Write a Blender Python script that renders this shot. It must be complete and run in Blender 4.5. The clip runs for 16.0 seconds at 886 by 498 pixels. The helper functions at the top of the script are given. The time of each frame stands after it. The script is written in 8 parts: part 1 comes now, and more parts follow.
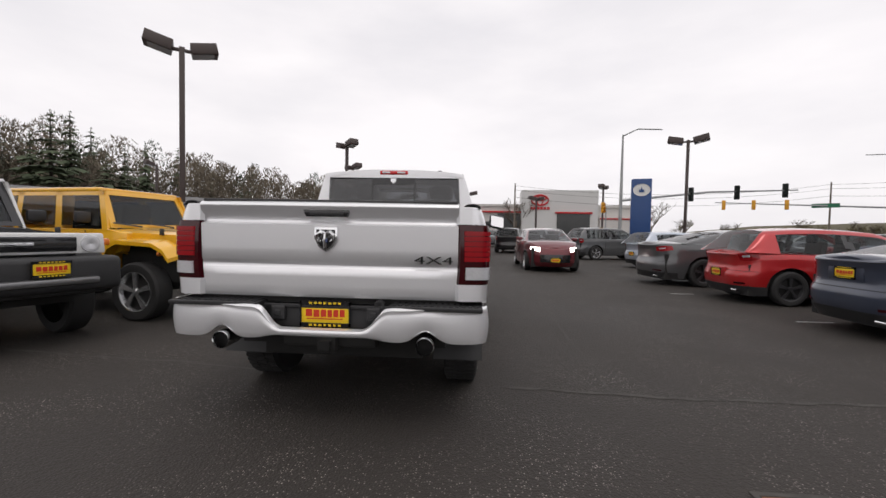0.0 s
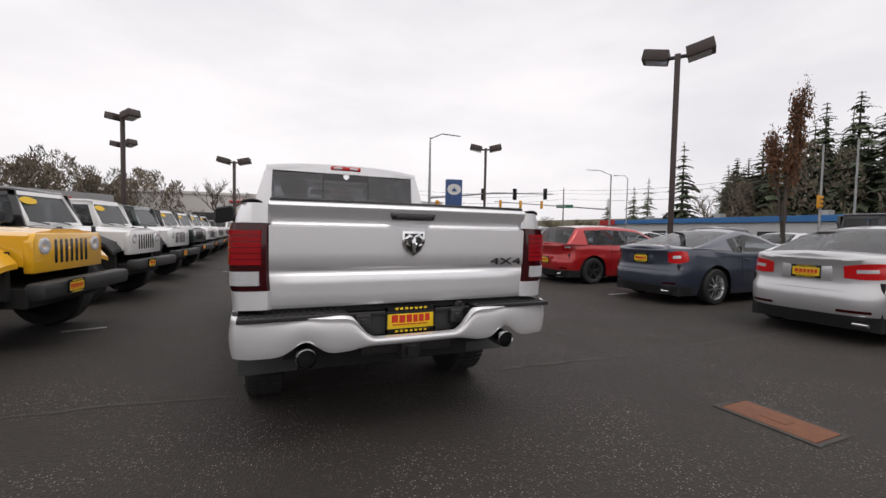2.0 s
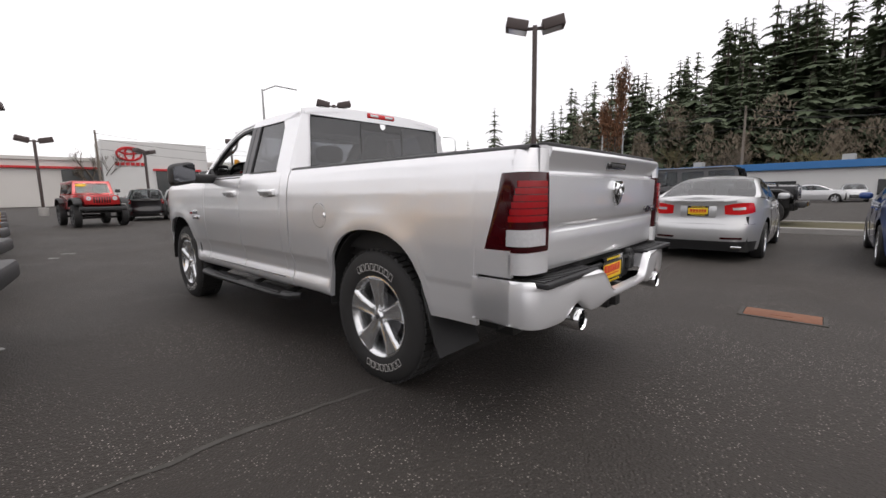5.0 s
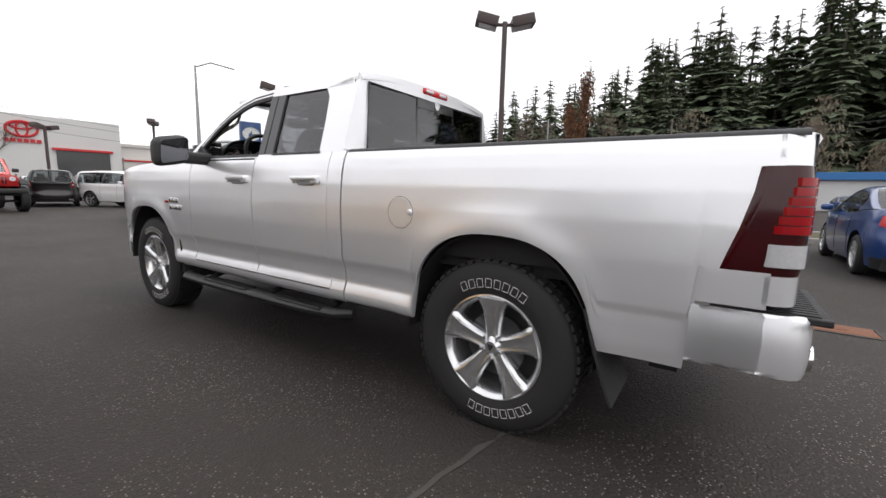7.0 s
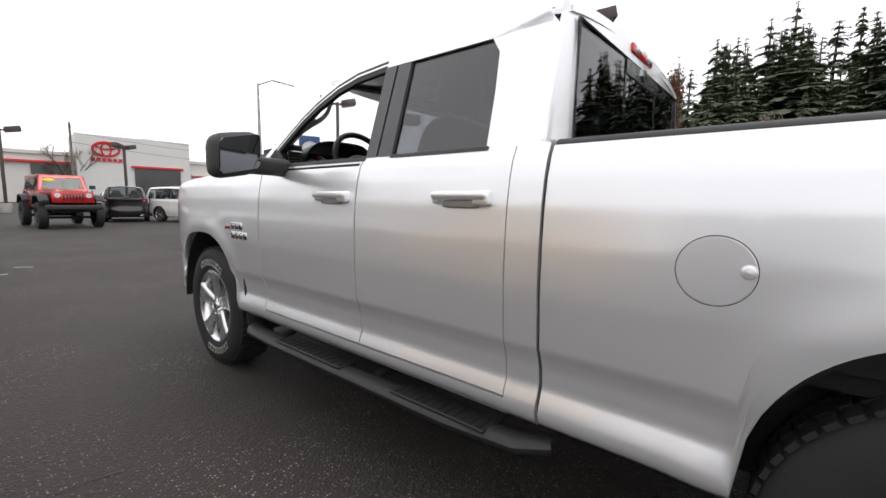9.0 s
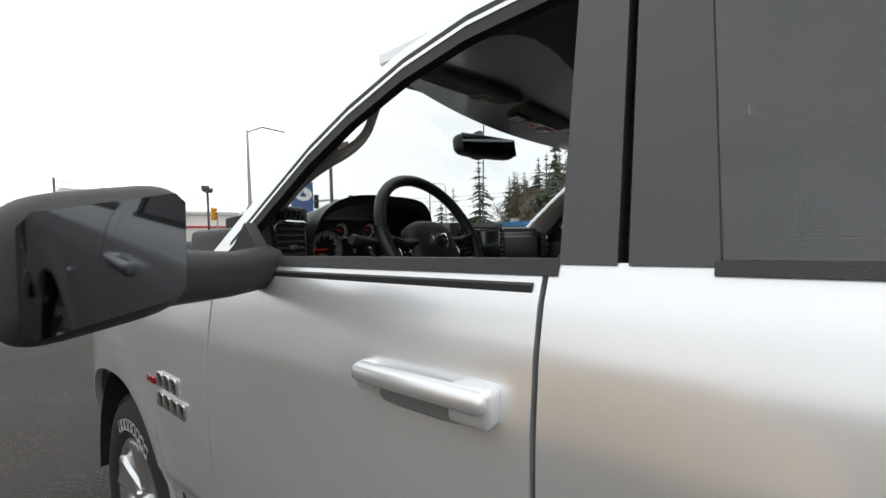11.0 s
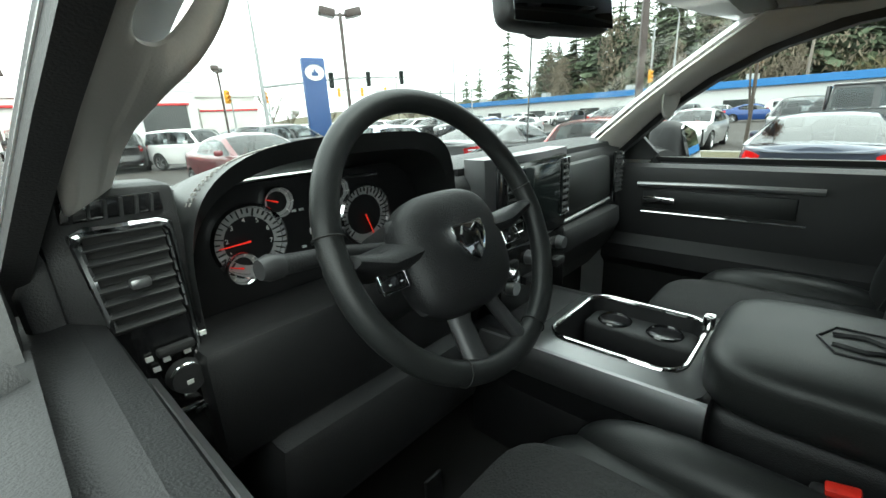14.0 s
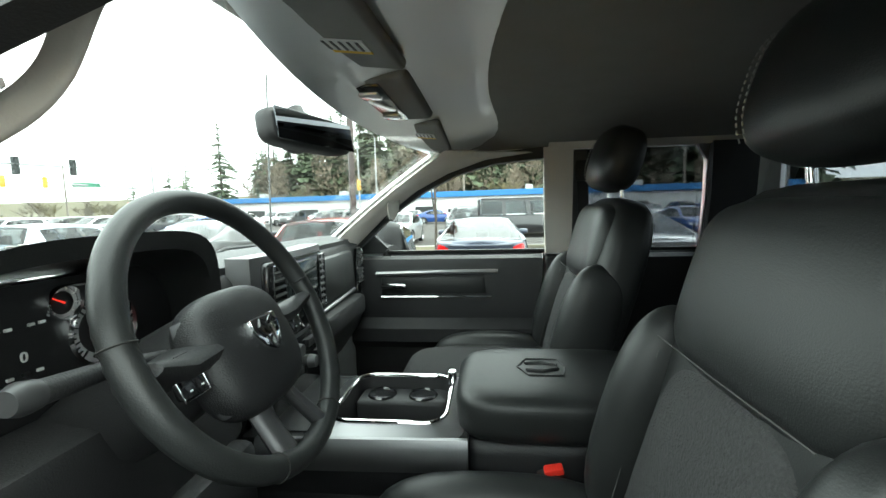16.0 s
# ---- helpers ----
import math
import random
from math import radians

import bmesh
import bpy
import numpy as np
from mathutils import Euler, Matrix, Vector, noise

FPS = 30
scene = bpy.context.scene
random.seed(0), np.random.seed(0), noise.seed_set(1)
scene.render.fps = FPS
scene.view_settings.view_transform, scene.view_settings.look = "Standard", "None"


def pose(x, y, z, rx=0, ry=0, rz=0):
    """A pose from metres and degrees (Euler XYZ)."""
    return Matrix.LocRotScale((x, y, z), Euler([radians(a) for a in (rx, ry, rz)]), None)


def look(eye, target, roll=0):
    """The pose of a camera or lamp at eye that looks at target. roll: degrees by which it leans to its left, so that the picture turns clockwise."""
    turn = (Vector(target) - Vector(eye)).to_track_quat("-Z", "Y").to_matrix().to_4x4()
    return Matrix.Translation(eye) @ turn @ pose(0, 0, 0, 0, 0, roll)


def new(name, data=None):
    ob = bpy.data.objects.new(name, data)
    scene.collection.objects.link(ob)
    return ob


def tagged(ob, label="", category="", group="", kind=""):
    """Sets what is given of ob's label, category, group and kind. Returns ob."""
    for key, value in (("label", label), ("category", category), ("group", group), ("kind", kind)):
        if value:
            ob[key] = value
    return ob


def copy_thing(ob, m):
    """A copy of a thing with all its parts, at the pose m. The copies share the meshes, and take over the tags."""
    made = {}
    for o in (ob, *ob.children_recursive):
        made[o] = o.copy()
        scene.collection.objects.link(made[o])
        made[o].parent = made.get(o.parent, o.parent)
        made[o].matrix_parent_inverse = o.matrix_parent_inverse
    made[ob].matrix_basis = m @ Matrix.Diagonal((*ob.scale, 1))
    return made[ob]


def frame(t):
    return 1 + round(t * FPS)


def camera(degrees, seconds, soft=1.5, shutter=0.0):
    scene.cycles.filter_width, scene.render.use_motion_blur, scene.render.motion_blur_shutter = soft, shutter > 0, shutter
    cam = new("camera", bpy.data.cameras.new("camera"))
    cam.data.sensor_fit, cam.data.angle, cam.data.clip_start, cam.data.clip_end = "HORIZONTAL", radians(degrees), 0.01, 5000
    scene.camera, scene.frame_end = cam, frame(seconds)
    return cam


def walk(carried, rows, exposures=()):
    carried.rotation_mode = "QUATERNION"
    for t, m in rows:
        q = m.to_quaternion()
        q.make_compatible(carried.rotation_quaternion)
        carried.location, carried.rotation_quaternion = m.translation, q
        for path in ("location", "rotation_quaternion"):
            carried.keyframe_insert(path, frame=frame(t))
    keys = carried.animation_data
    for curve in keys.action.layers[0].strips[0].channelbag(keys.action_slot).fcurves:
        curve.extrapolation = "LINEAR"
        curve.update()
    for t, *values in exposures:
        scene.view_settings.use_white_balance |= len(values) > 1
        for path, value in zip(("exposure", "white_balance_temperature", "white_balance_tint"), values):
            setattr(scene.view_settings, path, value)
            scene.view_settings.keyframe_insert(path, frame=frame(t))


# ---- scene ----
cam = camera(93.4, 16.0)
PATH = [
    (0, (0.883, -2.4, 1.254), (0.749, -0.406, 1.178), 1.1),
    (0.5, (0.424, -2.495, 1.275), (0.499, -0.499, 1.176), 1.7),
    (1, (-0.023, -2.453, 1.283), (0.273, -0.476, 1.217), 1.5),
    (1.5, (-0.465, -2.438, 1.284), (0.107, -0.523, 1.201), 1.1),
    (2, (-0.851, -2.287, 1.286), (-0.046, -0.458, 1.196), 1.1),
    (2.5, (-1.254, -2.148, 1.27), (-0.222, -0.439, 1.153), -0.1),
    (3, (-1.583, -1.952, 1.26), (-0.411, -0.339, 1.103), -0.4),
    (3.5, (-1.912, -1.707, 1.253), (-0.63, -0.185, 1.054), 0.9),
    (4, (-2.205, -1.467, 1.252), (-0.858, -0.011, 0.996), 0.8),
    (4.5, (-2.383, -1.148, 1.249), (-0.988, 0.257, 0.97), 0.7),
    (4.7, (-2.473, -1.026, 1.236), (-1.049, 0.353, 0.966), 0.1),
    (6.8, (-2.759, 0.251, 1.191), (-1.123, 1.358, 0.879), -0.2),
    (7, (-2.728, 0.351, 1.202), (-1.08, 1.449, 0.921), 1.4),
    (7.5, (-2.656, 0.665, 1.204), (-0.989, 1.73, 0.911), 1.0),
    (8, (-2.561, 0.965, 1.208), (-0.927, 2.069, 0.876), 0.1),
    (8.5, (-2.354, 1.291, 1.24), (-0.847, 2.569, 0.932), 1.5),
    (9, (-2.168, 1.653, 1.233), (-0.647, 2.932, 1.003), 0.9),
    (9.5, (-1.957, 2.009, 1.266), (-0.435, 3.294, 1.086), -0.4),
    (10, (-1.735, 2.368, 1.322), (-0.269, 3.72, 1.173), 0.4),
    (10.2, (-1.682, 2.503, 1.335), (-0.161, 3.802, 1.324), -0.3),
    (12.3, (-0.993, 3.309, 1.631), (0.533, 4.578, 1.376), -1.4),
    (12.5, (-0.957, 3.332, 1.63), (0.523, 4.632, 1.287), -2.2),
    (13, (-0.908, 3.363, 1.628), (0.493, 4.701, 1.132), -3.1),
    (13.5, (-0.891, 3.373, 1.618), (0.505, 4.688, 1.051), -2.9),
    (14, (-0.891, 3.373, 1.612), (0.499, 4.68, 1.013), -3.0),
    (14.5, (-0.91, 3.371, 1.618), (0.618, 4.549, 1.09), -1.4),
    (15, (-0.953, 3.388, 1.619), (0.847, 4.162, 1.218), -2.4),
    (15.5, (-0.987, 3.402, 1.618), (0.944, 3.833, 1.323), -1.7),
    (16, (-1.015, 3.409, 1.619), (0.964, 3.627, 1.424), -1.5),
]
walk(cam, [(t, look(e, p, r)) for t, e, p, r in PATH], exposures=[(0.0, 0.05, 6650, 13), (3.6, 0.08, 6650, 13), (4.7, 0.34, 6650, 13), (7.0, 0.6, 6550, 11), (10.2, 0.68, 6500, 10), (12.4, 0.20, 6350, -8), (13.2, 1.2, 6300, -10), (14.0, 2.15, 6300, -10), (14.6, 2.6, 6300, -10), (16.0, 2.7, 6300, -10)])

# world: overcast winter sky
world = bpy.data.worlds.new("overcast_sky")
scene.world = world
world.use_nodes = True
wn, wl = world.node_tree.nodes, world.node_tree.links
wbg = wn["Background"]
sky = wn.new("ShaderNodeTexSky")
sky.sky_type = "NISHITA"
sky.sun_disc = False
sky.sun_elevation, sky.sun_rotation = radians(38), radians(200)
sky.dust_density = 4.0
geo = wn.new("ShaderNodeTexCoord")
cl_map = wn.new("ShaderNodeMapping")
cl_map.inputs["Scale"].default_value = (1.0, 1.0, 3.2)
cl = wn.new("ShaderNodeTexNoise")
cl.inputs["Scale"].default_value, cl.inputs["Detail"].default_value = 1.7, 6.0
cl_ramp = wn.new("ShaderNodeValToRGB")
cl_ramp.color_ramp.elements[0].position, cl_ramp.color_ramp.elements[0].color = 0.3, (0.70, 0.705, 0.74, 1)
cl_ramp.color_ramp.elements[1].position, cl_ramp.color_ramp.elements[1].color = 0.65, (0.90, 0.895, 0.91, 1)
sky_mul = wn.new("ShaderNodeVectorMath")
sky_mul.operation = "SCALE"
sky_mul.inputs["Scale"].default_value = 0.07
sky_mix = wn.new("ShaderNodeMix")
sky_mix.data_type = "RGBA"
sky_mix.inputs["Factor"].default_value = 0.93
wl.new(geo.outputs["Generated"], cl_map.inputs["Vector"])
wl.new(cl_map.outputs["Vector"], cl.inputs["Vector"])
wl.new(cl.outputs["Fac"], cl_ramp.inputs["Fac"])
wl.new(sky.outputs["Color"], sky_mul.inputs[0])
wl.new(sky_mul.outputs["Vector"], sky_mix.inputs["A"])
wl.new(cl_ramp.outputs["Color"], sky_mix.inputs["B"])
wl.new(sky_mix.outputs["Result"], wbg.inputs["Color"])
wbg.inputs["Strength"].default_value = 1.12
sun = new("sun", bpy.data.lights.new("sun", "SUN"))
sun.data.energy, sun.data.angle, sun.data.color = 0.7, radians(25), (1.0, 0.97, 0.93)
sun.matrix_world = look((0, 0, 30), (-7, 14, 0))


# ---- materials ----
def material(name, col, col2=None, scale=6.0, rough=0.5, metal=0.0, bump=0.0, bscale=80.0, coat=0.0, rvar=0.08, spec=0.5, emit=0.0):
    m = bpy.data.materials.new(name)
    m.use_nodes = True
    n, l = m.node_tree.nodes, m.node_tree.links
    b = n["Principled BSDF"]
    tc = n.new("ShaderNodeTexCoord")
    big = n.new("ShaderNodeTexNoise")
    big.inputs["Scale"].default_value, big.inputs["Detail"].default_value = scale, 5.0
    l.new(tc.outputs["Object"], big.inputs["Vector"])
    mix = n.new("ShaderNodeMix")
    mix.data_type = "RGBA"
    c2 = col2 or tuple(c * 0.9 for c in col)
    mix.inputs["A"].default_value, mix.inputs["B"].default_value = (*col, 1), (*c2, 1)
    l.new(big.outputs["Fac"], mix.inputs["Factor"])
    l.new(mix.outputs["Result"], b.inputs["Base Color"])
    rr = n.new("ShaderNodeMapRange")
    rr.inputs["To Min"].default_value, rr.inputs["To Max"].default_value = max(0.02, rough - rvar), min(1, rough + rvar)
    l.new(big.outputs["Fac"], rr.inputs["Value"])
    l.new(rr.outputs["Result"], b.inputs["Roughness"])
    b.inputs["Metallic"].default_value = metal
    b.inputs["Coat Weight"].default_value, b.inputs["Coat Roughness"].default_value = coat, 0.06
    b.inputs["Specular IOR Level"].default_value = spec
    if emit:
        b.inputs["Emission Color"].default_value, b.inputs["Emission Strength"].default_value = (*col, 1), emit
    if bump:
        fine = n.new("ShaderNodeTexNoise")
        fine.inputs["Scale"].default_value, fine.inputs["Detail"].default_value = bscale, 3.0
        l.new(tc.outputs["Object"], fine.inputs["Vector"])
        bp = n.new("ShaderNodeBump")
        bp.inputs["Strength"].default_value, bp.inputs["Distance"].default_value = bump, 0.004
        l.new(fine.outputs["Fac"], bp.inputs["Height"])
        l.new(bp.outputs["Normal"], b.inputs["Normal"])
    return m


def glass(name, tint, gloss_rough=0.02, least=0.04):
    m = bpy.data.materials.new(name)
    m.use_nodes = True
    n, l = m.node_tree.nodes, m.node_tree.links
    n.remove(n["Principled BSDF"])
    tr, gl, mx, fr, pw, mr = (n.new("ShaderNode" + k) for k in ("BsdfTransparent", "BsdfGlossy", "MixShader", "LayerWeight", "Math", "MapRange"))
    tr.inputs["Color"].default_value = (*tint, 1)
    gl.inputs["Roughness"].default_value = gloss_rough
    fr.inputs["Blend"].default_value = 0.5
    pw.operation = "POWER"
    pw.inputs[1].default_value = 4.0
    mr.inputs["To Min"].default_value, mr.inputs["To Max"].default_value = least, 0.75
    l.new(fr.outputs["Facing"], pw.inputs[0])
    l.new(pw.outputs[0], mr.inputs["Value"])
    l.new(mr.outputs["Result"], mx.inputs[0])
    l.new(tr.outputs[0], mx.inputs[1])
    l.new(gl.outputs[0], mx.inputs[2])
    l.new(mx.outputs[0], n["Material Output"].inputs["Surface"])
    return m


def asphalt_material():
    m = material("asphalt", (0.023, 0.0198, 0.0174), (0.044, 0.038, 0.033), 0.35, 0.76, bump=0.0, rvar=0.16, spec=0.4)
    n, l = m.node_tree.nodes, m.node_tree.links
    b = n["Principled BSDF"]
    tc = next(k for k in n if k.bl_idname == "ShaderNodeTexCoord")
    old = b.inputs["Base Color"].links[0].from_socket
    vo = n.new("ShaderNodeTexVoronoi")
    vo.inputs["Scale"].default_value = 74.0
    sc = n.new("ShaderNodeTexNoise")
    sc.inputs["Scale"].default_value, sc.inputs["Detail"].default_value = 38.0, 4.0
    patch = n.new("ShaderNodeTexNoise")
    patch.inputs["Scale"].default_value, patch.inputs["Detail"].default_value = 1.1, 5.0
    for k in (vo, sc, patch):
        l.new(tc.outputs["Object"], k.inputs["Vector"])
    chips = n.new("ShaderNodeMapRange")
    chips.inputs["From Min"].default_value, chips.inputs["From Max"].default_value = 0.62, 0.94
    sep = n.new("ShaderNodeSeparateColor")
    l.new(vo.outputs["Color"], sep.inputs["Color"])
    l.new(sep.outputs["Red"], chips.inputs["Value"])
    near = n.new("ShaderNodeMapRange")
    near.inputs["From Min"].default_value, near.inputs["From Max"].default_value = 0.42, 0.10
    l.new(vo.outputs["Distance"], near.inputs["Value"])
    pr = n.new("ShaderNodeMapRange")
    pr.inputs["From Min"].default_value, pr.inputs["From Max"].default_value = 0.37, 0.66
    l.new(patch.outputs["Fac"], pr.inputs["Value"])
    mul = n.new("ShaderNodeMath")
    mul.operation = "MULTIPLY"
    l.new(chips.outputs["Result"], mul.inputs[0])
    l.new(near.outputs["Result"], mul.inputs[1])
    mul2 = n.new("ShaderNodeMath")
    mul2.operation = "MULTIPLY"
    l.new(mul.outputs[0], mul2.inputs[0])
    l.new(pr.outputs["Result"], mul2.inputs[1])
    mix = n.new("ShaderNodeMix")
    mix.data_type = "RGBA"
    mix.inputs["B"].default_value = (0.50, 0.455, 0.41, 1)
    l.new(mul2.outputs[0], mix.inputs["Factor"])
    l.new(old, mix.inputs["A"])
    l.new(mix.outputs["Result"], b.inputs["Base Color"])
    bp = n.new("ShaderNodeBump")
    bp.inputs["Strength"].default_value, bp.inputs["Distance"].default_value = 1.0, 0.007
    add = n.new("ShaderNodeMath")
    l.new(vo.outputs["Distance"], add.inputs[0])
    l.new(sc.outputs["Fac"], add.inputs[1])
    l.new(add.outputs[0], bp.inputs["Height"])
    l.new(bp.outputs["Normal"], b.inputs["Normal"])
    return m


ASPHALT = asphalt_material()
SILVER = material("silver_paint", (0.87, 0.875, 0.89), (0.83, 0.835, 0.85), 3, 0.35, 0.62, coat=1.0, rvar=0.03, bump=0.02, bscale=900)
BLACK_PLASTIC = material("black_plastic", (0.018, 0.018, 0.019), (0.028, 0.028, 0.029), 12, 0.55, bump=0.25, bscale=400)
MATTE_BLACK = material("underbody_black", (0.010, 0.010, 0.010), (0.02, 0.019, 0.018), 9, 0.85)
GLOSS_BLACK = material("gloss_black", (0.012, 0.012, 0.013), None, 5, 0.18, coat=0.6)
TYRE = material("tyre_rubber", (0.013, 0.013, 0.013), (0.024, 0.023, 0.023), 14, 0.78, bump=0.3, bscale=120)
TYRE_LETTER = material("raised_letter_white", (0.55, 0.54, 0.52), None, 30, 0.7)
CHROME = material("chrome", (0.86, 0.87, 0.88), None, 8, 0.07, 1.0, rvar=0.03)
POLISHED = material("polished_alloy", (0.80, 0.81, 0.82), (0.72, 0.73, 0.74), 14, 0.24, 0.9, rvar=0.05)
DARK_ALLOY = material("dark_alloy_pocket", (0.10, 0.10, 0.105), None, 14, 0.4, 0.8)
RED_LENS = material("red_lens", (0.36, 0.006, 0.010), (0.22, 0.004, 0.008), 12, 0.14, coat=0.2, spec=0.35)
DEEP_RED_LENS = material("smoked_red_lens", (0.050, 0.002, 0.004), (0.028, 0.0015, 0.003), 10, 0.10, coat=0.3, spec=0.35)
BRIGHT_RED = material("bright_red_lens", (0.58, 0.006, 0.008), None, 10, 0.15, coat=0.5)
CLEAR_LENS = material("clear_lens", (0.75, 0.76, 0.78), (0.55, 0.55, 0.57), 60, 0.12, 0.3, coat=1.0)
AMBER = material("amber_lens", (0.80, 0.20, 0.02), None, 20, 0.2, coat=0.8)
PLATE_YELLOW = material("plate_yellow", (0.86, 0.60, 0.015), (0.82, 0.55, 0.01), 20, 0.45)
PLATE_RED = material("plate_red_ink", (0.60, 0.03, 0.01), None, 20, 0.5)
CAR_GLASS = glass("clear_car_glass", (0.98, 0.99, 0.985), least=0.02)
DARK_GLASS = glass("privacy_glass", (0.34, 0.35, 0.37), least=0.10)
PILLAR_GREY = material("satin_grey_pillar_film", (0.055, 0.055, 0.058), (0.045, 0.045, 0.048), 6, 0.38, spec=0.6)
MID_GLASS = glass("tinted_car_glass", (0.50, 0.53, 0.54))
BLACK_LEATHER = material("black_leather", (0.014, 0.015, 0.015), (0.022, 0.023, 0.023), 9, 0.40, bump=0.12, bscale=420, spec=0.40)
SOFT_BLACK = material("soft_touch_black", (0.010, 0.010, 0.011), (0.016, 0.016, 0.017), 9, 0.5, bump=0.3, bscale=420)
MESH_FABRIC = material("woven_seat_fabric", (0.012, 0.012, 0.013), (0.06, 0.06, 0.06), 190, 0.8, bump=1.0, bscale=240)
HEADLINER = material("headliner_fabric", (0.25, 0.243, 0.232), (0.22, 0.214, 0.205), 14, 0.95, bump=0.3, bscale=500)
PILLAR_TRIM = material("pale_pillar_trim", (0.60, 0.565, 0.52), (0.56, 0.53, 0.49), 6, 0.6, bump=0.15, bscale=350)
SATIN_SILVER = material("satin_silver_trim", (0.30, 0.30, 0.305), (0.26, 0.26, 0.265), 10, 0.34, 0.85)
CARPET = material("dark_carpet", (0.012, 0.012, 0.012), (0.022, 0.022, 0.022), 40, 0.95, bump=0.6, bscale=300)
SCREEN = material("dark_display", (0.02, 0.026, 0.026), None, 6, 0.12)
GAUGE_FACE = material("gauge_face", (0.012, 0.012, 0.013), None, 10, 0.4)
GAUGE_RING = material("gauge_scale_ring", (0.40, 0.40, 0.40), (0.32, 0.32, 0.32), 30, 0.4)
GAUGE_RED = material("gauge_needle_red", (0.85, 0.03, 0.02), None, 30, 0.4, emit=0.12)
WHITE_MARK = material("white_print", (0.72, 0.72, 0.70), None, 30, 0.6)
BUCKLE_RED = material("red_buckle_button", (0.75, 0.03, 0.02), None, 20, 0.35)
STITCH = material("grey_stitching", (0.34, 0.33, 0.31), None, 60, 0.8)
LABEL_YELLOW = material("label_yellow", (0.82, 0.52, 0.03), None, 20, 0.6)
PAPER = material("grey_floor_paper", (0.30, 0.30, 0.29), (0.2, 0.2, 0.2), 10, 0.8)
# mirror with a dark reflection put into its base colour
DARKENED_MIRROR = material("tinted_mirror", (0.13, 0.135, 0.145), None, 4, 0.03, 1.0, rvar=0.005)
MIRROR = material("mirror_silver", (0.9, 0.9, 0.9), None, 4, 0.02, 1.0, rvar=0.005)


# ---- mesh helpers ----
def part(name, bm, mat, parent=None, label="", smooth=True, angle=38):
    bmesh.ops.recalc_face_normals(bm, faces=bm.faces)
    if smooth:
        lim = radians(angle)
        for f in bm.faces:
            f.smooth = True
        for e in bm.edges:
            e.smooth = len(e.link_faces) != 2 or e.calc_face_angle(0) < lim
    me = bpy.data.meshes.new(name)
    bm.to_mesh(me)
    bm.free()
    if mat:
        me.materials.append(mat)
    ob = new(name, me)
    if parent:
        ob.parent = parent
    return tagged(ob, label) if label else ob


def thing(name, label, category, group="", m=None, kind=""):
    ob = new(name)
    ob.empty_display_size = 0.1
    if m:
        ob.matrix_world = m
    return tagged(ob, label, category, group, kind)


def box(bm, x0, x1, y0, y1, z0, z1, bevel=0.0, seg=2):
    r = bmesh.ops.create_cube(bm, size=1.0)
    vs = r["verts"]
    for v in vs:
        v.co = Vector(((x0 + x1) / 2 + v.co.x * (x1 - x0), (y0 + y1) / 2 + v.co.y * (y1 - y0), (z0 + z1) / 2 + v.co.z * (z1 - z0)))
    if bevel:
        es = list({e for v in vs for e in v.link_edges})
        r = bmesh.ops.bevel(bm, geom=es, offset=min(bevel, 0.49 * min(abs(x1 - x0), abs(y1 - y0), abs(z1 - z0))), segments=seg, affect="EDGES", profile=0.5)
        vs = r["verts"]
    return vs


def boxm(bm, sx, sy, sz, m, bevel=0.0, seg=2):
    """A bevelled box of that size, centred, at the pose m."""
    vs = box(bm, -sx / 2, sx / 2, -sy / 2, sy / 2, -sz / 2, sz / 2, bevel, seg)
    done = set()
    for v in vs:
        if v.is_valid and v not in done:
            done.add(v)
    island = set(done)
    stack = list(done)
    while stack:
        v = stack.pop()
        for e in v.link_edges:
            o = e.other_vert(v)
            if o not in island:
                island.add(o)
                stack.append(o)
    for v in island:
        v.co = m @ v.co


def tube(bm, pts, r, seg=8, closed=False, caps=True, flat=1.0):
    """A round bar along pts; r is a number or one radius per point."""
    pts = [Vector(p) for p in pts]
    n = len(pts)
    rings = []
    up = Vector((0.13, 0.31, 0.94))
    for i, p in enumerate(pts):
        a = pts[(i - 1) % n] if closed or i else p
        b = pts[(i + 1) % n] if closed or i < n - 1 else p
        d = (b - a).normalized()
        s = d.cross(up)
        if s.length < 0.05:
            s = d.cross(Vector((1, 0, 0)))
        s.normalize()
        u = s.cross(d)
        rad = r[i] if isinstance(r, (list, tuple)) else r
        rings.append([bm.verts.new(p + rad * (math.cos(k * math.tau / seg) * s + flat * math.sin(k * math.tau / seg) * u)) for k in range(seg)])
    for i in range(n if closed else n - 1):
        A, B = rings[i], rings[(i + 1) % n]
        for k in range(seg):
            bm.faces.new((A[k], A[(k + 1) % seg], B[(k + 1) % seg], B[k]))
    if caps and not closed:
        bm.faces.new(rings[0][::-1])
        bm.faces.new(rings[-1])


def lathe(bm, prof, seg=48, centre=(0, 0, 0), axis="x"):
    """Turns (offset along the axis, radius) pairs about an axis."""
    c = Vector(centre)
    rings = []
    for a, r in prof:
        ring = []
        for k in range(seg):
            t = k * math.tau / seg
            p = Vector((a, r * math.cos(t), r * math.sin(t)))
            if axis == "z":
                p = Vector((p.y, p.z, p.x))
            elif axis == "y":
                p = Vector((p.y, p.x, p.z))
            ring.append(bm.verts.new(c + p))
        rings.append(ring)
    for A, B in zip(rings, rings[1:]):
        for k in range(seg):
            bm.faces.new((A[k], A[(k + 1) % seg], B[(k + 1) % seg], B[k]))
    return rings


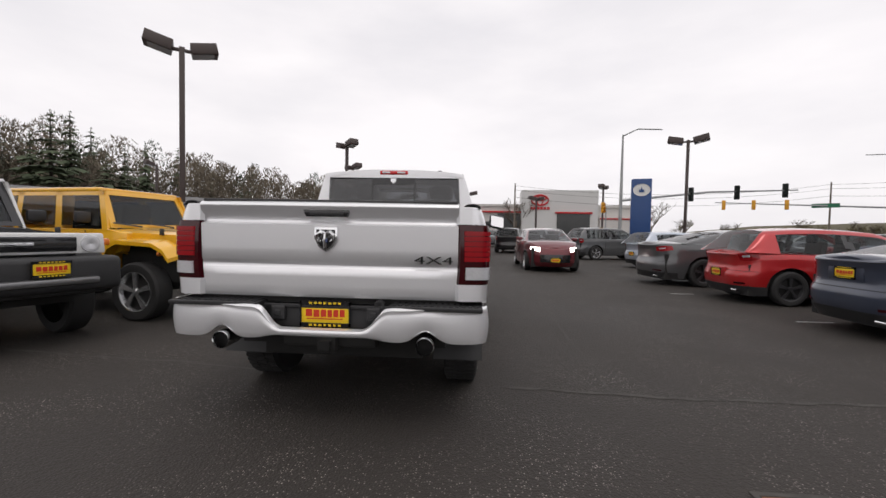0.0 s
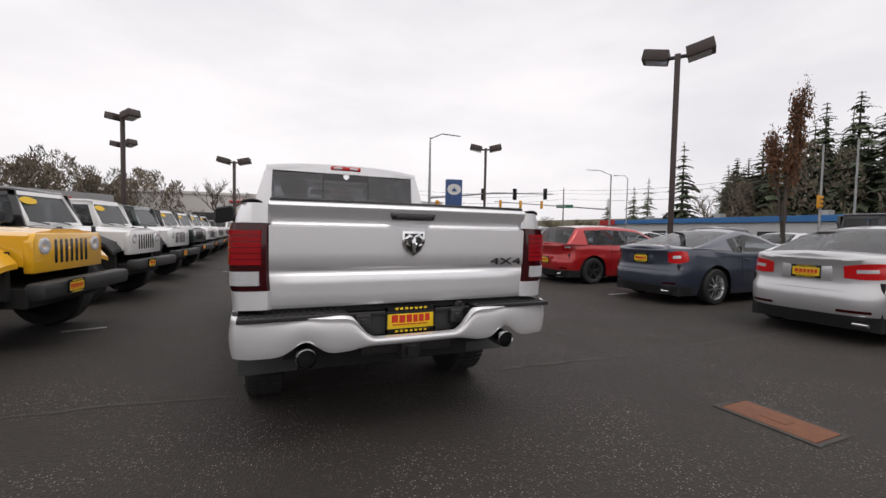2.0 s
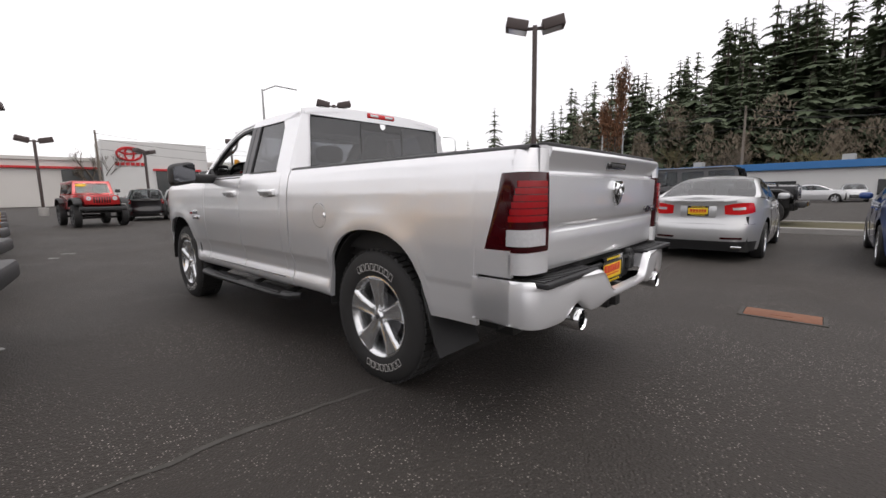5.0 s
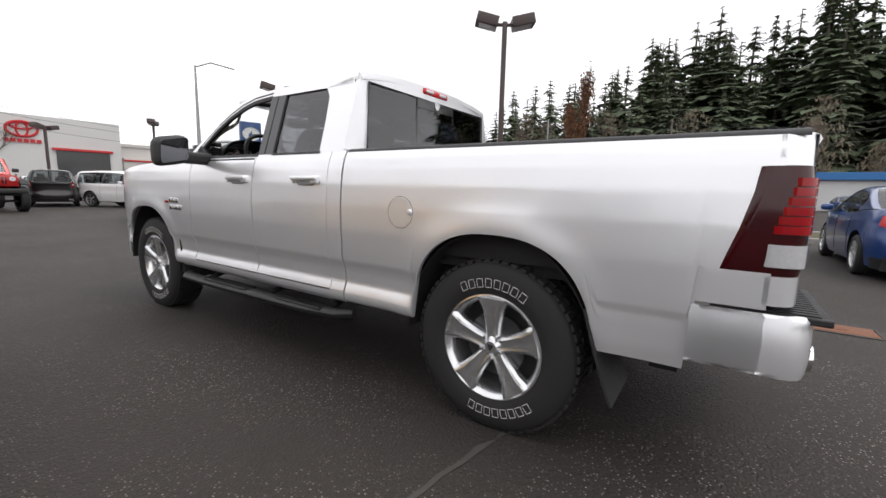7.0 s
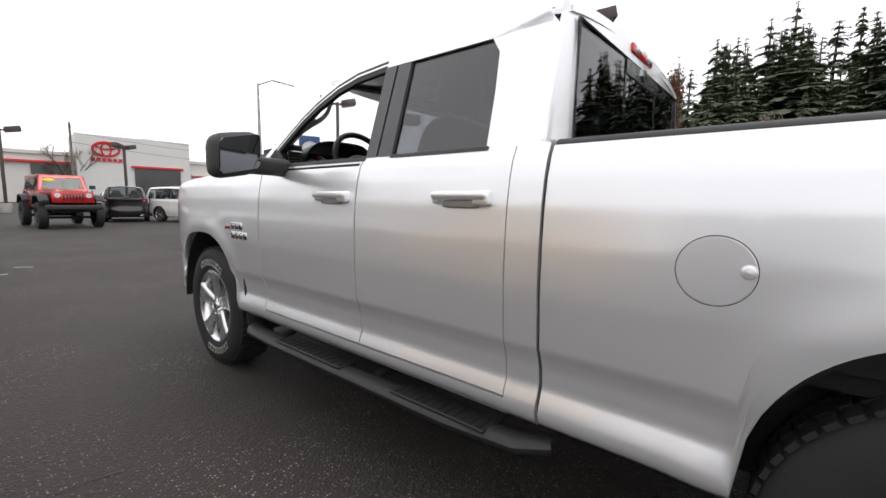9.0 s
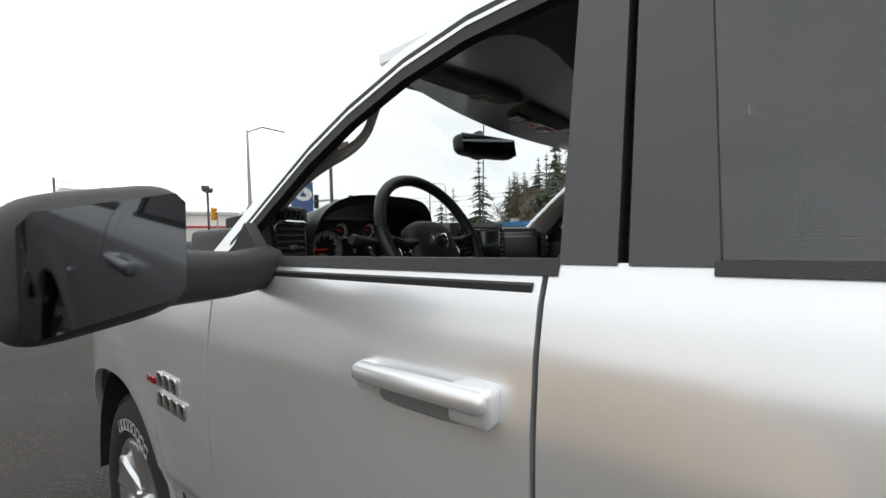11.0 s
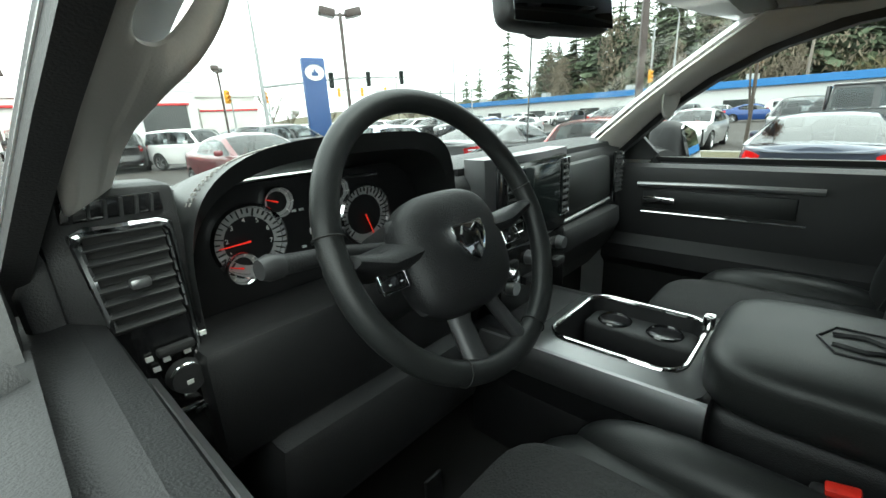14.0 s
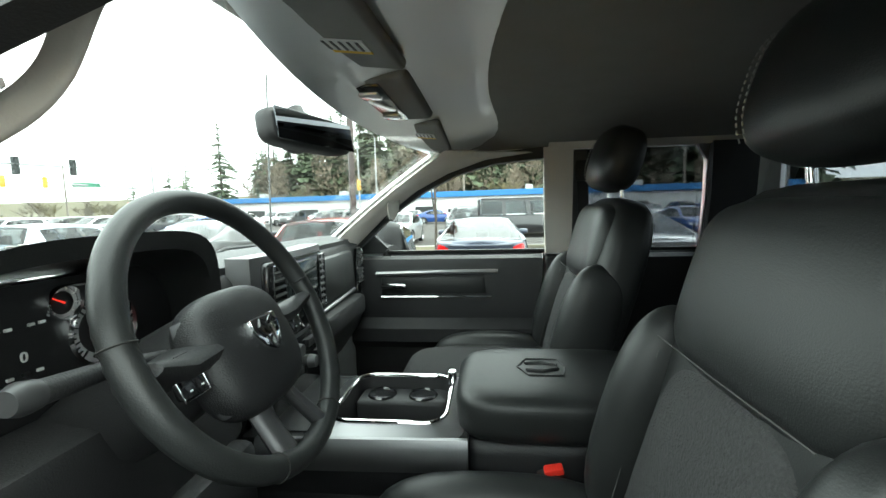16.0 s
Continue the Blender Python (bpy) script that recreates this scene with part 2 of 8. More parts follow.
def sheet(bm, nu, nv, f, thick=None):
    """A grid of f(u, v), u and v from 0 to 1; thick: a vector by which a second skin is set off."""
    def grid(off):
        return [[bm.verts.new(Vector(f(i / nu, j / nv)) + off) for j in range(nv + 1)] for i in range(nu + 1)]

    def faces(g, flip):
        for i in range(nu):
            for j in range(nv):
                q = (g[i][j], g[i + 1][j], g[i + 1][j + 1], g[i][j + 1])
                bm.faces.new(q[::-1] if flip else q)
    a = grid(Vector((0, 0, 0)))
    faces(a, False)
    if thick is not None:
        b = grid(Vector(thick))
        faces(b, True)
        ra = [a[i][0] for i in range(nu + 1)] + [a[nu][j] for j in range(1, nv + 1)] + [a[i][nv] for i in range(nu - 1, -1, -1)] + [a[0][j] for j in range(nv - 1, 0, -1)]
        rb = [b[i][0] for i in range(nu + 1)] + [b[nu][j] for j in range(1, nv + 1)] + [b[i][nv] for i in range(nu - 1, -1, -1)] + [b[0][j] for j in range(nv - 1, 0, -1)]
        for k in range(len(ra)):
            n = (k + 1) % len(ra)
            bm.faces.new((ra[k], ra[n], rb[n], rb[k]))


def prism(bm, poly, lo, hi, axis="x", bevel=0.0):
    """A flat polygon pushed from lo to hi along an axis; poly holds the two other coordinates in order."""
    def at(p, h):
        if axis == "x":
            return (h, p[0], p[1])
        if axis == "y":
            return (p[0], h, p[1])
        return (p[0], p[1], h)
    A = [bm.verts.new(at(p, lo)) for p in poly]
    B = [bm.verts.new(at(p, hi)) for p in poly]
    fs = [bm.faces.new(A[::-1]), bm.faces.new(B)]
    for k in range(len(poly)):
        n = (k + 1) % len(poly)
        fs.append(bm.faces.new((A[k], A[n], B[n], B[k])))
    if bevel:
        es = list({e for f in fs for e in f.edges})
        bmesh.ops.bevel(bm, geom=es, offset=bevel, segments=2, affect="EDGES", profile=0.5)


def lerp_table(tab, x):
    if x <= tab[0][0]:
        return tab[0][1]
    for (a, p), (b, q) in zip(tab, tab[1:]):
        if x <= b:
            t = (x - a) / (b - a)
            return p + (q - p) * t
    return tab[-1][1]


def ribbon(bm, A, B, thick):
    n = len(A) - 1
    def f(u, v):
        i = min(int(u * n + 1e-6), n - 1)
        t = u * n - i
        a = Vector(A[i]).lerp(Vector(A[i + 1]), t)
        b = Vector(B[i]).lerp(Vector(B[i + 1]), t)
        return a.lerp(b, v)
    sheet(bm, n, 2, f, thick)


def B():
    return bmesh.new()


def pillow(bm, x0, x1, y0, y1, z0, z1, p=3.5, n=10, m=None):
    """A soft cushion: a rounded box with swelling faces."""
    c = Vector(((x0 + x1) / 2, (y0 + y1) / 2, (z0 + z1) / 2))
    h = Vector(((x1 - x0) / 2, (y1 - y0) / 2, (z1 - z0) / 2))
    made = {}

    def at(d):
        key = (round(d.x, 3), round(d.y, 3), round(d.z, 3))
        if key not in made:
            k = (abs(d.x) ** p + abs(d.y) ** p + abs(d.z) ** p) ** (1 / p)
            w = Vector((d.x / k * h.x, d.y / k * h.y, d.z / k * h.z)) + c
            made[key] = bm.verts.new(m @ w if m else w)
        return made[key]
    for ax in range(3):
        for sg in (-1, 1):
            for i in range(n):
                for j in range(n):
                    q = []
                    for a, b in ((i, j), (i + 1, j), (i + 1, j + 1), (i, j + 1)):
                        v = [0, 0, 0]
                        v[ax], v[(ax + 1) % 3], v[(ax + 2) % 3] = sg, math.sin((a / n - 0.5) * math.pi * 0.92) / math.sin(0.46 * math.pi), math.sin((b / n - 0.5) * math.pi * 0.92) / math.sin(0.46 * math.pi)
                        q.append(at(Vector(v)))
                    bm.faces.new(q)


def lettering(name, text, size, m, mat, parent, depth=0.004, label=""):
    cu = bpy.data.curves.new(name, "FONT")
    cu.body, cu.size, cu.extrude, cu.align_x, cu.align_y = text, size, depth, "CENTER", "CENTER"
    tmp = new(name, cu)
    me = bpy.data.meshes.new_from_object(tmp.evaluated_get(bpy.context.evaluated_depsgraph_get()))
    bpy.data.objects.remove(tmp)
    me.materials.clear()
    me.materials.append(mat)
    ob = new(name, me)
    ob.matrix_basis = m
    ob.parent = parent
    return tagged(ob, label) if label else ob



bm = B()
def gr(u, v):
    return ((u - 0.5) * 1600, (v - 0.5) * 1600, 0)
sheet(bm, 8, 8, gr)
ground = tagged(part("ground", bm, ASPHALT, smooth=False), "dark worn asphalt lot speckled with pale stone chips", "ground", kind="structure")

# ---- the silver pickup: stands on x = 0, faces +y, its rear bumper at y = 0 ----
truck = thing("pickup_truck", "silver four-door pickup truck parked on dark asphalt, driver window open", "pickup truck")
# darker silver; the shade of the door handle recesses is put into this colour
RECESS_SHADE = material("shaded_silver_recess", (0.36, 0.36, 0.37), None, 6, 0.4, 0.6)
SIDE = [(0.49, .945), (0.515, .968), (0.55, .975), (0.58, .966), (0.63, .948), (0.70, .955), (0.748, .971), (0.758, .979), (0.82, .984), (0.95, .992), (1.10, .992), (1.22, .985), (1.31, .972), (1.37, .956), (1.42, .932)]
SIDE_REAR = [(0.49, .935), (0.60, .958), (0.70, .968), (0.748, .971), (0.758, .979), (0.82, .984), (0.95, .992), (1.10, .992), (1.22, .985), (1.31, .972), (1.37, .956), (1.42, .932)]
REAR_AXLE, FRONT_AXLE, HUB_Z = 1.25, 4.895, 0.43


def arch_z(y, c, half, top, base):
    d = abs((y - c) / half)
    return base if d >= 1 else base + (top - base) * (1 - d ** 2.5) ** (1 / 2.3)


def flare(y, z, c):
    r = math.hypot((y - c) / 0.53, (z - 0.47) / 0.56)
    return 0.011 * math.exp(-((r - 1.0) / 0.16) ** 2)


def side_x(y, z):
    x = lerp_table(SIDE, z)
    if y < REAR_AXLE:
        x = lerp_table(SIDE_REAR, z)
    x += flare(y, z, REAR_AXLE) + flare(y, z, FRONT_AXLE)
    if y > 5.0:
        x -= 0.16 * ((y - 5.0) / 0.85) ** 2.2
    return x


def body_panel(name, y0, y1, bottom, top, sgn, parent, ny, nz=56, lab=""):
    bm = B()
    zs = sorted({z for z, _ in SIDE} | {0.9, 1.02, 1.16, 1.27})

    def f(u, v):
        y = y0 + (y1 - y0) * u
        zb, zt = bottom(y), top(y)
        z = zb + (zt - zb) * v
        return (sgn * side_x(y, z), y, z)
    sheet(bm, ny, nz, f, (-sgn * 0.022, 0, 0))
    return part(name, bm, SILVER, parent, lab, angle=50)


def flat(v):
    return lambda y: v


def bed_bottom(y):
    if y < 0.415:
        return 0.825
    base = 0.545 if y < REAR_AXLE else 0.50
    return arch_z(y, REAR_AXLE - 0.01, 0.475, 1.0, base)


def fender_bottom(y):
    return arch_z(y, FRONT_AXLE, 0.475, 0.985, 0.50 if y < FRONT_AXLE else 0.58)


def rail_top(y):
    return 1.41


def fender_top(y):
    return 1.40 - 0.10 * max(0, (y - 4.3) / 1.5) ** 1.6


for s in (-1, 1):
    body_panel("bedside", 0.20, 2.243, bed_bottom, rail_top, s, truck, 90)
    body_panel("cab_corner", 2.256, 2.376, flat(0.49), flat(1.42), s, truck, 4)
    rd = body_panel("rear_door", 2.380, 3.162, flat(0.565), flat(1.42), s, truck, 14)
    fd = body_panel("front_door", 3.170, 4.060, flat(0.565), flat(1.415), s, truck, 14)
    body_panel("rocker_panel", 2.376, 4.30, flat(0.488), flat(0.556), s, truck, 20, 6)
    body_panel("front_fender", 4.068, 5.72, fender_bottom, fender_top, s, truck, 70)
    # door pulls, mirrored on both sides
    for door, yc in ((rd, 2.565), (fd, 3.335)):
        bm = B()
        x = s * 0.992
        box(bm, min(x, x + s * 0.03), max(x, x + s * 0.03), yc - 0.122, yc + 0.122, 1.238, 1.268, 0.012, 3)
        box(bm, min(x - s * .02, x + s * 0.02), max(x - s * .02, x + s * 0.02), yc - 0.125, yc - 0.06, 1.218, 1.27, 0.01, 3)
        box(bm, min(x - s * .02, x + s * 0.016), max(x - s * .02, x + s * 0.016), yc + 0.095, yc + 0.125, 1.222, 1.268, 0.01, 3)
        part("door_handle", bm, SILVER, door)
        # flush oval below the pull, its grey stands in for shade in the cup
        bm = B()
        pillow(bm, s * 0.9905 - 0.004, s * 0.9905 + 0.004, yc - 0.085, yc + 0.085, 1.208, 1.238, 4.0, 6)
        part("handle_cup", bm, RECESS_SHADE, door, "grey oval painted as the shade of the handle recess")
    # wheel wells
    for c in (REAR_AXLE, FRONT_AXLE):
        bm = B()
        def well(u, v, c=c, s=s):
            a = math.pi * u
            return (s * (0.955 - 0.42 * v), c + 0.50 * math.cos(a), 0.44 + 0.565 * math.sin(a))
        sheet(bm, 24, 3, well, (0, 0, 0.012))
        part("wheel_well", bm, MATTE_BLACK, truck, "black wheel well liner")
    # mud flaps
    bm = B()
    def flap(u, v, s=s):
        return (s * (0.62 + 0.36 * u), 0.80 - 0.10 * v - 0.03 * v * v, 0.72 - 0.40 * v)
    sheet(bm, 6, 8, flap, (0, -0.012, 0))
    part("mud_flap", bm, BLACK_PLASTIC, truck, "black rubber mud flap")
    bm = B()
    def flap2(u, v, s=s):
        return (s * (0.68 + 0.285 * u), 4.36 - 0.06 * v, 0.80 - 0.44 * v)
    sheet(bm, 6, 8, flap2, (0, -0.014, 0))
    part("mud_flap", bm, BLACK_PLASTIC, truck, "black rubber mud flap")
    # running board
    bm = B()
    tube(bm, [(s * 0.90, 2.23, 0.41), (s * 0.955, 2.32, 0.405), (s * 0.975, 2.6, 0.40), (s * 0.975, 3.9, 0.395), (s * 0.955, 4.2, 0.395), (s * 0.90, 4.30, 0.40)], 0.062, 14, flat=0.55)
    board = part("running_board", bm, BLACK_PLASTIC, truck, "black tubular running board")
    for y0, y1 in ((2.42, 2.90), (3.25, 3.85)):
        bm = B()
        box(bm, s * 0.975 - 0.05, s * 0.975 + 0.05, y0, y1, 0.425, 0.438, 0.008)
        part("step_pad", bm, SOFT_BLACK, board, "ribbed rubber step pad", smooth=False)
        for k in range(12):
            yy = y0 + 0.03 + k * (y1 - y0 - 0.06) / 11
            bm = B()
            box(bm, s * 0.975 - 0.04, s * 0.975 + 0.04, yy - 0.006, yy + 0.006, 0.436, 0.442)
            part("pad_rib", bm, SOFT_BLACK, board, smooth=False)
    for y in (2.45, 3.1, 3.95):
        bm = B()
        tube(bm, [(s * 0.93, y, 0.40), (s * 0.80, y, 0.44), (s * 0.72, y, 0.55)], 0.022, 8)
        part("board_bracket", bm, MATTE_BLACK, board)
    # bed rail cap
    bm = B()
    def cap(u, v, s=s):
        y = 0.14 + 2.10 * u
        a = v * math.pi
        return (s * (0.885 + 0.052 * math.cos(a)), y, 1.41 + 0.024 * math.sin(a))
    sheet(bm, 20, 6, cap, (0, 0, -0.006))
    part("bed_rail_cap", bm, BLACK_PLASTIC, truck, "black plastic bed rail cap")
    bm = B()
    box(bm, s * 0.86 - 0.025, s * 0.86 + 0.025, 0.15, 2.24, 0.86, 1.40)
    part("bed_inner_wall", bm, MATTE_BLACK, truck, smooth=False)

bm = B()
box(bm, -0.84, 0.84, 0.16, 2.24, 0.80, 0.86)
box(bm, -0.84, 0.84, 2.20, 2.245, 0.86, 1.38)
part("bed_floor", bm, MATTE_BLACK, truck, smooth=False)
bm = B()
box(bm, -0.72, 0.72, 0.45, 5.3, 0.46, 0.80)
chassis = part("chassis", bm, MATTE_BLACK, truck, "dark steel underbody", smooth=False)
for y in (0.52, 1.0, 2.0, 3.4, 4.5):
    bm = B()
    box(bm, -0.56, 0.56, y - 0.06, y + 0.06, 0.38, 0.48)
    part("cross_member", bm, MATTE_BLACK, chassis, smooth=False)
for y in (REAR_AXLE, FRONT_AXLE):
    bm = B()
    tube(bm, [(-0.62, y, 0.43), (0.62, y, 0.43)], 0.05, 10)
    part("axle", bm, MATTE_BLACK, chassis)
bm = B()
lathe(bm, [(-0.15, 0.02), (-0.13, 0.11), (0, 0.15), (0.13, 0.11), (0.15, 0.02)], 16, (0.05, REAR_AXLE, 0.42), "x")
part("differential", bm, MATTE_BLACK, chassis)

# fuel door on the driver's bedside
bm = B()
lathe(bm, [(-0.9936, 0.0), (-0.9936, 0.0815), (-0.9925, 0.0825), (-0.985, 0.083)], 40, (0, 1.790, 1.076), "x")
fuel = part("fuel_door", bm, SILVER, truck, angle=15)
bm = B()
lathe(bm, [(-0.9925, 0.0842), (-0.9925, 0.0862), (-0.985, 0.0862)], 40, (0, 1.790, 1.076), "x")
part("fuel_door_gap", bm, BLACK_PLASTIC, fuel)
bm = B()
lathe(bm, [(-1.006, 0.0), (-1.004, 0.012), (-0.996, 0.017), (-0.99, 0.018)], 20, (0, 1.723, 1.08), "x")
part("finger_pull", bm, SILVER, fuel)

# tailgate
GATE_Y = [(0.84, .130), (0.86, .120), (1.02, .113), (1.030, .121), (1.044, .123), (1.072, .105), (1.29, .098), (1.302, .122), (1.315, .128), (1.392, .088), (1.405, .083), (1.42, .090), (1.432, .12)]
bm = B()
gz = [z for z, _ in GATE_Y]
def gate(u, v):
    k = v * (len(gz) - 1)
    i = min(int(k + 1e-6), len(gz) - 2)
    z = gz[i] + (gz[i + 1] - gz[i]) * (k - i)
    x = -0.806 + 1.612 * u
    edge = max(0, abs(x) - 0.70) / 0.106
    y = lerp_table(GATE_Y, z)
    if 1.0 < z < 1.06:
        y = y + (0.112 - y) * min(1, edge * 1.2)
    return (x, y + 0.012 * (x / 0.8) ** 2, z)
sheet(bm, 24, 36, gate, (0, 0.05, 0))
gate_ob = part("tailgate", bm, SILVER, truck, "silver tailgate with a shadowed crease", angle=50)
bm = B()
box(bm, -0.80, 0.80, 0.12, 0.18, 1.425, 1.446, 0.008)
part("tailgate_cap", bm, BLACK_PLASTIC, gate_ob)
bm = B()
prism(bm, [(-0.15, 1.387), (-0.13, 1.340), (0.13, 1.340), (0.15, 1.387)], 0.094, 0.13, "y", 0.006)
hnd = part("tailgate_handle", bm, GLOSS_BLACK, truck, "black tailgate release handle")
bm = B()
box(bm, -0.11, 0.11, 0.084, 0.10, 1.348, 1.372, 0.008)
part("handle_lever", bm, BLACK_PLASTIC, hnd)
# shield badge
SHIELD = [(-0.072, 1.275), (0.072, 1.275), (0.072, 1.205), (0.045, 1.155), (0.0, 1.125), (-0.045, 1.155), (-0.072, 1.205)]
bm = B()
prism(bm, SHIELD, 0.084, 0.12, "y", 0.004)
badge = part("shield_badge", bm, CHROME, truck, "chrome shield badge")
bm = B()
prism(bm, [(x * 0.82, 1.205 + (z - 1.205) * 0.82) for x, z in SHIELD], 0.081, 0.10, "y", 0.002)
part("badge_field", bm, GLOSS_BLACK, badge)
bm = B()
for s in (-1, 1):
    tube(bm, [(s * 0.006, 0.079, 1.235), (s * 0.03, 0.077, 1.25), (s * 0.05, 0.078, 1.228), (s * 0.046, 0.079, 1.20), (s * 0.028, 0.079, 1.19)], [0.013, 0.014, 0.013, 0.010, 0.005], 8)
tube(bm, [(0, 0.079, 1.24), (0, 0.076, 1.20), (0, 0.079, 1.15)], [0.012, 0.017, 0.009], 8)
part("badge_relief", bm, CHROME, badge)
lettering("drive_badge", "4X4", 0.105, pose(0.66, 0.099, 1.085, 90, 0, 0) @ Matrix.Diagonal((1.35, 0.62, 1, 1)), GLOSS_BLACK, gate_ob, 0.005, "chrome drive badge")

# tail lamps and rear corners
def corner_plan(a):
    """The rear corner seen from above: a = 0 beside the tailgate, 1 on the side of the bed."""
    if a < 0.42:
        k = a / 0.42
        return 0.812 + 0.115 * k, 0.108 + 0.014 * k * k
    if a < 0.66:
        k = (a - 0.42) / 0.24 * math.pi / 2
        return 0.927 + 0.064 * math.sin(k), 0.197 - 0.075 * math.cos(k)
    k = (a - 0.66) / 0.34
    return 0.991, 0.197 + 0.15 * k


for s in (-1, 1):
    bm = B()
    def lens(u, v, s=s):
        a = u * (1.0 - 0.26 * v)
        x, y = corner_plan(a)
        z = 0.945 + 0.36 * v
        b = 0.008 * math.sin(math.pi * v) ** 0.5
        return (s * (x + b), y - b, z)
    sheet(bm, 26, 12, lens, (-s * 0.02, 0.03, 0))
    lamp = part("tail_lamp", bm, DEEP_RED_LENS, truck, "smoked red tail lamp")
    for k in range(6):
        bm = B()
        z0 = 1.085 + k * 0.031
        def seg(u, v, s=s, z0=z0, k=k):
            x, y = corner_plan(0.08 + (0.62 - 0.02 * k) * u)
            return (s * (x + 0.013), y - 0.014, z0 + 0.027 * v)
        sheet(bm, 10, 2, seg, (-s * 0.008, 0.012, 0))
        part("lamp_segment", bm, RED_LENS, lamp)
    bm = B()
    def rev(u, v, s=s):
        x, y = corner_plan(0.12 + 0.60 * u)
        return (s * (x + 0.012), y - 0.013, 0.975 + 0.075 * v)
    sheet(bm, 8, 4, rev, (-s * 0.008, 0.012, 0))
    part("reversing_lens", bm, CLEAR_LENS, lamp, "clear reversing lens")
    for z0, z1 in ((0.842, 0.943), (1.307, 1.412)):
        bm = B()
        def corner(u, v, s=s, z0=z0, z1=z1):
            x, y = corner_plan(u * 0.70)
            z = z0 + (z1 - z0) * v
            return (s * (x - 0.991 + side_x(y, z) if u > 0.4 else x), y, z)
        sheet(bm, 18, 4, corner, (-s * 0.02, 0.02, 0))
        part("bedside_corner", bm, SILVER, truck)

# rear bumper
BW = 0.985
def bumper_plan(t):
    """t runs from -1 to 1 along the bumper, round both corners."""
    a = abs(t)
    s = 1 if t >= 0 else -1
    if a < 0.80:
        x = a / 0.80 * 0.90
        return s * x, 0.0 + 0.07 * (x / 0.90) ** 2
    k = (a - 0.80) / 0.20
    return s * (0.90 + 0.088 * math.sin(min(1, k * 2.2) * math.pi / 2)), 0.07 + 0.035 * k + 0.29 * k * k


def bumper_top(x):
    a = abs(x)
    return lerp_table([(0, .672), (.25, .672), (.29, .69), (.37, .79), (.41, .806), (1, .815)], a)


def bumper_low(x):
    a = abs(x)
    return lerp_table([(0, .625), (.28, .625), (.40, .605), (.52, .595), (.9, .592), (1, .598)], a) + 0.075 * math.exp(-((a - 0.625) / 0.085) ** 2)


bm = B()
def bump_face(u, v):
    x, y = bumper_plan(u * 2 - 1)
    zl, zh = bumper_low(x), bumper_top(x)
    b = math.sin(math.pi * min(1, max(0, v)))
    lip = 0.02 * max(0, 1 - abs(v - 0.93) / 0.07)
    out = 0.015 * b ** 0.6
    nx, ny = (x / 0.985) ** 5, -1
    return (x + 0.012 * b * nx, y - out * (1 - 0.5 * abs(nx)) - lip * 0.4, zl + (zh - zl) * v)
sheet(bm, 90, 14, bump_face, (0, 0.03, 0))
bumper = part("rear_bumper", bm, SILVER, truck, "silver step bumper with two exhaust cutouts", angle=60)
for x0, x1 in ((-0.96, -0.40), (0.40, 0.96)):
    bm = B()
    box(bm, x0, x1, 0.02, 0.36, 0.79, 0.815, 0.006)
    part("step_pad", bm, SOFT_BLACK, bumper, "ribbed black bumper step pad", smooth=False)
    for k in range(14):
        xx = x0 + 0.03 + k * 0.038
        bm = B()
        box(bm, xx - 0.012, xx + 0.012, 0.05, 0.30, 0.813, 0.82)
        part("pad_rib", bm, SOFT_BLACK, bumper, smooth=False)
bm = B()
box(bm, -0.40, 0.40, 0.10, 0.32, 0.775, 0.80, 0.006)
part("centre_pad", bm, SOFT_BLACK, bumper, smooth=False)
bm = B()
prism(bm, [(-0.43, 0.80), (-0.30, 0.66), (0.30, 0.66), (0.43, 0.80)], 0.115, 0.15, "y")
for s in (-1, 1):
    box(bm, s * 0.30 - 0.045, s * 0.30 + 0.045, 0.085, 0.13, 0.70, 0.79, 0.01)
    box(bm, s * 0.30 - 0.02, s * 0.30 + 0.02, 0.078, 0.1, 0.725, 0.765, 0.008)
part("plate_recess", bm, BLACK_PLASTIC, bumper, smooth=False)
bm = B()
box(bm, -0.06, 0.06, 0.10, 0.3, 0.50, 0.60, 0.01)
box(bm, -0.035, 0.035, 0.06, 0.12, 0.52, 0.58, 0.006)
box(bm, -0.30, 0.30, 0.16, 0.24, 0.52, 0.60, 0.02)
part("tow_hitch", bm, MATTE_BLACK, truck, "black receiver hitch")
bm = B()
lathe(bm, [(0.0, 0.001), (-0.012, 0.018), (-0.012, 0.03), (0.01, 0.034), (0.03, 0.034)], 20, (0.33, 0.11, 0.80), "y")
part("lock_cap", bm, BLACK_PLASTIC, bumper)


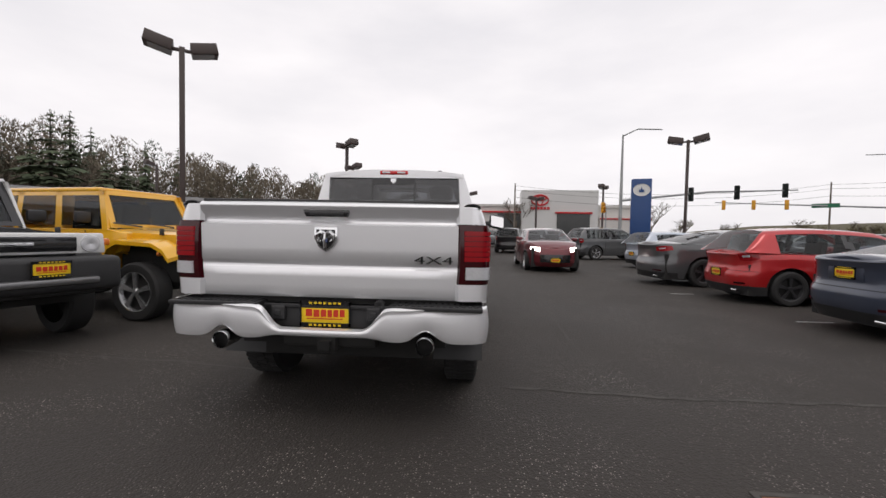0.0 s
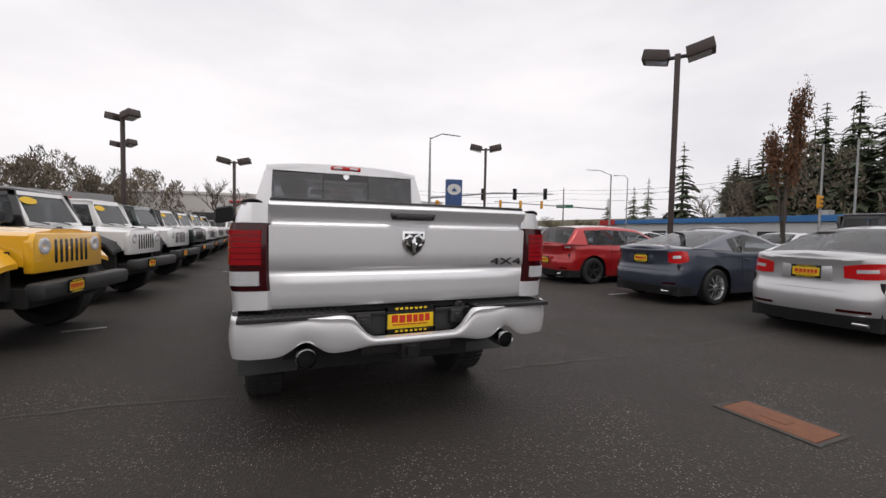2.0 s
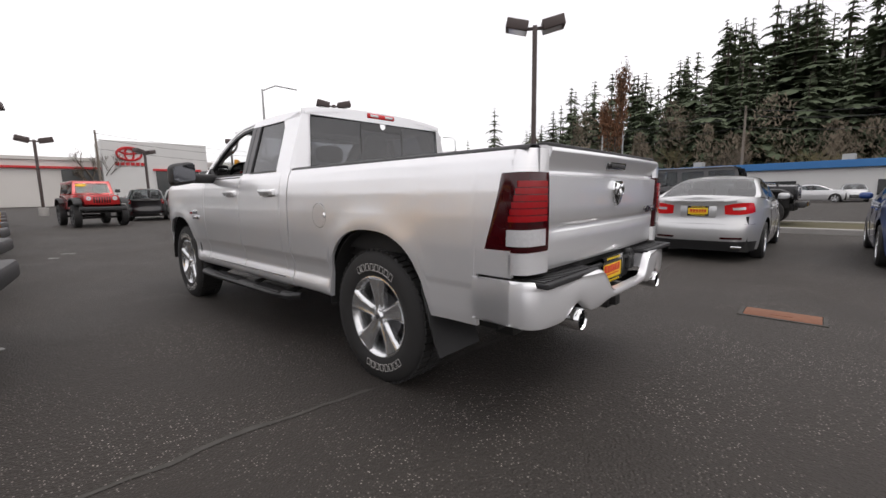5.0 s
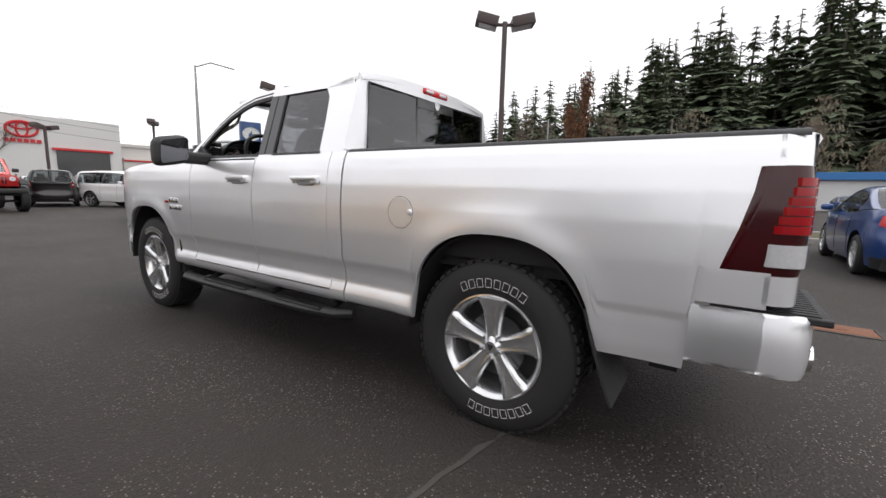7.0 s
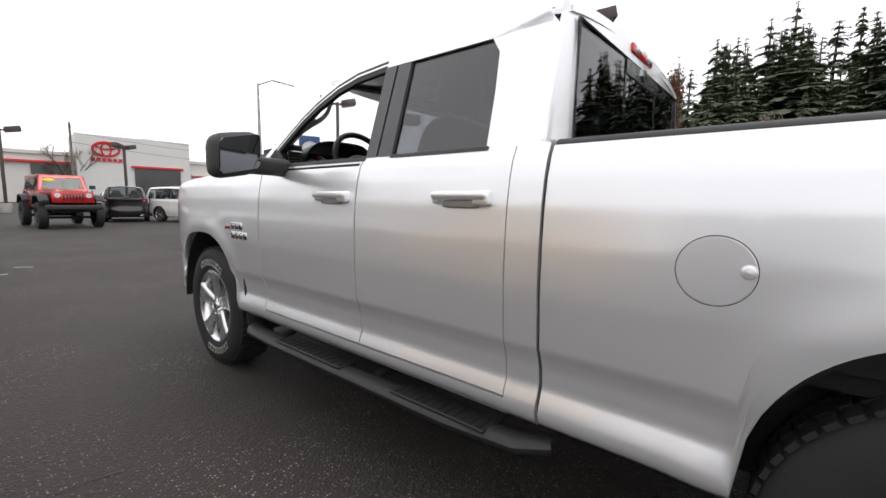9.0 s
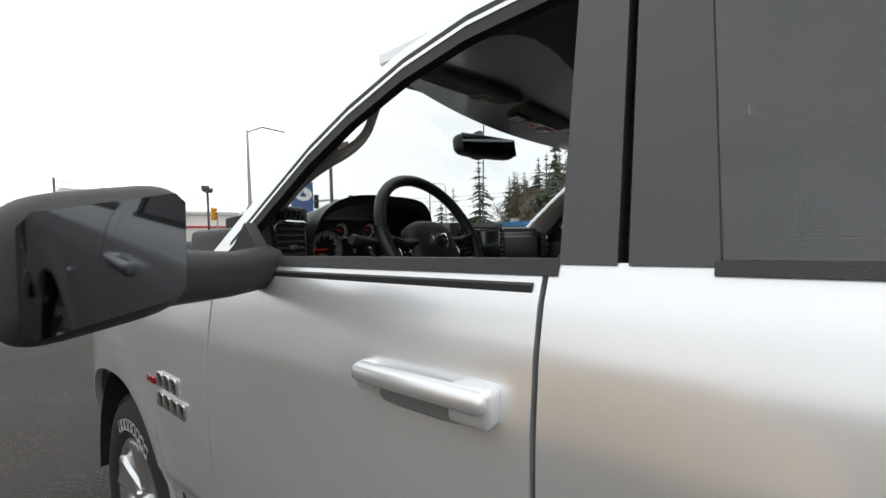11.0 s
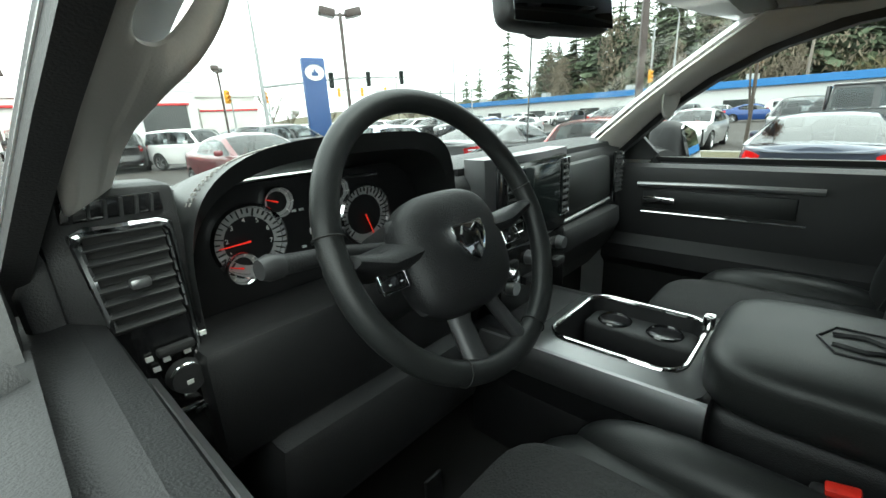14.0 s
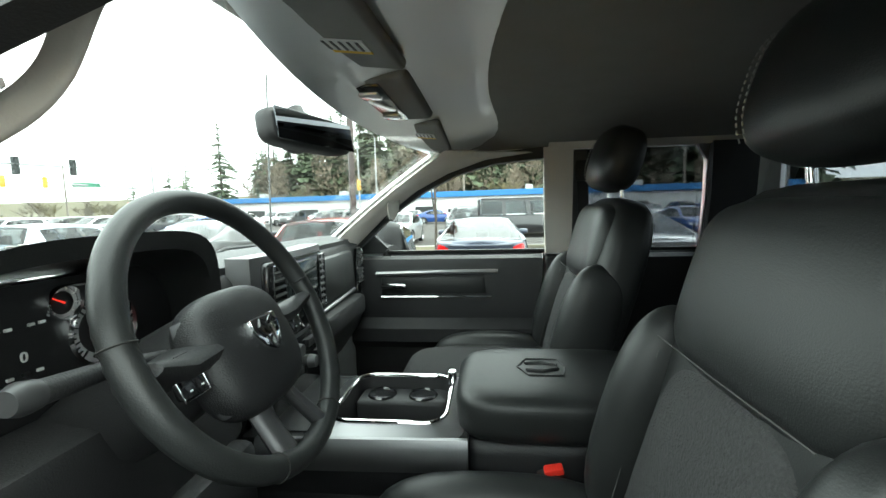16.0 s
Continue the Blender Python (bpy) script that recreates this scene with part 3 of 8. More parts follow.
def dealer_plate(parent, m, w=0.305, h=0.152):
    """A yellow dealer plate: its lettering is drawn as plain red and yellow bars."""
    bm = B()
    box(bm, -w / 2, w / 2, -0.006, 0, -h / 2, h / 2, 0.003)
    pl = part("plate", bm, PLATE_YELLOW, parent, "yellow dealer plate")
    pl.matrix_basis = m
    bm = B()
    t = 0.006
    box(bm, -w / 2 - t, w / 2 + t, -0.012, 0.002, h / 2 - 0.022, h / 2 + t)
    box(bm, -w / 2 - t, w / 2 + t, -0.012, 0.002, -h / 2 - t, -h / 2 + 0.022)
    box(bm, -w / 2 - t, -w / 2 + 0.004, -0.012, 0.002, -h / 2, h / 2)
    box(bm, w / 2 - 0.004, w / 2 + t, -0.012, 0.002, -h / 2, h / 2)
    part("plate_frame", bm, GLOSS_BLACK, pl, smooth=False)
    for x0, x1, z in ((-0.40, -0.27, 0.02), (-0.24, -0.12, 0.0), (-0.09, 0.02, 0.01), (0.05, 0.14, 0.0), (0.17, 0.27, 0.01), (0.30, 0.40, 0.02)):
        bm = B()
        box(bm, x0 * w, x1 * w, -0.008, -0.004, (z - 0.13) * h, (z + 0.17) * h)
        part("plate_bar", bm, PLATE_RED, pl, smooth=False)
    bm = B()
    box(bm, -0.38 * w, 0.36 * w, -0.008, -0.004, -0.22 * h, -0.18 * h)
    part("plate_underline", bm, PLATE_RED, pl, smooth=False)
    for z in (h / 2 - 0.008, -h / 2 + 0.008):
        bm = B()
        for k in range(7):
            x = (-0.30 + k * 0.1) * w
            box(bm, x - 0.03 * w, x + 0.03 * w, -0.0135, -0.011, z - 0.006, z + 0.006)
        part("frame_wording", bm, PLATE_YELLOW, pl, smooth=False)
    return pl


dealer_plate(truck, pose(-0.005, 0.108, 0.742))
for s in (-1, 1):
    bm = B()
    lathe(bm, [(0.0, 0.046), (-0.01, 0.051), (0.0, 0.056), (0.03, 0.057), (0.16, 0.05)], 36, (s * 0.622, 0.02, 0.582), "y")
    lathe(bm, [(0.002, 0.046), (0.16, 0.044)], 36, (s * 0.622, 0.02, 0.582), "y")
    tip = part("exhaust_tip", bm, CHROME, truck, "chrome exhaust tip")
    bm = B()
    lathe(bm, [(0.10, 0.0), (0.10, 0.045), (0.5, 0.04)], 24, (s * 0.622, 0.02, 0.582), "y")
    part("exhaust_pipe", bm, MATTE_BLACK, tip)


# wheels
def truck_wheel(sgn, yc):
    place = pose(sgn * 0.815, yc, HUB_Z) @ (pose(0, 0, 0) if sgn < 0 else pose(0, 0, 0, 0, 0, 180))
    R, rim = 0.432, 0.268
    bm = B()
    # the outside points to -x
    prof = [(-0.118, rim), (-0.132, rim + 0.02), (-0.139, rim + 0.06), (-0.137, rim + 0.10), (-0.125, R - 0.02), (-0.105, R - 0.004), (-0.06, R), (0.06, R), (0.105, R - 0.004), (0.13, R - 0.03), (0.135, rim + 0.05), (0.11, rim)]
    lathe(bm, prof, 72)
    tyre = part("tyre", bm, TYRE, truck)
    tyre.matrix_basis = place
    bm = B()
    for k in range(56):
        a = k * math.tau / 56
        for x0, x1, tw in ((-0.112, -0.045, 0.20), (-0.035, 0.035, -0.12), (0.045, 0.112, 0.20)):
            c, s_ = math.cos(a + tw * 0.1), math.sin(a + tw * 0.1)
            m = Matrix(((1, 0, 0, (x0 + x1) / 2), (0, c, -s_, (R + 0.002) * c), (0, s_, c, (R + 0.002) * s_), (0, 0, 0, 1)))
            vs = [bm.verts.new(m @ Vector((sx * (x1 - x0) / 2, sy * 0.007, sz * 0.016))) for sx in (-1, 1) for sy in (-1, 1) for sz in (-1, 1)]
            for q in ((0, 1, 3, 2), (4, 6, 7, 5), (0, 4, 5, 1), (2, 3, 7, 6), (0, 2, 6, 4), (1, 5, 7, 3)):
                bm.faces.new([vs[i] for i in q])
    part("tread", bm, TYRE, tyre, smooth=False)
    # raised white outlined marks along two arcs of the sidewall
    for start, n, step in ((60, 8, 8.2), (226, 8, 8.0)):
        for k in range(n):
            a0 = radians(start + k * step)
            bm = B()
            rim_pts = [(0.308, 0.0), (0.350, 0.35), (0.350, 5.6), (0.308, 5.9)]
            pts = []
            for (r0, t0), (r1, t1) in zip(rim_pts, rim_pts[1:] + rim_pts[:1]):
                for q in range(3):
                    r_, t_ = r0 + (r1 - r0) * q / 3, a0 + radians(t0 + (t1 - t0) * q / 3)
                    pts.append((-0.1385, r_ * math.cos(t_), r_ * math.sin(t_)))
            tube(bm, pts, 0.0022, 4, closed=True)
            part("sidewall_mark", bm, TYRE_LETTER, tyre, "white outlined sidewall mark")
    bm = B()
    lathe(bm, [(0.10, 0.255), (-0.02, 0.225), (-0.095, 0.235), (-0.118, 0.250), (-0.126, 0.262), (-0.124, 0.270), (-0.112, 0.270)], 60)
    rim_ob = part("rim", bm, POLISHED, truck, "polished alloy rim")
    rim_ob.matrix_basis = place
    bm = B()
    lathe(bm, [(-0.02, 0.0), (-0.02, 0.225)], 40)
    part("brake_backing", bm, MATTE_BLACK, rim_ob)
    bm = B()
    lathe(bm, [(-0.055, 0.0), (-0.055, 0.16), (-0.03, 0.165)], 40)
    part("brake_disc", bm, DARK_ALLOY, rim_ob)
    for k in range(5):
        bm = B()
        a0 = radians(90 + 72 * k)
        def spoke(u, v):
            r = 0.045 + 0.205 * u
            half = lerp_table([(0, 0.038), (0.3, 0.044), (0.7, 0.058), (1, 0.086)], u)
            t = (v - 0.5) * 2
            depth = -0.088 - 0.028 * u
            ridge = 0.020 * (1 - abs(t) ** 5) - 0.009 * (1 - min(1, abs(t) / 0.62) ** 2)
            x = depth - ridge
            yy, zz = r, t * half
            return (x, yy * math.cos(a0) - zz * math.sin(a0), yy * math.sin(a0) + zz * math.cos(a0))
        sheet(bm, 10, 10, spoke, (0.035, 0, 0))
        part("spoke", bm, POLISHED, rim_ob, angle=25)
    bm = B()
    lathe(bm, [(-0.118, 0.0), (-0.118, 0.030), (-0.112, 0.036), (-0.106, 0.040), (-0.10, 0.055), (-0.06, 0.07)], 32)
    part("hub_cap", bm, POLISHED, rim_ob)
    bm = B()
    prism(bm, [(-0.014, 0.016), (0.014, 0.016), (0.013, -0.004), (0, -0.018), (-0.013, -0.004)], -0.121, -0.115, "x")
    part("hub_badge", bm, DARK_ALLOY, rim_ob, smooth=False)
    for k in range(5):
        a0 = radians(54 + 72 * k)
        bm = B()
        lathe(bm, [(-0.122, 0.0), (-0.122, 0.008), (-0.116, 0.011), (-0.09, 0.012)], 8, (0, 0.058 * math.cos(a0), 0.058 * math.sin(a0)))
        part("lug_nut", bm, CHROME, rim_ob)


for s in (-1, 1):
    for y in (REAR_AXLE, FRONT_AXLE):
        truck_wheel(s, y)


# cab: roof, pillars, glass
def cab_x(z):
    return 0.936 - (z - 1.41) * 0.335


ROOF = [(2.27, 1.885), (2.45, 1.902), (2.8, 1.910), (3.14, 1.902), (3.36, 1.885), (3.53, 1.852), (3.70, 1.775), (3.90, 1.645), (4.06, 1.515), (4.17, 1.42)]
WTOP = [(3.165, 1.842), (3.38, 1.825), (3.53, 1.787), (3.68, 1.720), (3.80, 1.645), (3.92, 1.545), (4.05, 1.425)]


def shield(u, v):
    t = u * 2 - 1
    top = Vector((0.70 * t, 3.74 - 0.12 * t * t, 1.900 - 0.045 * t * t))
    low = Vector((0.84 * t, 4.44 - 0.22 * t * t, 1.425))
    p = top.lerp(low, v)
    p.z += 0.05 * math.sin(math.pi * v) * 0.4
    return p


def shield_at(s, v):
    return shield(1.0 if s > 0 else 0.0, v)


def wtop_z(y):
    return lerp_table(WTOP, y)


def roof_z(y):
    return lerp_table(ROOF, y)


for s in (-1, 1):
    def P(y, z, s=s, off=0.0):
        return (s * (cab_x(z) - off), y, z)
    inn = (-s * 0.03, 0, 0)
    bm = B()
    ribbon(bm, [P(2.275, 1.415), P(2.29, 1.65), P(2.31, 1.83), P(2.36, 1.89)], [P(2.50, 1.415), P(2.515, 1.62), P(2.535, 1.78), P(2.58, 1.842)], inn)
    part("rear_pillar", bm, SILVER, truck)
    bm = B()
    ys = [2.34, 2.45, 2.58, 2.8, 3.0, 3.165]
    ribbon(bm, [P(y, roof_z(y)) for y in ys], [P(y, 1.842 if y > 2.57 else 1.846) for y in ys], inn)
    part("roof_rail", bm, SILVER, truck)
    bm = B()
    ys = [3.165, 3.38, 3.53, 3.68, 3.80, 3.92, 4.06]
    ribbon(bm, [P(y + 0.10 * k / 6, roof_z(y + 0.10 * k / 6)) for k, y in enumerate(ys)], [P(y, wtop_z(y) + 0.012) for y in ys], inn)
    part("front_pillar", bm, SILVER, truck)
    # black window frames
    bm = B()
    ribbon(bm, [P(2.985, 1.418, off=-.002), P(3.005, 1.842, off=-.002)], [P(3.070, 1.418, off=-.002), P(3.085, 1.842, off=-.002)], inn)
    ribbon(bm, [P(3.082, 1.418, off=-.002), P(3.097, 1.842, off=-.002)], [P(3.150, 1.418, off=-.002), P(3.168, 1.842, off=-.002)], inn)
    part("centre_pillar_cover", bm, PILLAR_GREY, truck, "satin dark grey centre pillar cover")
    bm = B()
    ribbon(bm, [P(y, wtop_z(y) + (0.014 if s > 0 else 0.034), off=-.002) for y in ys], [P(y, wtop_z(y) - (0.030 if s > 0 else 0.014), off=.006) for y in ys], (-s * (0.06 if s > 0 else 0.026), 0, 0))
    ribbon(bm, [P(3.15, 1.424, off=-.002), P(3.9, 1.424, off=-.002)], [P(3.15, 1.404, off=-.004), P(3.9, 1.404, off=-.004)], inn)
    ribbon(bm, [P(2.49, 1.424, off=-.002), P(2.99, 1.424, off=-.002)], [P(2.49, 1.410, off=-.004), P(2.99, 1.410, off=-.004)], inn)
    part("window_seal", bm, BLACK_PLASTIC, truck)
    # rear door glass
    bm = B()
    def rg(u, v, s=s):
        z = 1.415 + 0.43 * v
        y0, y1 = 2.50 + 0.035 * v + 0.02 * v * v, 2.99 + 0.012 * v
        return (s * (cab_x(z) - 0.012), y0 + (y1 - y0) * u, z)
    sheet(bm, 4, 6, rg, (-s * 0.004, 0, 0))
    part("rear_door_glass", bm, DARK_GLASS, truck, "dark tinted rear side glass")
    # mirror quarter filler
    bm = B()
    prism(bm, [(3.86, 1.412), (4.05, 1.412), (3.95, 1.505)], s * cab_x(1.45) - 0.014, s * cab_x(1.45) + 0.014, "x")
    part("mirror_mount", bm, BLACK_PLASTIC, truck)
    # door mirror
    MY = 3.66 if s < 0 else 3.86
    bm = B()
    def shell(u, v, s=s):
        a, b = math.tau * u, math.pi * v
        k = abs(math.sin(b)) ** 0.35
        cx, cz = math.cos(a), math.sin(a)
        ex = math.copysign(abs(cx) ** 0.45, cx) * 0.115 * k
        ez = math.copysign(abs(cz) ** 0.45, cz) * 0.105 * k
        return (s * (1.262 + ex), MY + 0.075 - 0.075 * math.cos(b), 1.437 + ez - 0.02 * (ex / 0.115))
    sheet(bm, 40, 14, shell)
    mir = part("door_mirror", bm, BLACK_PLASTIC, truck, "black door mirror")
    bm = B()
    prism(bm, [(s * (1.262 + a * 0.092), 1.437 + b * 0.080 - 0.02 * a) for a, b in ((-1, -.8), (-.85, -1), (.85, -1), (1, -.8), (1, .8), (.85, 1), (-.85, 1), (-1, .8))], MY - 0.008, MY + 0.004, "y")
    for v in bm.verts:
        # the passenger's glass is tipped up, the driver's slightly down
        v.co = Matrix.Translation((0, MY, 1.437)) @ Matrix.Rotation(radians(-16 if s > 0 else 4), 4, "X") @ Matrix.Translation((0, -MY, -1.437)) @ v.co + Vector((0, -0.012 if s > 0 else 0, 0))
    # the driver's glass carries its dark reflection as colour
    part("mirror_glass", bm, DARKENED_MIRROR if s < 0 else MIRROR, mir, smooth=False)
    bm = B()
    tube(bm, [(s * 1.18, MY + 0.09, 1.40), (s * 1.05, MY + 0.12, 1.395), (s * 0.93, 3.86, 1.40)], [0.05, 0.045, 0.05], 10)
    part("mirror_arm", bm, BLACK_PLASTIC, mir)

    bm = B()
    vs_ = [0, 0.15, 0.35, 0.55, 0.75, 0.9, 1.0]
    ribbon(bm, [P(y + 0.10 * k / 6, roof_z(y + 0.10 * k / 6), off=0.002) for k, y in enumerate(ys)], [shield_at(s, v) for v in vs_], (-s * 0.01, -0.01, -0.01))
    part("windshield_pillar", bm, SILVER, truck)

# passenger window glass
bm = B()
def pg(u, v):
    y = 3.16 + (4.03 - 3.16) * u
    zt = max(1.42, wtop_z(y) - 0.002)
    z = 1.405 + (zt - 1.405) * v
    return (cab_x(z) - 0.016, y, z)
sheet(bm, 14, 5, pg, (-0.004, 0, 0))
g = part("front_door_glass", bm, CAR_GLASS, truck)
g.visible_shadow = False


bm = B()
sheet(bm, 16, 8, shield, (0, 0.004, 0.003))
ws = part("windshield", bm, CAR_GLASS, truck, "clear windshield")
ws.visible_shadow = False
bm = B()
def roof(u, v):
    y = 2.275 + (3.75 - 2.275) * v
    t = u * 2 - 1
    ye = y - 0.13 * t * t * max(0, (v - 0.6) / 0.4)
    half = cab_x(roof_z(min(ye, 3.5))) - 0.001
    return (half * t, ye, min(roof_z(min(ye, 3.5)), 1.91) + 0.058 * (1 - abs(t) ** 2.6) - 0.05 * max(0, (v - 0.8) / 0.2) ** 2 * (1 - abs(t) ** 2.6))
sheet(bm, 24, 16, roof, (0, 0, -0.02))
roof_ob = part("roof", bm, SILVER, truck)
bm = B()
box(bm, -0.16, 0.16, 2.262, 2.31, 1.90, 1.945, 0.012)
cm = part("high_brake_lamp", bm, BRIGHT_RED, truck, "red high mounted brake lamp")
for s in (-1, 1):
    bm = B()
    box(bm, s * 0.085 - 0.045, s * 0.085 + 0.045, 2.256, 2.27, 1.912, 1.934, 0.004)
    part("cargo_lens", bm, CLEAR_LENS, cm)
# cab back wall and rear window
bm = B()
def back_top(u, v):
    t = u * 2 - 1
    return (t * (0.79 - 0.0 * v), 2.285 - 0.012 * (1 - t * t), 1.845 + (0.062 + 0.05 * (1 - abs(t) ** 2.6)) * v)
sheet(bm, 16, 2, back_top, (0, 0.02, 0))
box(bm, -0.93, 0.93, 2.262, 2.29, 0.6, 1.432)
for s in (-1, 1):
    ribbon(bm, [(s * 0.745, 2.272, 1.43), (s * 0.725, 2.276, 1.85)], [(s * 0.93, 2.285, 1.43), (s * 0.80, 2.285, 1.86)], (0, 0.02, 0))
part("cab_back_panel", bm, SILVER, truck)
bm = B()
def back(u, v):
    t = u * 2 - 1
    return (t * (0.75 - 0.022 * v), 2.268 - 0.010 * (1 - t * t) + 0.008 * v, 1.428 + 0.425 * v)
sheet(bm, 10, 4, back, (0, 0.005, 0))
bg = part("rear_window", bm, DARK_GLASS, truck, "dark tinted rear window")
bm = B()
for s in (-1, 1):
    box(bm, s * 0.24 - 0.008, s * 0.24 + 0.008, 2.262, 2.272, 1.44, 1.80)
box(bm, -0.24, 0.24, 2.260, 2.272, 1.79, 1.85)
tube(bm, [(-0.755, 2.262, 1.425), (-0.728, 2.270, 1.856), (0.728, 2.270, 1.856), (0.755, 2.262, 1.425)], 0.008, 6, closed=True)
part("slider_frame", bm, GLOSS_BLACK, bg)
bm = B()
prism(bm, [(-0.03, 1.855), (0.03, 1.855), (0.03, 1.825), (0, 1.80), (-0.03, 1.825)], 2.252, 2.262, "y")
part("window_badge", bm, CHROME, bg, smooth=False)

# hood and front end
bm = B()
def hood(u, v):
    t = u * 2 - 1
    y0 = 4.42 - 0.22 * t * t
    y = y0 + (5.70 - y0) * v
    w = 0.935 - 0.10 * max(0, (y - 5.0) / 0.8) ** 2
    z = 1.405 - 0.09 * v ** 1.6 + 0.03 * (1 - t * t) - 0.02 * abs(t) ** 4 + (0.03 if abs(t) < 0.55 else 0) * min(1, v * 6)
    return (w * t, y, z - 0.22 * max(0, v - 0.94) / 0.06 * 0.25)
sheet(bm, 30, 16, hood, (0, 0, -0.02))
part("hood", bm, SILVER, truck, angle=30)
bm = B()
def nose(u, v):
    t = u * 2 - 1
    return (0.86 * t, 5.72 + 0.12 * (1 - t * t) + 0.03 * math.sin(math.pi * v), 0.45 + 0.87 * v)
sheet(bm, 20, 8, nose, (0, -0.03, 0))
part("front_clip", bm, SILVER, truck)
bm = B()
def grille(u, v):
    t = u * 2 - 1
    return (0.50 * t, 5.755 + 0.12 * (1 - (0.58 * t) ** 2) + 0.03, 0.90 + 0.36 * v)
sheet(bm, 12, 4, grille, (0, 0.01, 0))
part("grille", bm, GLOSS_BLACK, truck)
bm = B()
box(bm, -0.72, 0.72, 4.22, 4.47, 1.37, 1.415, 0.01)
part("cowl", bm, BLACK_PLASTIC, truck, "black wiper cowl")
for a, b in (((-0.55, 4.42, 1.43), (0.10, 4.37, 1.50)), ((0.15, 4.42, 1.43), (0.68, 4.28, 1.49))):
    bm = B()
    tube(bm, [a, ((a[0] + b[0]) / 2, (a[1] + b[1]) / 2 + 0.02, (a[2] + b[2]) / 2 + 0.03), b], 0.008, 6)
    part("wiper", bm, GLOSS_BLACK, truck)
# fender badges: plain chrome shapes
for s in (-1, 1):
    bm = B()
    for r, (n, z) in enumerate(((3, 1.055), (4, 0.995))):
        for k in range(n):
            y = 4.395 - 0.055 * k if s < 0 else 4.21 + 0.055 * k
            x = s * 0.9925
            box(bm, min(x, x + s * .008), max(x, x + s * .008), y - 0.022, y + 0.022, z - 0.022, z + 0.022, 0.006)
    part("fender_badge", bm, CHROME, truck, "chrome fender badge shapes")
    bm = B()
    x = s * 0.993
    box(bm, min(x, x + s * .006), max(x, x + s * .006), 4.44, 4.51, 1.03, 1.05, 0.003)
    part("fender_badge_bar", bm, RED_LENS, truck)
bm = B()
tube(bm, [(0.70, 4.35, 1.40), (0.72, 4.33, 2.2)], 0.004, 6)
part("antenna", bm, GLOSS_BLACK, truck)

# ---- the cabin of the pickup ----
# floor, firewall and inner shell
bm = B()
box(bm, -0.84, 0.84, 2.30, 4.25, 0.56, 0.60)
box(bm, -0.84, 0.84, 4.14, 4.22, 0.58, 1.38)
part("cabin_floor", bm, CARPET, truck, "black cabin carpet", smooth=False)
bm = B()
def liner(u, v):
    t = u * 2 - 1
    y = 2.31 + (3.70 - 2.31) * v - 0.12 * t * t * max(0, (v - 0.6) / 0.4)
    return (0.765 * t, y, 1.915 - 0.065 * abs(t) ** 4 - 0.03 * max(0, (v - 0.75) / 0.25) ** 2)
sheet(bm, 20, 14, liner, (0, 0, 0.008))
part("headliner", bm, HEADLINER, truck, "pale grey fabric headliner")
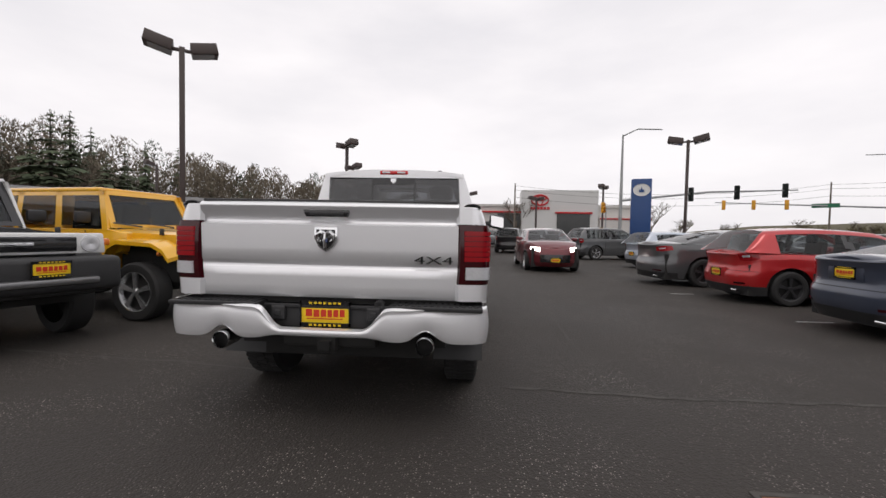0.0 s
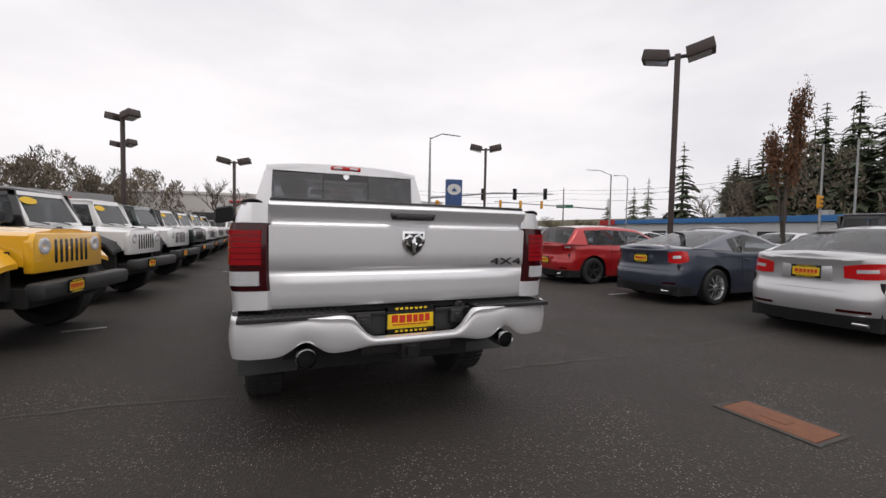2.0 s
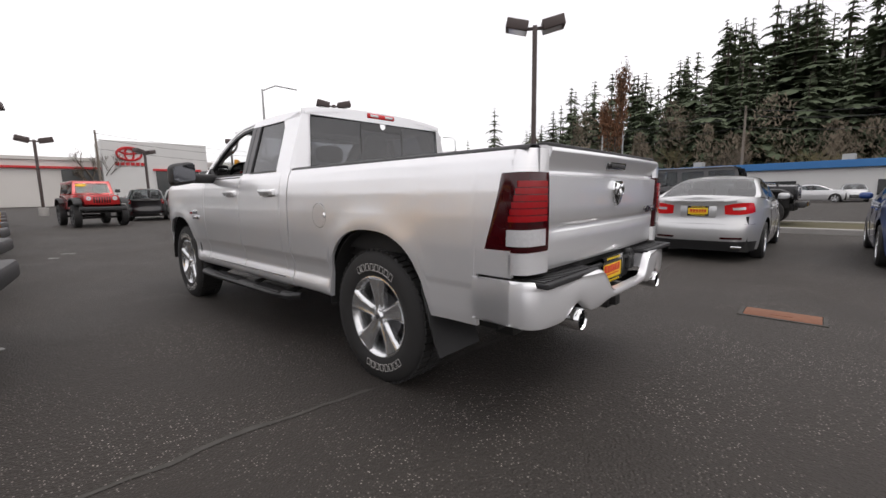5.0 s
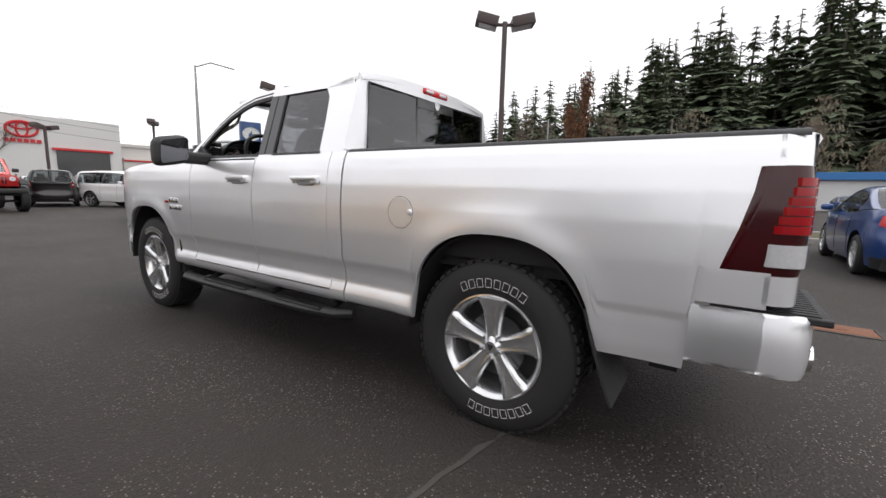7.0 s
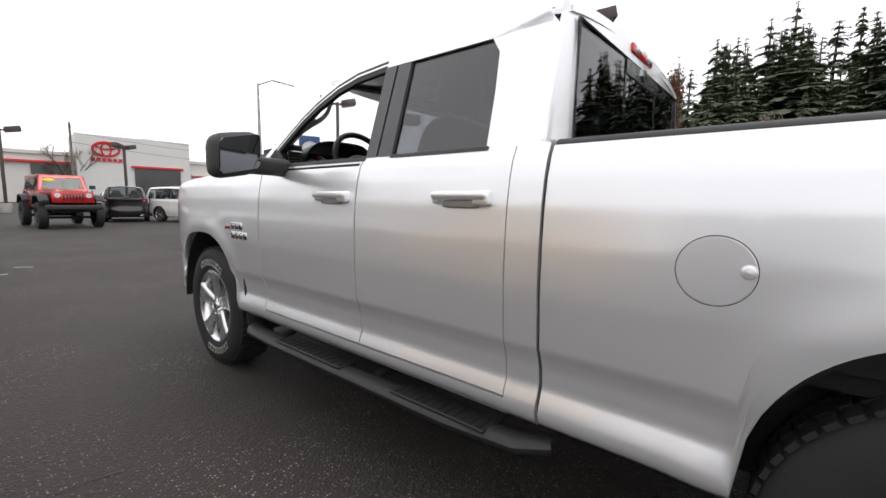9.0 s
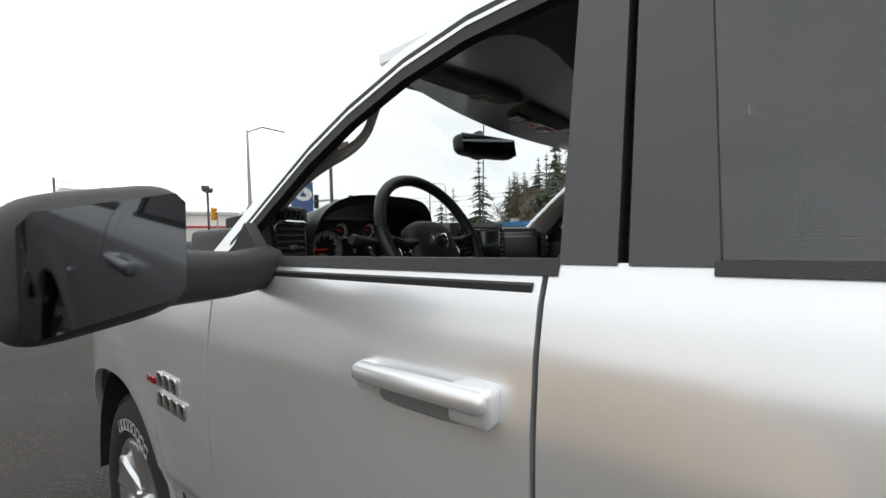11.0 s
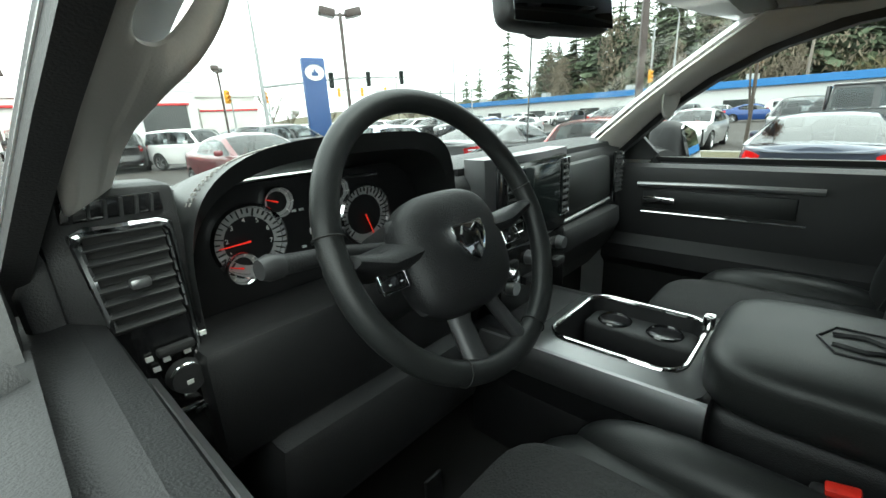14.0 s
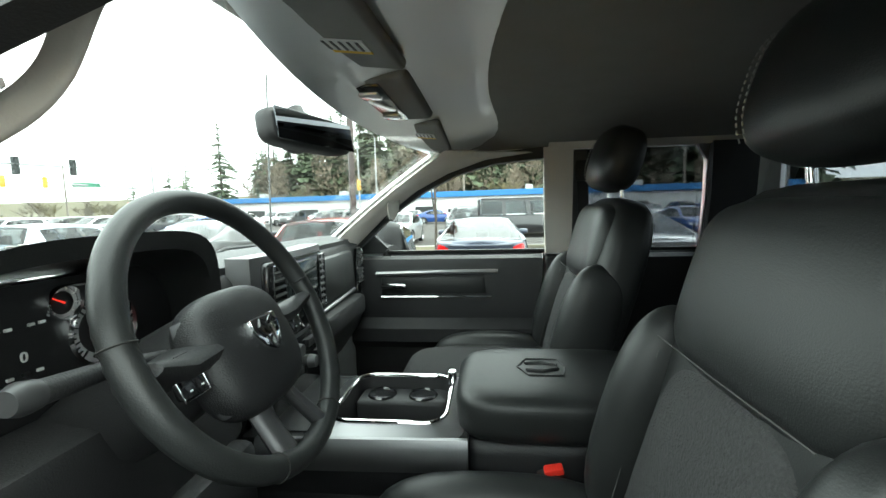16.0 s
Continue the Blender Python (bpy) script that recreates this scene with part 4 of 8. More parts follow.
for s in (-1, 1):
    def P(y, z, off=0.03, s=s):
        return (s * (cab_x(z) - off), y, z)
    # side roof trim and pillar trims inside
    bm = B()
    ys = [2.32, 2.6, 3.0, 3.165]
    ribbon(bm, [P(y, 1.845, 0.055) for y in ys], [(s * 0.70, y, 1.90) for y in ys], (-s * 0.012, 0, -0.004))
    part("roof_side_trim", bm, PILLAR_TRIM, truck)
    if s > 0:
        us = [0, 0.15, 0.35, 0.55, 0.75, 0.95]
        yy = [3.20, 3.40, 3.56, 3.70, 3.84, 4.02]
        A_ = [P(y, wtop_z(max(y, 3.165)) - 0.004, 0.045) for y in yy]
        B_ = [shield(1.0, v) + Vector((-0.085, -0.055, -0.016)) for v in us]
        bm = B()
        def trim_f(u, v):
            k = min(u * 5, 5 - 1e-6)
            i = int(k)
            a = Vector(A_[i]).lerp(Vector(A_[i + 1]), k - i)
            b = Vector(B_[i]).lerp(B_[i + 1], k - i)
            return a.lerp(b, v) + Vector((-0.022, -0.014, -0.006)) * math.sin(math.pi * v)
        sheet(bm, 30, 8, trim_f, (0.012, 0.006, 0.006))
        part("front_pillar_trim", bm, PILLAR_TRIM, truck, "pale front pillar trim")
        bm = B()
        lathe(bm, [(0.0, 0.0), (0.002, 0.030), (0.006, 0.036), (0.0, 0.040)], 28, axis="x")
        c = Vector(trim_f(0.62, 0.55))
        nrm = Vector((-0.72, -0.66, -0.2)).normalized()
        fit_m = Matrix.Translation(c + nrm * 0.003) @ nrm.to_track_quat("X", "Z").to_matrix().to_4x4() @ Matrix.Diagonal((1, 0.75, 1.9, 1))
        for v in bm.verts:
            v.co = fit_m @ v.co
        part("handle_pocket", bm, material("pocket_grey_trim", (0.33, 0.315, 0.29), None, 8, 0.7), truck, "grey oval pocket in the pillar trim")
    else:
        # one moulding: from the door seal to the grab handle, with the finger opening through it
        EDGE_A = [(-0.846, 3.94, 1.535), (-0.842, 3.85, 1.610), (-0.836, 3.775, 1.660), (-0.822, 3.745, 1.690), (-0.803, 3.712, 1.722), (-0.785, 3.66, 1.780), (-0.765, 3.56, 1.850)]
        EDGE_R = [(-0.800, 4.02, 1.545), (-0.788, 3.935, 1.610), (-0.760, 3.862, 1.651), (-0.742, 3.775, 1.680), (-0.735, 3.715, 1.718), (-0.734, 3.678, 1.785), (-0.725, 3.62, 1.860)]
        def along(tab, u):
            k = min(max(u, 0) * 6, 6 - 1e-6)
            i = int(k)
            p0, p1, p2, p3 = (Vector(tab[min(6, max(0, i + d))]) for d in (-1, 0, 1, 2))
            t = k - i
            return 0.5 * (2 * p1 + (p2 - p0) * t + (2 * p0 - 5 * p1 + 4 * p2 - p3) * t * t + (3 * p1 - p0 - 3 * p2 + p3) * t ** 3)
        def mould(u, v):
            return along(EDGE_A, u).lerp(along(EDGE_R, u), v)
        bm = B()
        NT, NR = 96, 10
        rings = [[[], []] for _ in range(NT)]
        for k in range(NT):
            th = math.tau * k / NT
            cu, cv = math.cos(th), math.sin(th)
            hu = 0.66 + 0.20 * math.copysign(abs(cu) ** 0.8, cu)
            hv = 0.53 + 0.25 * math.copysign(abs(cv) ** 0.8, cv)
            lim = min(((0.0 - 0.66) if cu < 0 else (1.0 - 0.66)) / cu if abs(cu) > 1e-6 else 99, ((0.0 - 0.53) if cv < 0 else (1.0 - 0.53)) / cv if abs(cv) > 1e-6 else 99)
            ou, ov = 0.66 + cu * lim, 0.53 + cv * lim
            for j in range(NR + 1):
                f = j / NR
                u, v = hu + (ou - hu) * f, hv + (ov - hv) * f
                d = 1e-3
                nrm = (mould(u + d, v) - mould(u - d, v)).cross(mould(u, v + d) - mould(u, v - d))
                nrm = nrm.normalized() if nrm.length > 1e-12 else Vector((0, -1, 0))
                if nrm.y > 0:
                    nrm = -nrm
                h = 0.002 + 0.013 * math.sqrt(max(0, 1 - (2 * f - 1) ** 2)) * (1 if ov > 0.6 else 0.8)
                p = mould(u, v)
                rings[k][0].append(bm.verts.new(p + nrm * h))
                rings[k][1].append(bm.verts.new(p - nrm * h * 0.8))
        for k in range(NT):
            a, b = rings[k], rings[(k + 1) % NT]
            for j in range(NR):
                bm.faces.new((a[0][j], b[0][j], b[0][j + 1], a[0][j + 1]))
                bm.faces.new((a[1][j], a[1][j + 1], b[1][j + 1], b[1][j]))
            for j in (0, NR):
                bm.faces.new((a[0][j], a[1][j], b[1][j], b[0][j]))
        part("front_pillar_trim", bm, PILLAR_TRIM, truck, "pale front pillar trim with a grab handle", angle=60)
        # black seal between the door opening and that moulding
        bm = B()
        ins = [mould(0.30 + 0.70 * k / 20, 0.02) for k in range(21)]
        outs = []
        for p in ins:
            z = wtop_z(min(max(p.y - 0.02, 3.165), 4.05))
            outs.append(Vector((-(cab_x(z) - 0.012), p.y - 0.02, z + 0.004)))
        ribbon(bm, outs, ins, (0.012, 0.012, 0.006))
        part("door_opening_seal", bm, SOFT_BLACK, truck, "black rubber door opening seal")
    bm = B()
    ribbon(bm, [P(3.05, 1.41, 0.05), P(3.06, 1.65, 0.05), P(3.07, 1.85, 0.05)], [P(3.16, 1.41, 0.05), P(3.175, 1.65, 0.05), P(3.185, 1.85, 0.05)], (-s * 0.03, 0, 0))
    part("centre_pillar_trim", bm, PILLAR_TRIM if s > 0 else SOFT_BLACK, truck)
    bm = B()
    ribbon(bm, [P(2.33, 1.41, 0.05), P(2.35, 1.65, 0.05), P(2.38, 1.85, 0.05)], [P(2.50, 1.41, 0.05), P(2.52, 1.65, 0.05), P(2.55, 1.85, 0.05)], (-s * 0.03, 0, 0))
    part("rear_pillar_trim", bm, SOFT_BLACK, truck)
    # door trims
    bm = B()
    prism(bm, [(s * 0.945, 0.62), (s * 0.945, 1.385), (s * 0.925, 1.398), (s * 0.865, 1.405), (s * 0.838, 1.392), (s * 0.828, 1.36), (s * 0.845, 1.12), (s * 0.80, 1.08), (s * 0.80, 1.02), (s * 0.84, 0.98), (s * 0.84, 0.62)], 3.175, 4.04, "y")
    dt = part("front_door_trim", bm, SOFT_BLACK, truck, "black front door trim", angle=30)
    bm = B()
    prism(bm, [(s * 0.945, 0.62), (s * 0.945, 1.385), (s * 0.865, 1.405), (s * 0.835, 1.39), (s * 0.845, 0.62)], 2.40, 3.155, "y")
    part("rear_door_trim", bm, SOFT_BLACK, truck, angle=30)
    bm = B()
    ribbon(bm, [(s * 0.950, 3.18, 1.392), (s * 0.950, 4.03, 1.392)], [(s * 0.925, 3.18, 1.404), (s * 0.925, 4.03, 1.404)], (0, 0, -0.015))
    part("belt_weatherstrip", bm, BLACK_PLASTIC, truck)
    bm = B()
    tube(bm, [(s * 0.823, 3.37, 1.335), (s * 0.823, 3.66, 1.334), (s * 0.823, 3.92, 1.328)], 0.011, 8)
    part("trim_strip", bm, SATIN_SILVER, dt, "satin silver door strip")
    bm = B()
    box(bm, s * 0.832 - 0.006, s * 0.832 + 0.006, 3.43, 3.90, 1.235, 1.31, 0.01)
    part("door_insert", bm, BLACK_LEATHER, dt)
    bm = B()
    box(bm, s * 0.822 - 0.012, s * 0.822 + 0.012, 3.78, 3.90, 1.255, 1.285, 0.008)
    part("door_release", bm, CHROME, dt)
    bm = B()
    tube(bm, [(s * 0.822, 3.40, 1.222), (s * 0.822, 3.90, 1.222)], 0.004, 6)
    part("insert_trim_line", bm, CHROME, dt)

# dashboard
def dash_prof(k):
    return [(4.00, 1.44), (3.93, 1.475), (3.80, 1.490), (3.735, 1.478), (3.715, 1.45), (3.73, 1.32), (3.72, 1.24), (3.70, 1.18), (3.74, 1.08), (3.83, 0.96), (4.0, 0.95)]
bm = B()
prism(bm, dash_prof(0), -0.835, -0.752, "x", 0.01)
prism(bm, dash_prof(0), -0.198, 0.835, "x", 0.01)
prism(bm, [(4.00, 1.44), (3.93, 1.47), (3.87, 1.46), (3.86, 1.30), (3.80, 1.26), (3.74, 1.08), (3.83, 0.96), (4.0, 0.95)], -0.752, -0.198, "x")
dash = part("dashboard", bm, SOFT_BLACK, truck, "black soft-touch dashboard", angle=30)
# cluster hood
bm = B()
def hood_f(u, v):
    a = math.pi * (0.02 + 0.96 * u)
    x = -0.475 - 0.265 * math.copysign(abs(math.cos(a)) ** 0.55, math.cos(a))
    z = 1.30 + (0.295 - 0.045 * v) * abs(math.sin(a)) ** 0.45
    return (x, 3.64 + 0.26 * v + 0.045 * abs(math.cos(a)) ** 2, z)
sheet(bm, 40, 10, hood_f, (0, 0.02, -0.03))
part("cluster_hood", bm, BLACK_LEATHER, dash, "black stitched instrument hood")
bm = B()
for v0 in (0.16, 0.22):
    for k in range(44):
        p, q = Vector(hood_f(0.16 + k * 0.0155, v0)), Vector(hood_f(0.16 + k * 0.0155 + 0.009, v0))
        tube(bm, [p + Vector((0, 0, 0.002)), q + Vector((0, 0, 0.002))], 0.0013, 4)
part("hood_stitch", bm, STITCH, dash)["kind"] = "stuff"
bm = B()
prism(bm, [(-0.735, 1.30), (-0.735, 1.46), (-0.69, 1.525), (-0.26, 1.525), (-0.215, 1.46), (-0.215, 1.30)], 3.80, 3.84, "y")
part("cluster_panel", bm, GAUGE_FACE, dash, smooth=False)
bm = B()
prism(bm, [(-0.76, 1.14), (-0.76, 1.33), (-0.20, 1.33), (-0.20, 1.14)], 3.66, 3.80, "y", 0.02)
part("knee_panel", bm, SOFT_BLACK, dash)
bm = B()
prism(bm, [(-0.72, 0.98), (-0.70, 1.15), (-0.22, 1.15), (-0.22, 0.98)], 3.62, 3.80, "y", 0.025)
part("lower_knee_panel", bm, BLACK_PLASTIC, dash)


def gauge(x, z, r, needle, y=3.80, ticks=28):
    bm = B()
    lathe(bm, [(-0.004, r * 0.96), (-0.014, r * 1.0), (-0.010, r * 1.08), (0.004, r * 1.10)], 44, (x, y, z), "y")
    part("gauge_bezel", bm, CHROME, dash)
    bm = B()
    lathe(bm, [(-0.003, r * 0.70), (-0.003, r * 0.95)], 44, (x, y, z), "y")
    part("gauge_ring", bm, GAUGE_RING, dash)
    bm = B()
    for k in range(ticks):
        a = radians(225 - 270 * k / (ticks - 1))
        c, s_ = math.cos(a), math.sin(a)
        r0, r1 = r * (0.80 if k % 3 else 0.72), r * 0.93
        w_ = r * 0.018
        prism(bm, [(x + r0 * c - w_ * s_, z + r0 * s_ + w_ * c), (x + r1 * c - w_ * s_, z + r1 * s_ + w_ * c), (x + r1 * c + w_ * s_, z + r1 * s_ - w_ * c), (x + r0 * c + w_ * s_, z + r0 * s_ - w_ * c)], y - 0.0055, y - 0.003, "y")
    part("gauge_scale", bm, GAUGE_FACE if r > 0.04 else WHITE_MARK, dash, smooth=False)["kind"] = "stuff"
    bm = B()
    a = radians(needle)
    tube(bm, [(x, y - 0.008, z), (x + r * 0.86 * math.cos(a), y - 0.008, z + r * 0.86 * math.sin(a))], [0.0018, 0.0008], 5)
    part("gauge_needle", bm, GAUGE_RED, dash, "red gauge needle")


gauge(-0.617, 1.430, 0.060, 182)
gauge(-0.376, 1.428, 0.060, -70)
gauge(-0.640, 1.390, 0.026, 160, 3.792, 8)
gauge(-0.560, 1.487, 0.026, 160, 3.798, 8)
gauge(-0.440, 1.487, 0.026, 150, 3.798, 8)
for k, (ch, r) in enumerate((("0", 0.017), ("1", 0.010), ("2", 0.010), ("3", 0.010), ("4", 0.010), ("5", 0.010), ("6", 0.010), ("7", 0.010))):
    if k == 0:
        lettering("speed_digit", "0", 0.022, pose(-0.50, 3.797, 1.42, 90, 0, 0), WHITE_MARK, dash, 0.001)
    else:
        a = radians(205 - 36 * (k - 1))
        lettering("gauge_digit", ch, 0.011, pose(-0.617 + 0.037 * math.cos(a), 3.796, 1.43 + 0.037 * math.sin(a), 90, 0, 0), WHITE_MARK, dash, 0.0006)
bm = B()
tube(bm, [(-0.44, 3.796, 1.512), (-0.335, 3.796, 1.508)], 0.003, 5)
part("cluster_light_line", bm, CHROME, dash)
for x in (-0.53, -0.515, -0.50, -0.485, -0.47, -0.52, -0.50, -0.48):
    bm = B()
    zz = 1.465 if x in (-0.53, -0.515, -0.485, -0.47) else 1.395
    box(bm, x - 0.004, x + 0.004, 3.796, 3.80, zz - 0.002, zz + 0.002)
    part("display_bar", bm, WHITE_MARK, dash, smooth=False)

# side air vent on the driver's end of the dash
bm = B()
prism(bm, [(-0.872, 1.19), (-0.872, 1.560), (-0.730, 1.552), (-0.730, 1.19)], 3.712, 3.80, "y", 0.012)
part("dash_end_panel", bm, SOFT_BLACK, dash)
bm = B()
prism(bm, [(-0.816, 1.235), (-0.849, 1.508), (-0.742, 1.508), (-0.744, 1.235)], 3.703, 3.73, "y", 0.006)
part("vent_panel", bm, GLOSS_BLACK, dash, "gloss black vent panel")
bm = B()
tube(bm, [(-0.832, 3.699, 1.385), (-0.843, 3.696, 1.496), (-0.841, 3.694, 1.506), (-0.834, 3.694, 1.510), (-0.762, 3.694, 1.508), (-0.755, 3.694, 1.505), (-0.752, 3.695, 1.496), (-0.750, 3.699, 1.385)], [0.0045, 0.0055, 0.006, 0.006, 0.006, 0.0055, 0.0045, 0.003], 8)
tube(bm, [(-0.750, 3.699, 1.385), (-0.750, 3.700, 1.30), (-0.752, 3.698, 1.252)], [0.003, 0.002, 0.0025], 8)
tube(bm, [(-0.752, 3.698, 1.252), (-0.757, 3.697, 1.243), (-0.806, 3.697, 1.247)], [0.0035, 0.005, 0.005], 8)
part("vent_chrome_trim", bm, CHROME, dash, "chrome vent trim")
bm = B()
box(bm, -0.836, -0.757, 3.7005, 3.712, 1.378, 1.503)
part("vent_pocket", bm, MATTE_BLACK, dash, smooth=False)
for k in range(7):
    bm = B()
    z = 1.388 + k * 0.0172
    boxm(bm, 0.076 + 0.0012 * k, 0.014, 0.0035, pose(-0.794 - 0.0008 * k, 3.697, z, 24, 0, 0), 0.001)
    part("vent_slat", bm, BLACK_PLASTIC, dash, smooth=False)
bm = B()
boxm(bm, 0.022, 0.014, 0.013, pose(-0.796, 3.689, 1.440), 0.004)
part("vent_tab", bm, SATIN_SILVER, dash)
bm = B()
lathe(bm, [(-0.018, 0.0), (-0.018, 0.020), (0.0, 0.024)], 28, (-0.775, 3.695, 1.297), "y")
knob = part("lamp_switch", bm, BLACK_PLASTIC, dash)
bm = B()
tube(bm, [(-0.775 + 0.021 * math.cos(a), 3.680, 1.297 + 0.021 * math.sin(a)) for a in [radians(30 + 12 * k) for k in range(11)]], 0.002, 6)
part("switch_chrome_arc", bm, CHROME, dash)
bm = B()
box(bm, -0.800, -0.755, 3.688, 3.70, 1.333, 1.346, 0.004)
part("vent_wheel", bm, BLACK_PLASTIC, dash)
for x, z in ((-0.808, 1.335), (-0.742, 1.345), (-0.803, 1.318), (-0.79, 1.327), (-0.765, 1.328), (-0.752, 1.32), (-0.775, 1.293)):
    bm = B()
    box(bm, x - 0.004, x + 0.004, 3.676 if z == 1.293 else 3.696, 3.70, z - 0.003, z + 0.003)
    part("switch_mark", bm, WHITE_MARK, dash, smooth=False)
bm = B()
boxm(bm, 0.045, 0.012, 0.012, pose(-0.755, 3.69, 1.242), 0.004)
part("switch_bar", bm, CHROME, dash)
# defroster slot above it
bm = B()
prism(bm, [(-0.850, 1.519), (-0.848, 1.545), (-0.748, 1.543), (-0.748, 1.519)], 3.707, 3.73, "y", 0.003)
part("defrost_outlet", bm, GLOSS_BLACK, dash)
for k in range(6):
    bm = B()
    boxm(bm, 0.003, 0.012, 0.021, pose(-0.838 + k * 0.0155, 3.706, 1.531, 0, 10, 0))
    part("defrost_fin", bm, BLACK_PLASTIC, dash, smooth=False)
bm = B()
box(bm, -0.905, -0.850, 3.72, 4.10, 1.05, 1.50, 0.02)
part("dash_end_cap", bm, SOFT_BLACK, dash)
bm = B()
def dtop(u, v):
    x = -0.84 + 1.68 * u
    hi = 1.545 - 0.05 * min(1, max(0, (x + 0.80) / 0.25))
    return (x, (3.86 if -0.76 < x < -0.19 else 3.74) + (0.99 - 0.86 if -0.76 < x < -0.19 else 0.25) * v, hi - 0.012 * v if x < -0.5 else max(1.492, hi) + 0.012 * math.sin(math.pi * v))
sheet(bm, 24, 6, dtop, (0, 0, -0.03))
part("dash_top_pad", bm, SOFT_BLACK, dash)

# centre stack, display, climate keys
bm = B()
def bez(u, v):
    return (-0.12 + 0.40 * u, 3.675 - 0.02 * math.sin(math.pi * u), 1.27 + 0.245 * v)
sheet(bm, 12, 10, bez, (0, 0.06, 0))
part("centre_bezel", bm, SATIN_SILVER, dash, "satin silver centre bezel")
bm = B()
box(bm, -0.085, 0.245, 3.650, 3.68, 1.285, 1.50, 0.012)
part("centre_panel", bm, GLOSS_BLACK, dash)
bm = B()
box(bm, 0.005, 0.185, 3.643, 3.66, 1.325, 1.485, 0.006)
part("display", bm, SCREEN, dash, "dark touch display")
for x0, x1 in ((-0.072, -0.008), (0.198, 0.238)):
    bm = B()
    tube(bm, [(x0, 3.645, 1.49), (x1, 3.645, 1.49), (x1, 3.645, 1.33), (x0, 3.645, 1.33)], 0.004, 6, closed=True)
    part("vent_frame", bm, CHROME, dash)
    for k in range(8):
        bm = B()
        boxm(bm, x1 - x0, 0.02, 0.004, pose((x0 + x1) / 2, 3.652, 1.34 + k * 0.019, 25))
        part("vent_slat", bm, BLACK_PLASTIC, dash, smooth=False)
bm = B()
prism(bm, [(-0.09, 1.08), (-0.085, 1.285), (0.25, 1.285), (0.255, 1.08)], 3.655, 3.74, "y", 0.01)
part("control_panel", bm, GLOSS_BLACK, dash)
for i, x in enumerate((-0.05, 0.035, 0.12, 0.205)):
    for j, z in enumerate((1.245, 1.185)):
        bm = B()
        if (i + j) % 2:
            lathe(bm, [(-0.022, 0.0), (-0.022, 0.017), (0.0, 0.02)], 20, (x, 3.655, z), "y")
        else:
            box(bm, x - 0.026, x + 0.026, 3.642, 3.66, z - 0.012, z + 0.012, 0.004)
        part("control_key", bm, SATIN_SILVER if (i + j) % 2 else BLACK_PLASTIC, dash)
# glove box face and passenger vent
bm = B()
prism(bm, [(0.30, 1.285), (0.30, 1.455), (0.66, 1.455), (0.69, 1.30)], 3.690, 3.73, "y", 0.015)
part("upper_glove_door", bm, BLACK_LEATHER, dash)
bm = B()
tube(bm, [(0.29, 3.695, 1.275), (0.70, 3.705, 1.285)], 0.008, 8)
part("glove_trim", bm, SATIN_SILVER, dash)
bm = B()
prism(bm, [(0.27, 1.18), (0.27, 1.265), (0.72, 1.265), (0.72, 1.18)], 3.66, 3.75, "y", 0.02)
part("dash_shelf", bm, BLACK_PLASTIC, dash)
bm = B()
tube(bm, [(0.735, 3.70, 1.27), (0.725, 3.70, 1.455), (0.80, 3.70, 1.455), (0.80, 3.70, 1.30)], 0.006, 8)
part("passenger_vent_trim", bm, CHROME, dash)
for k in range(8):
    bm = B()
    boxm(bm, 0.07, 0.02, 0.004, pose(0.765, 3.70, 1.31 + k * 0.018, 25))
    part("vent_slat", bm, BLACK_PLASTIC, dash, smooth=False)

# steering wheel
HUB_GREY = material("dark_grey_trim", (0.06, 0.06, 0.062), None, 9, 0.40, 0.4)
WC, WT = Vector((-0.447, 3.484, 1.456)), 0.452
WM = Matrix.Translation(WC) @ Matrix.Rotation(-WT, 4, "X")
HM = WM @ Matrix.Translation((0, 0.045, -0.024))
# local x to the right, z up in the rim's plane, -y towards the driver
R_ = 0.203
bm = B()
tube(bm, [WM @ Vector((R_ * math.cos(a), 0, R_ * math.sin(a))) for a in [k * math.tau / 72 for k in range(72)]], 0.0175, 14, closed=True)
rim_w = part("steering_wheel_rim", bm, BLACK_LEATHER, truck, "black leather steering wheel rim")
for a0 in (170, 10, 245, 295):
    bm = B()
    tube(bm, [WM @ Vector((R_ * math.cos(radians(a0)) + 0.0185 * math.cos(t) * math.cos(radians(a0)), 0.0185 * math.sin(t), R_ * math.sin(radians(a0)) + 0.0185 * math.cos(t) * math.sin(radians(a0)))) for t in [k * math.tau / 16 for k in range(16)]], 0.0012, 4, closed=True)
    part("rim_seam", bm, MATTE_BLACK, rim_w)
bm = B()
pillow(bm, -0.104, 0.104, -0.062, 0.02, -0.098, 0.088, 3.0, 14, m=HM)
part("airbag_cover", bm, SOFT_BLACK, rim_w)
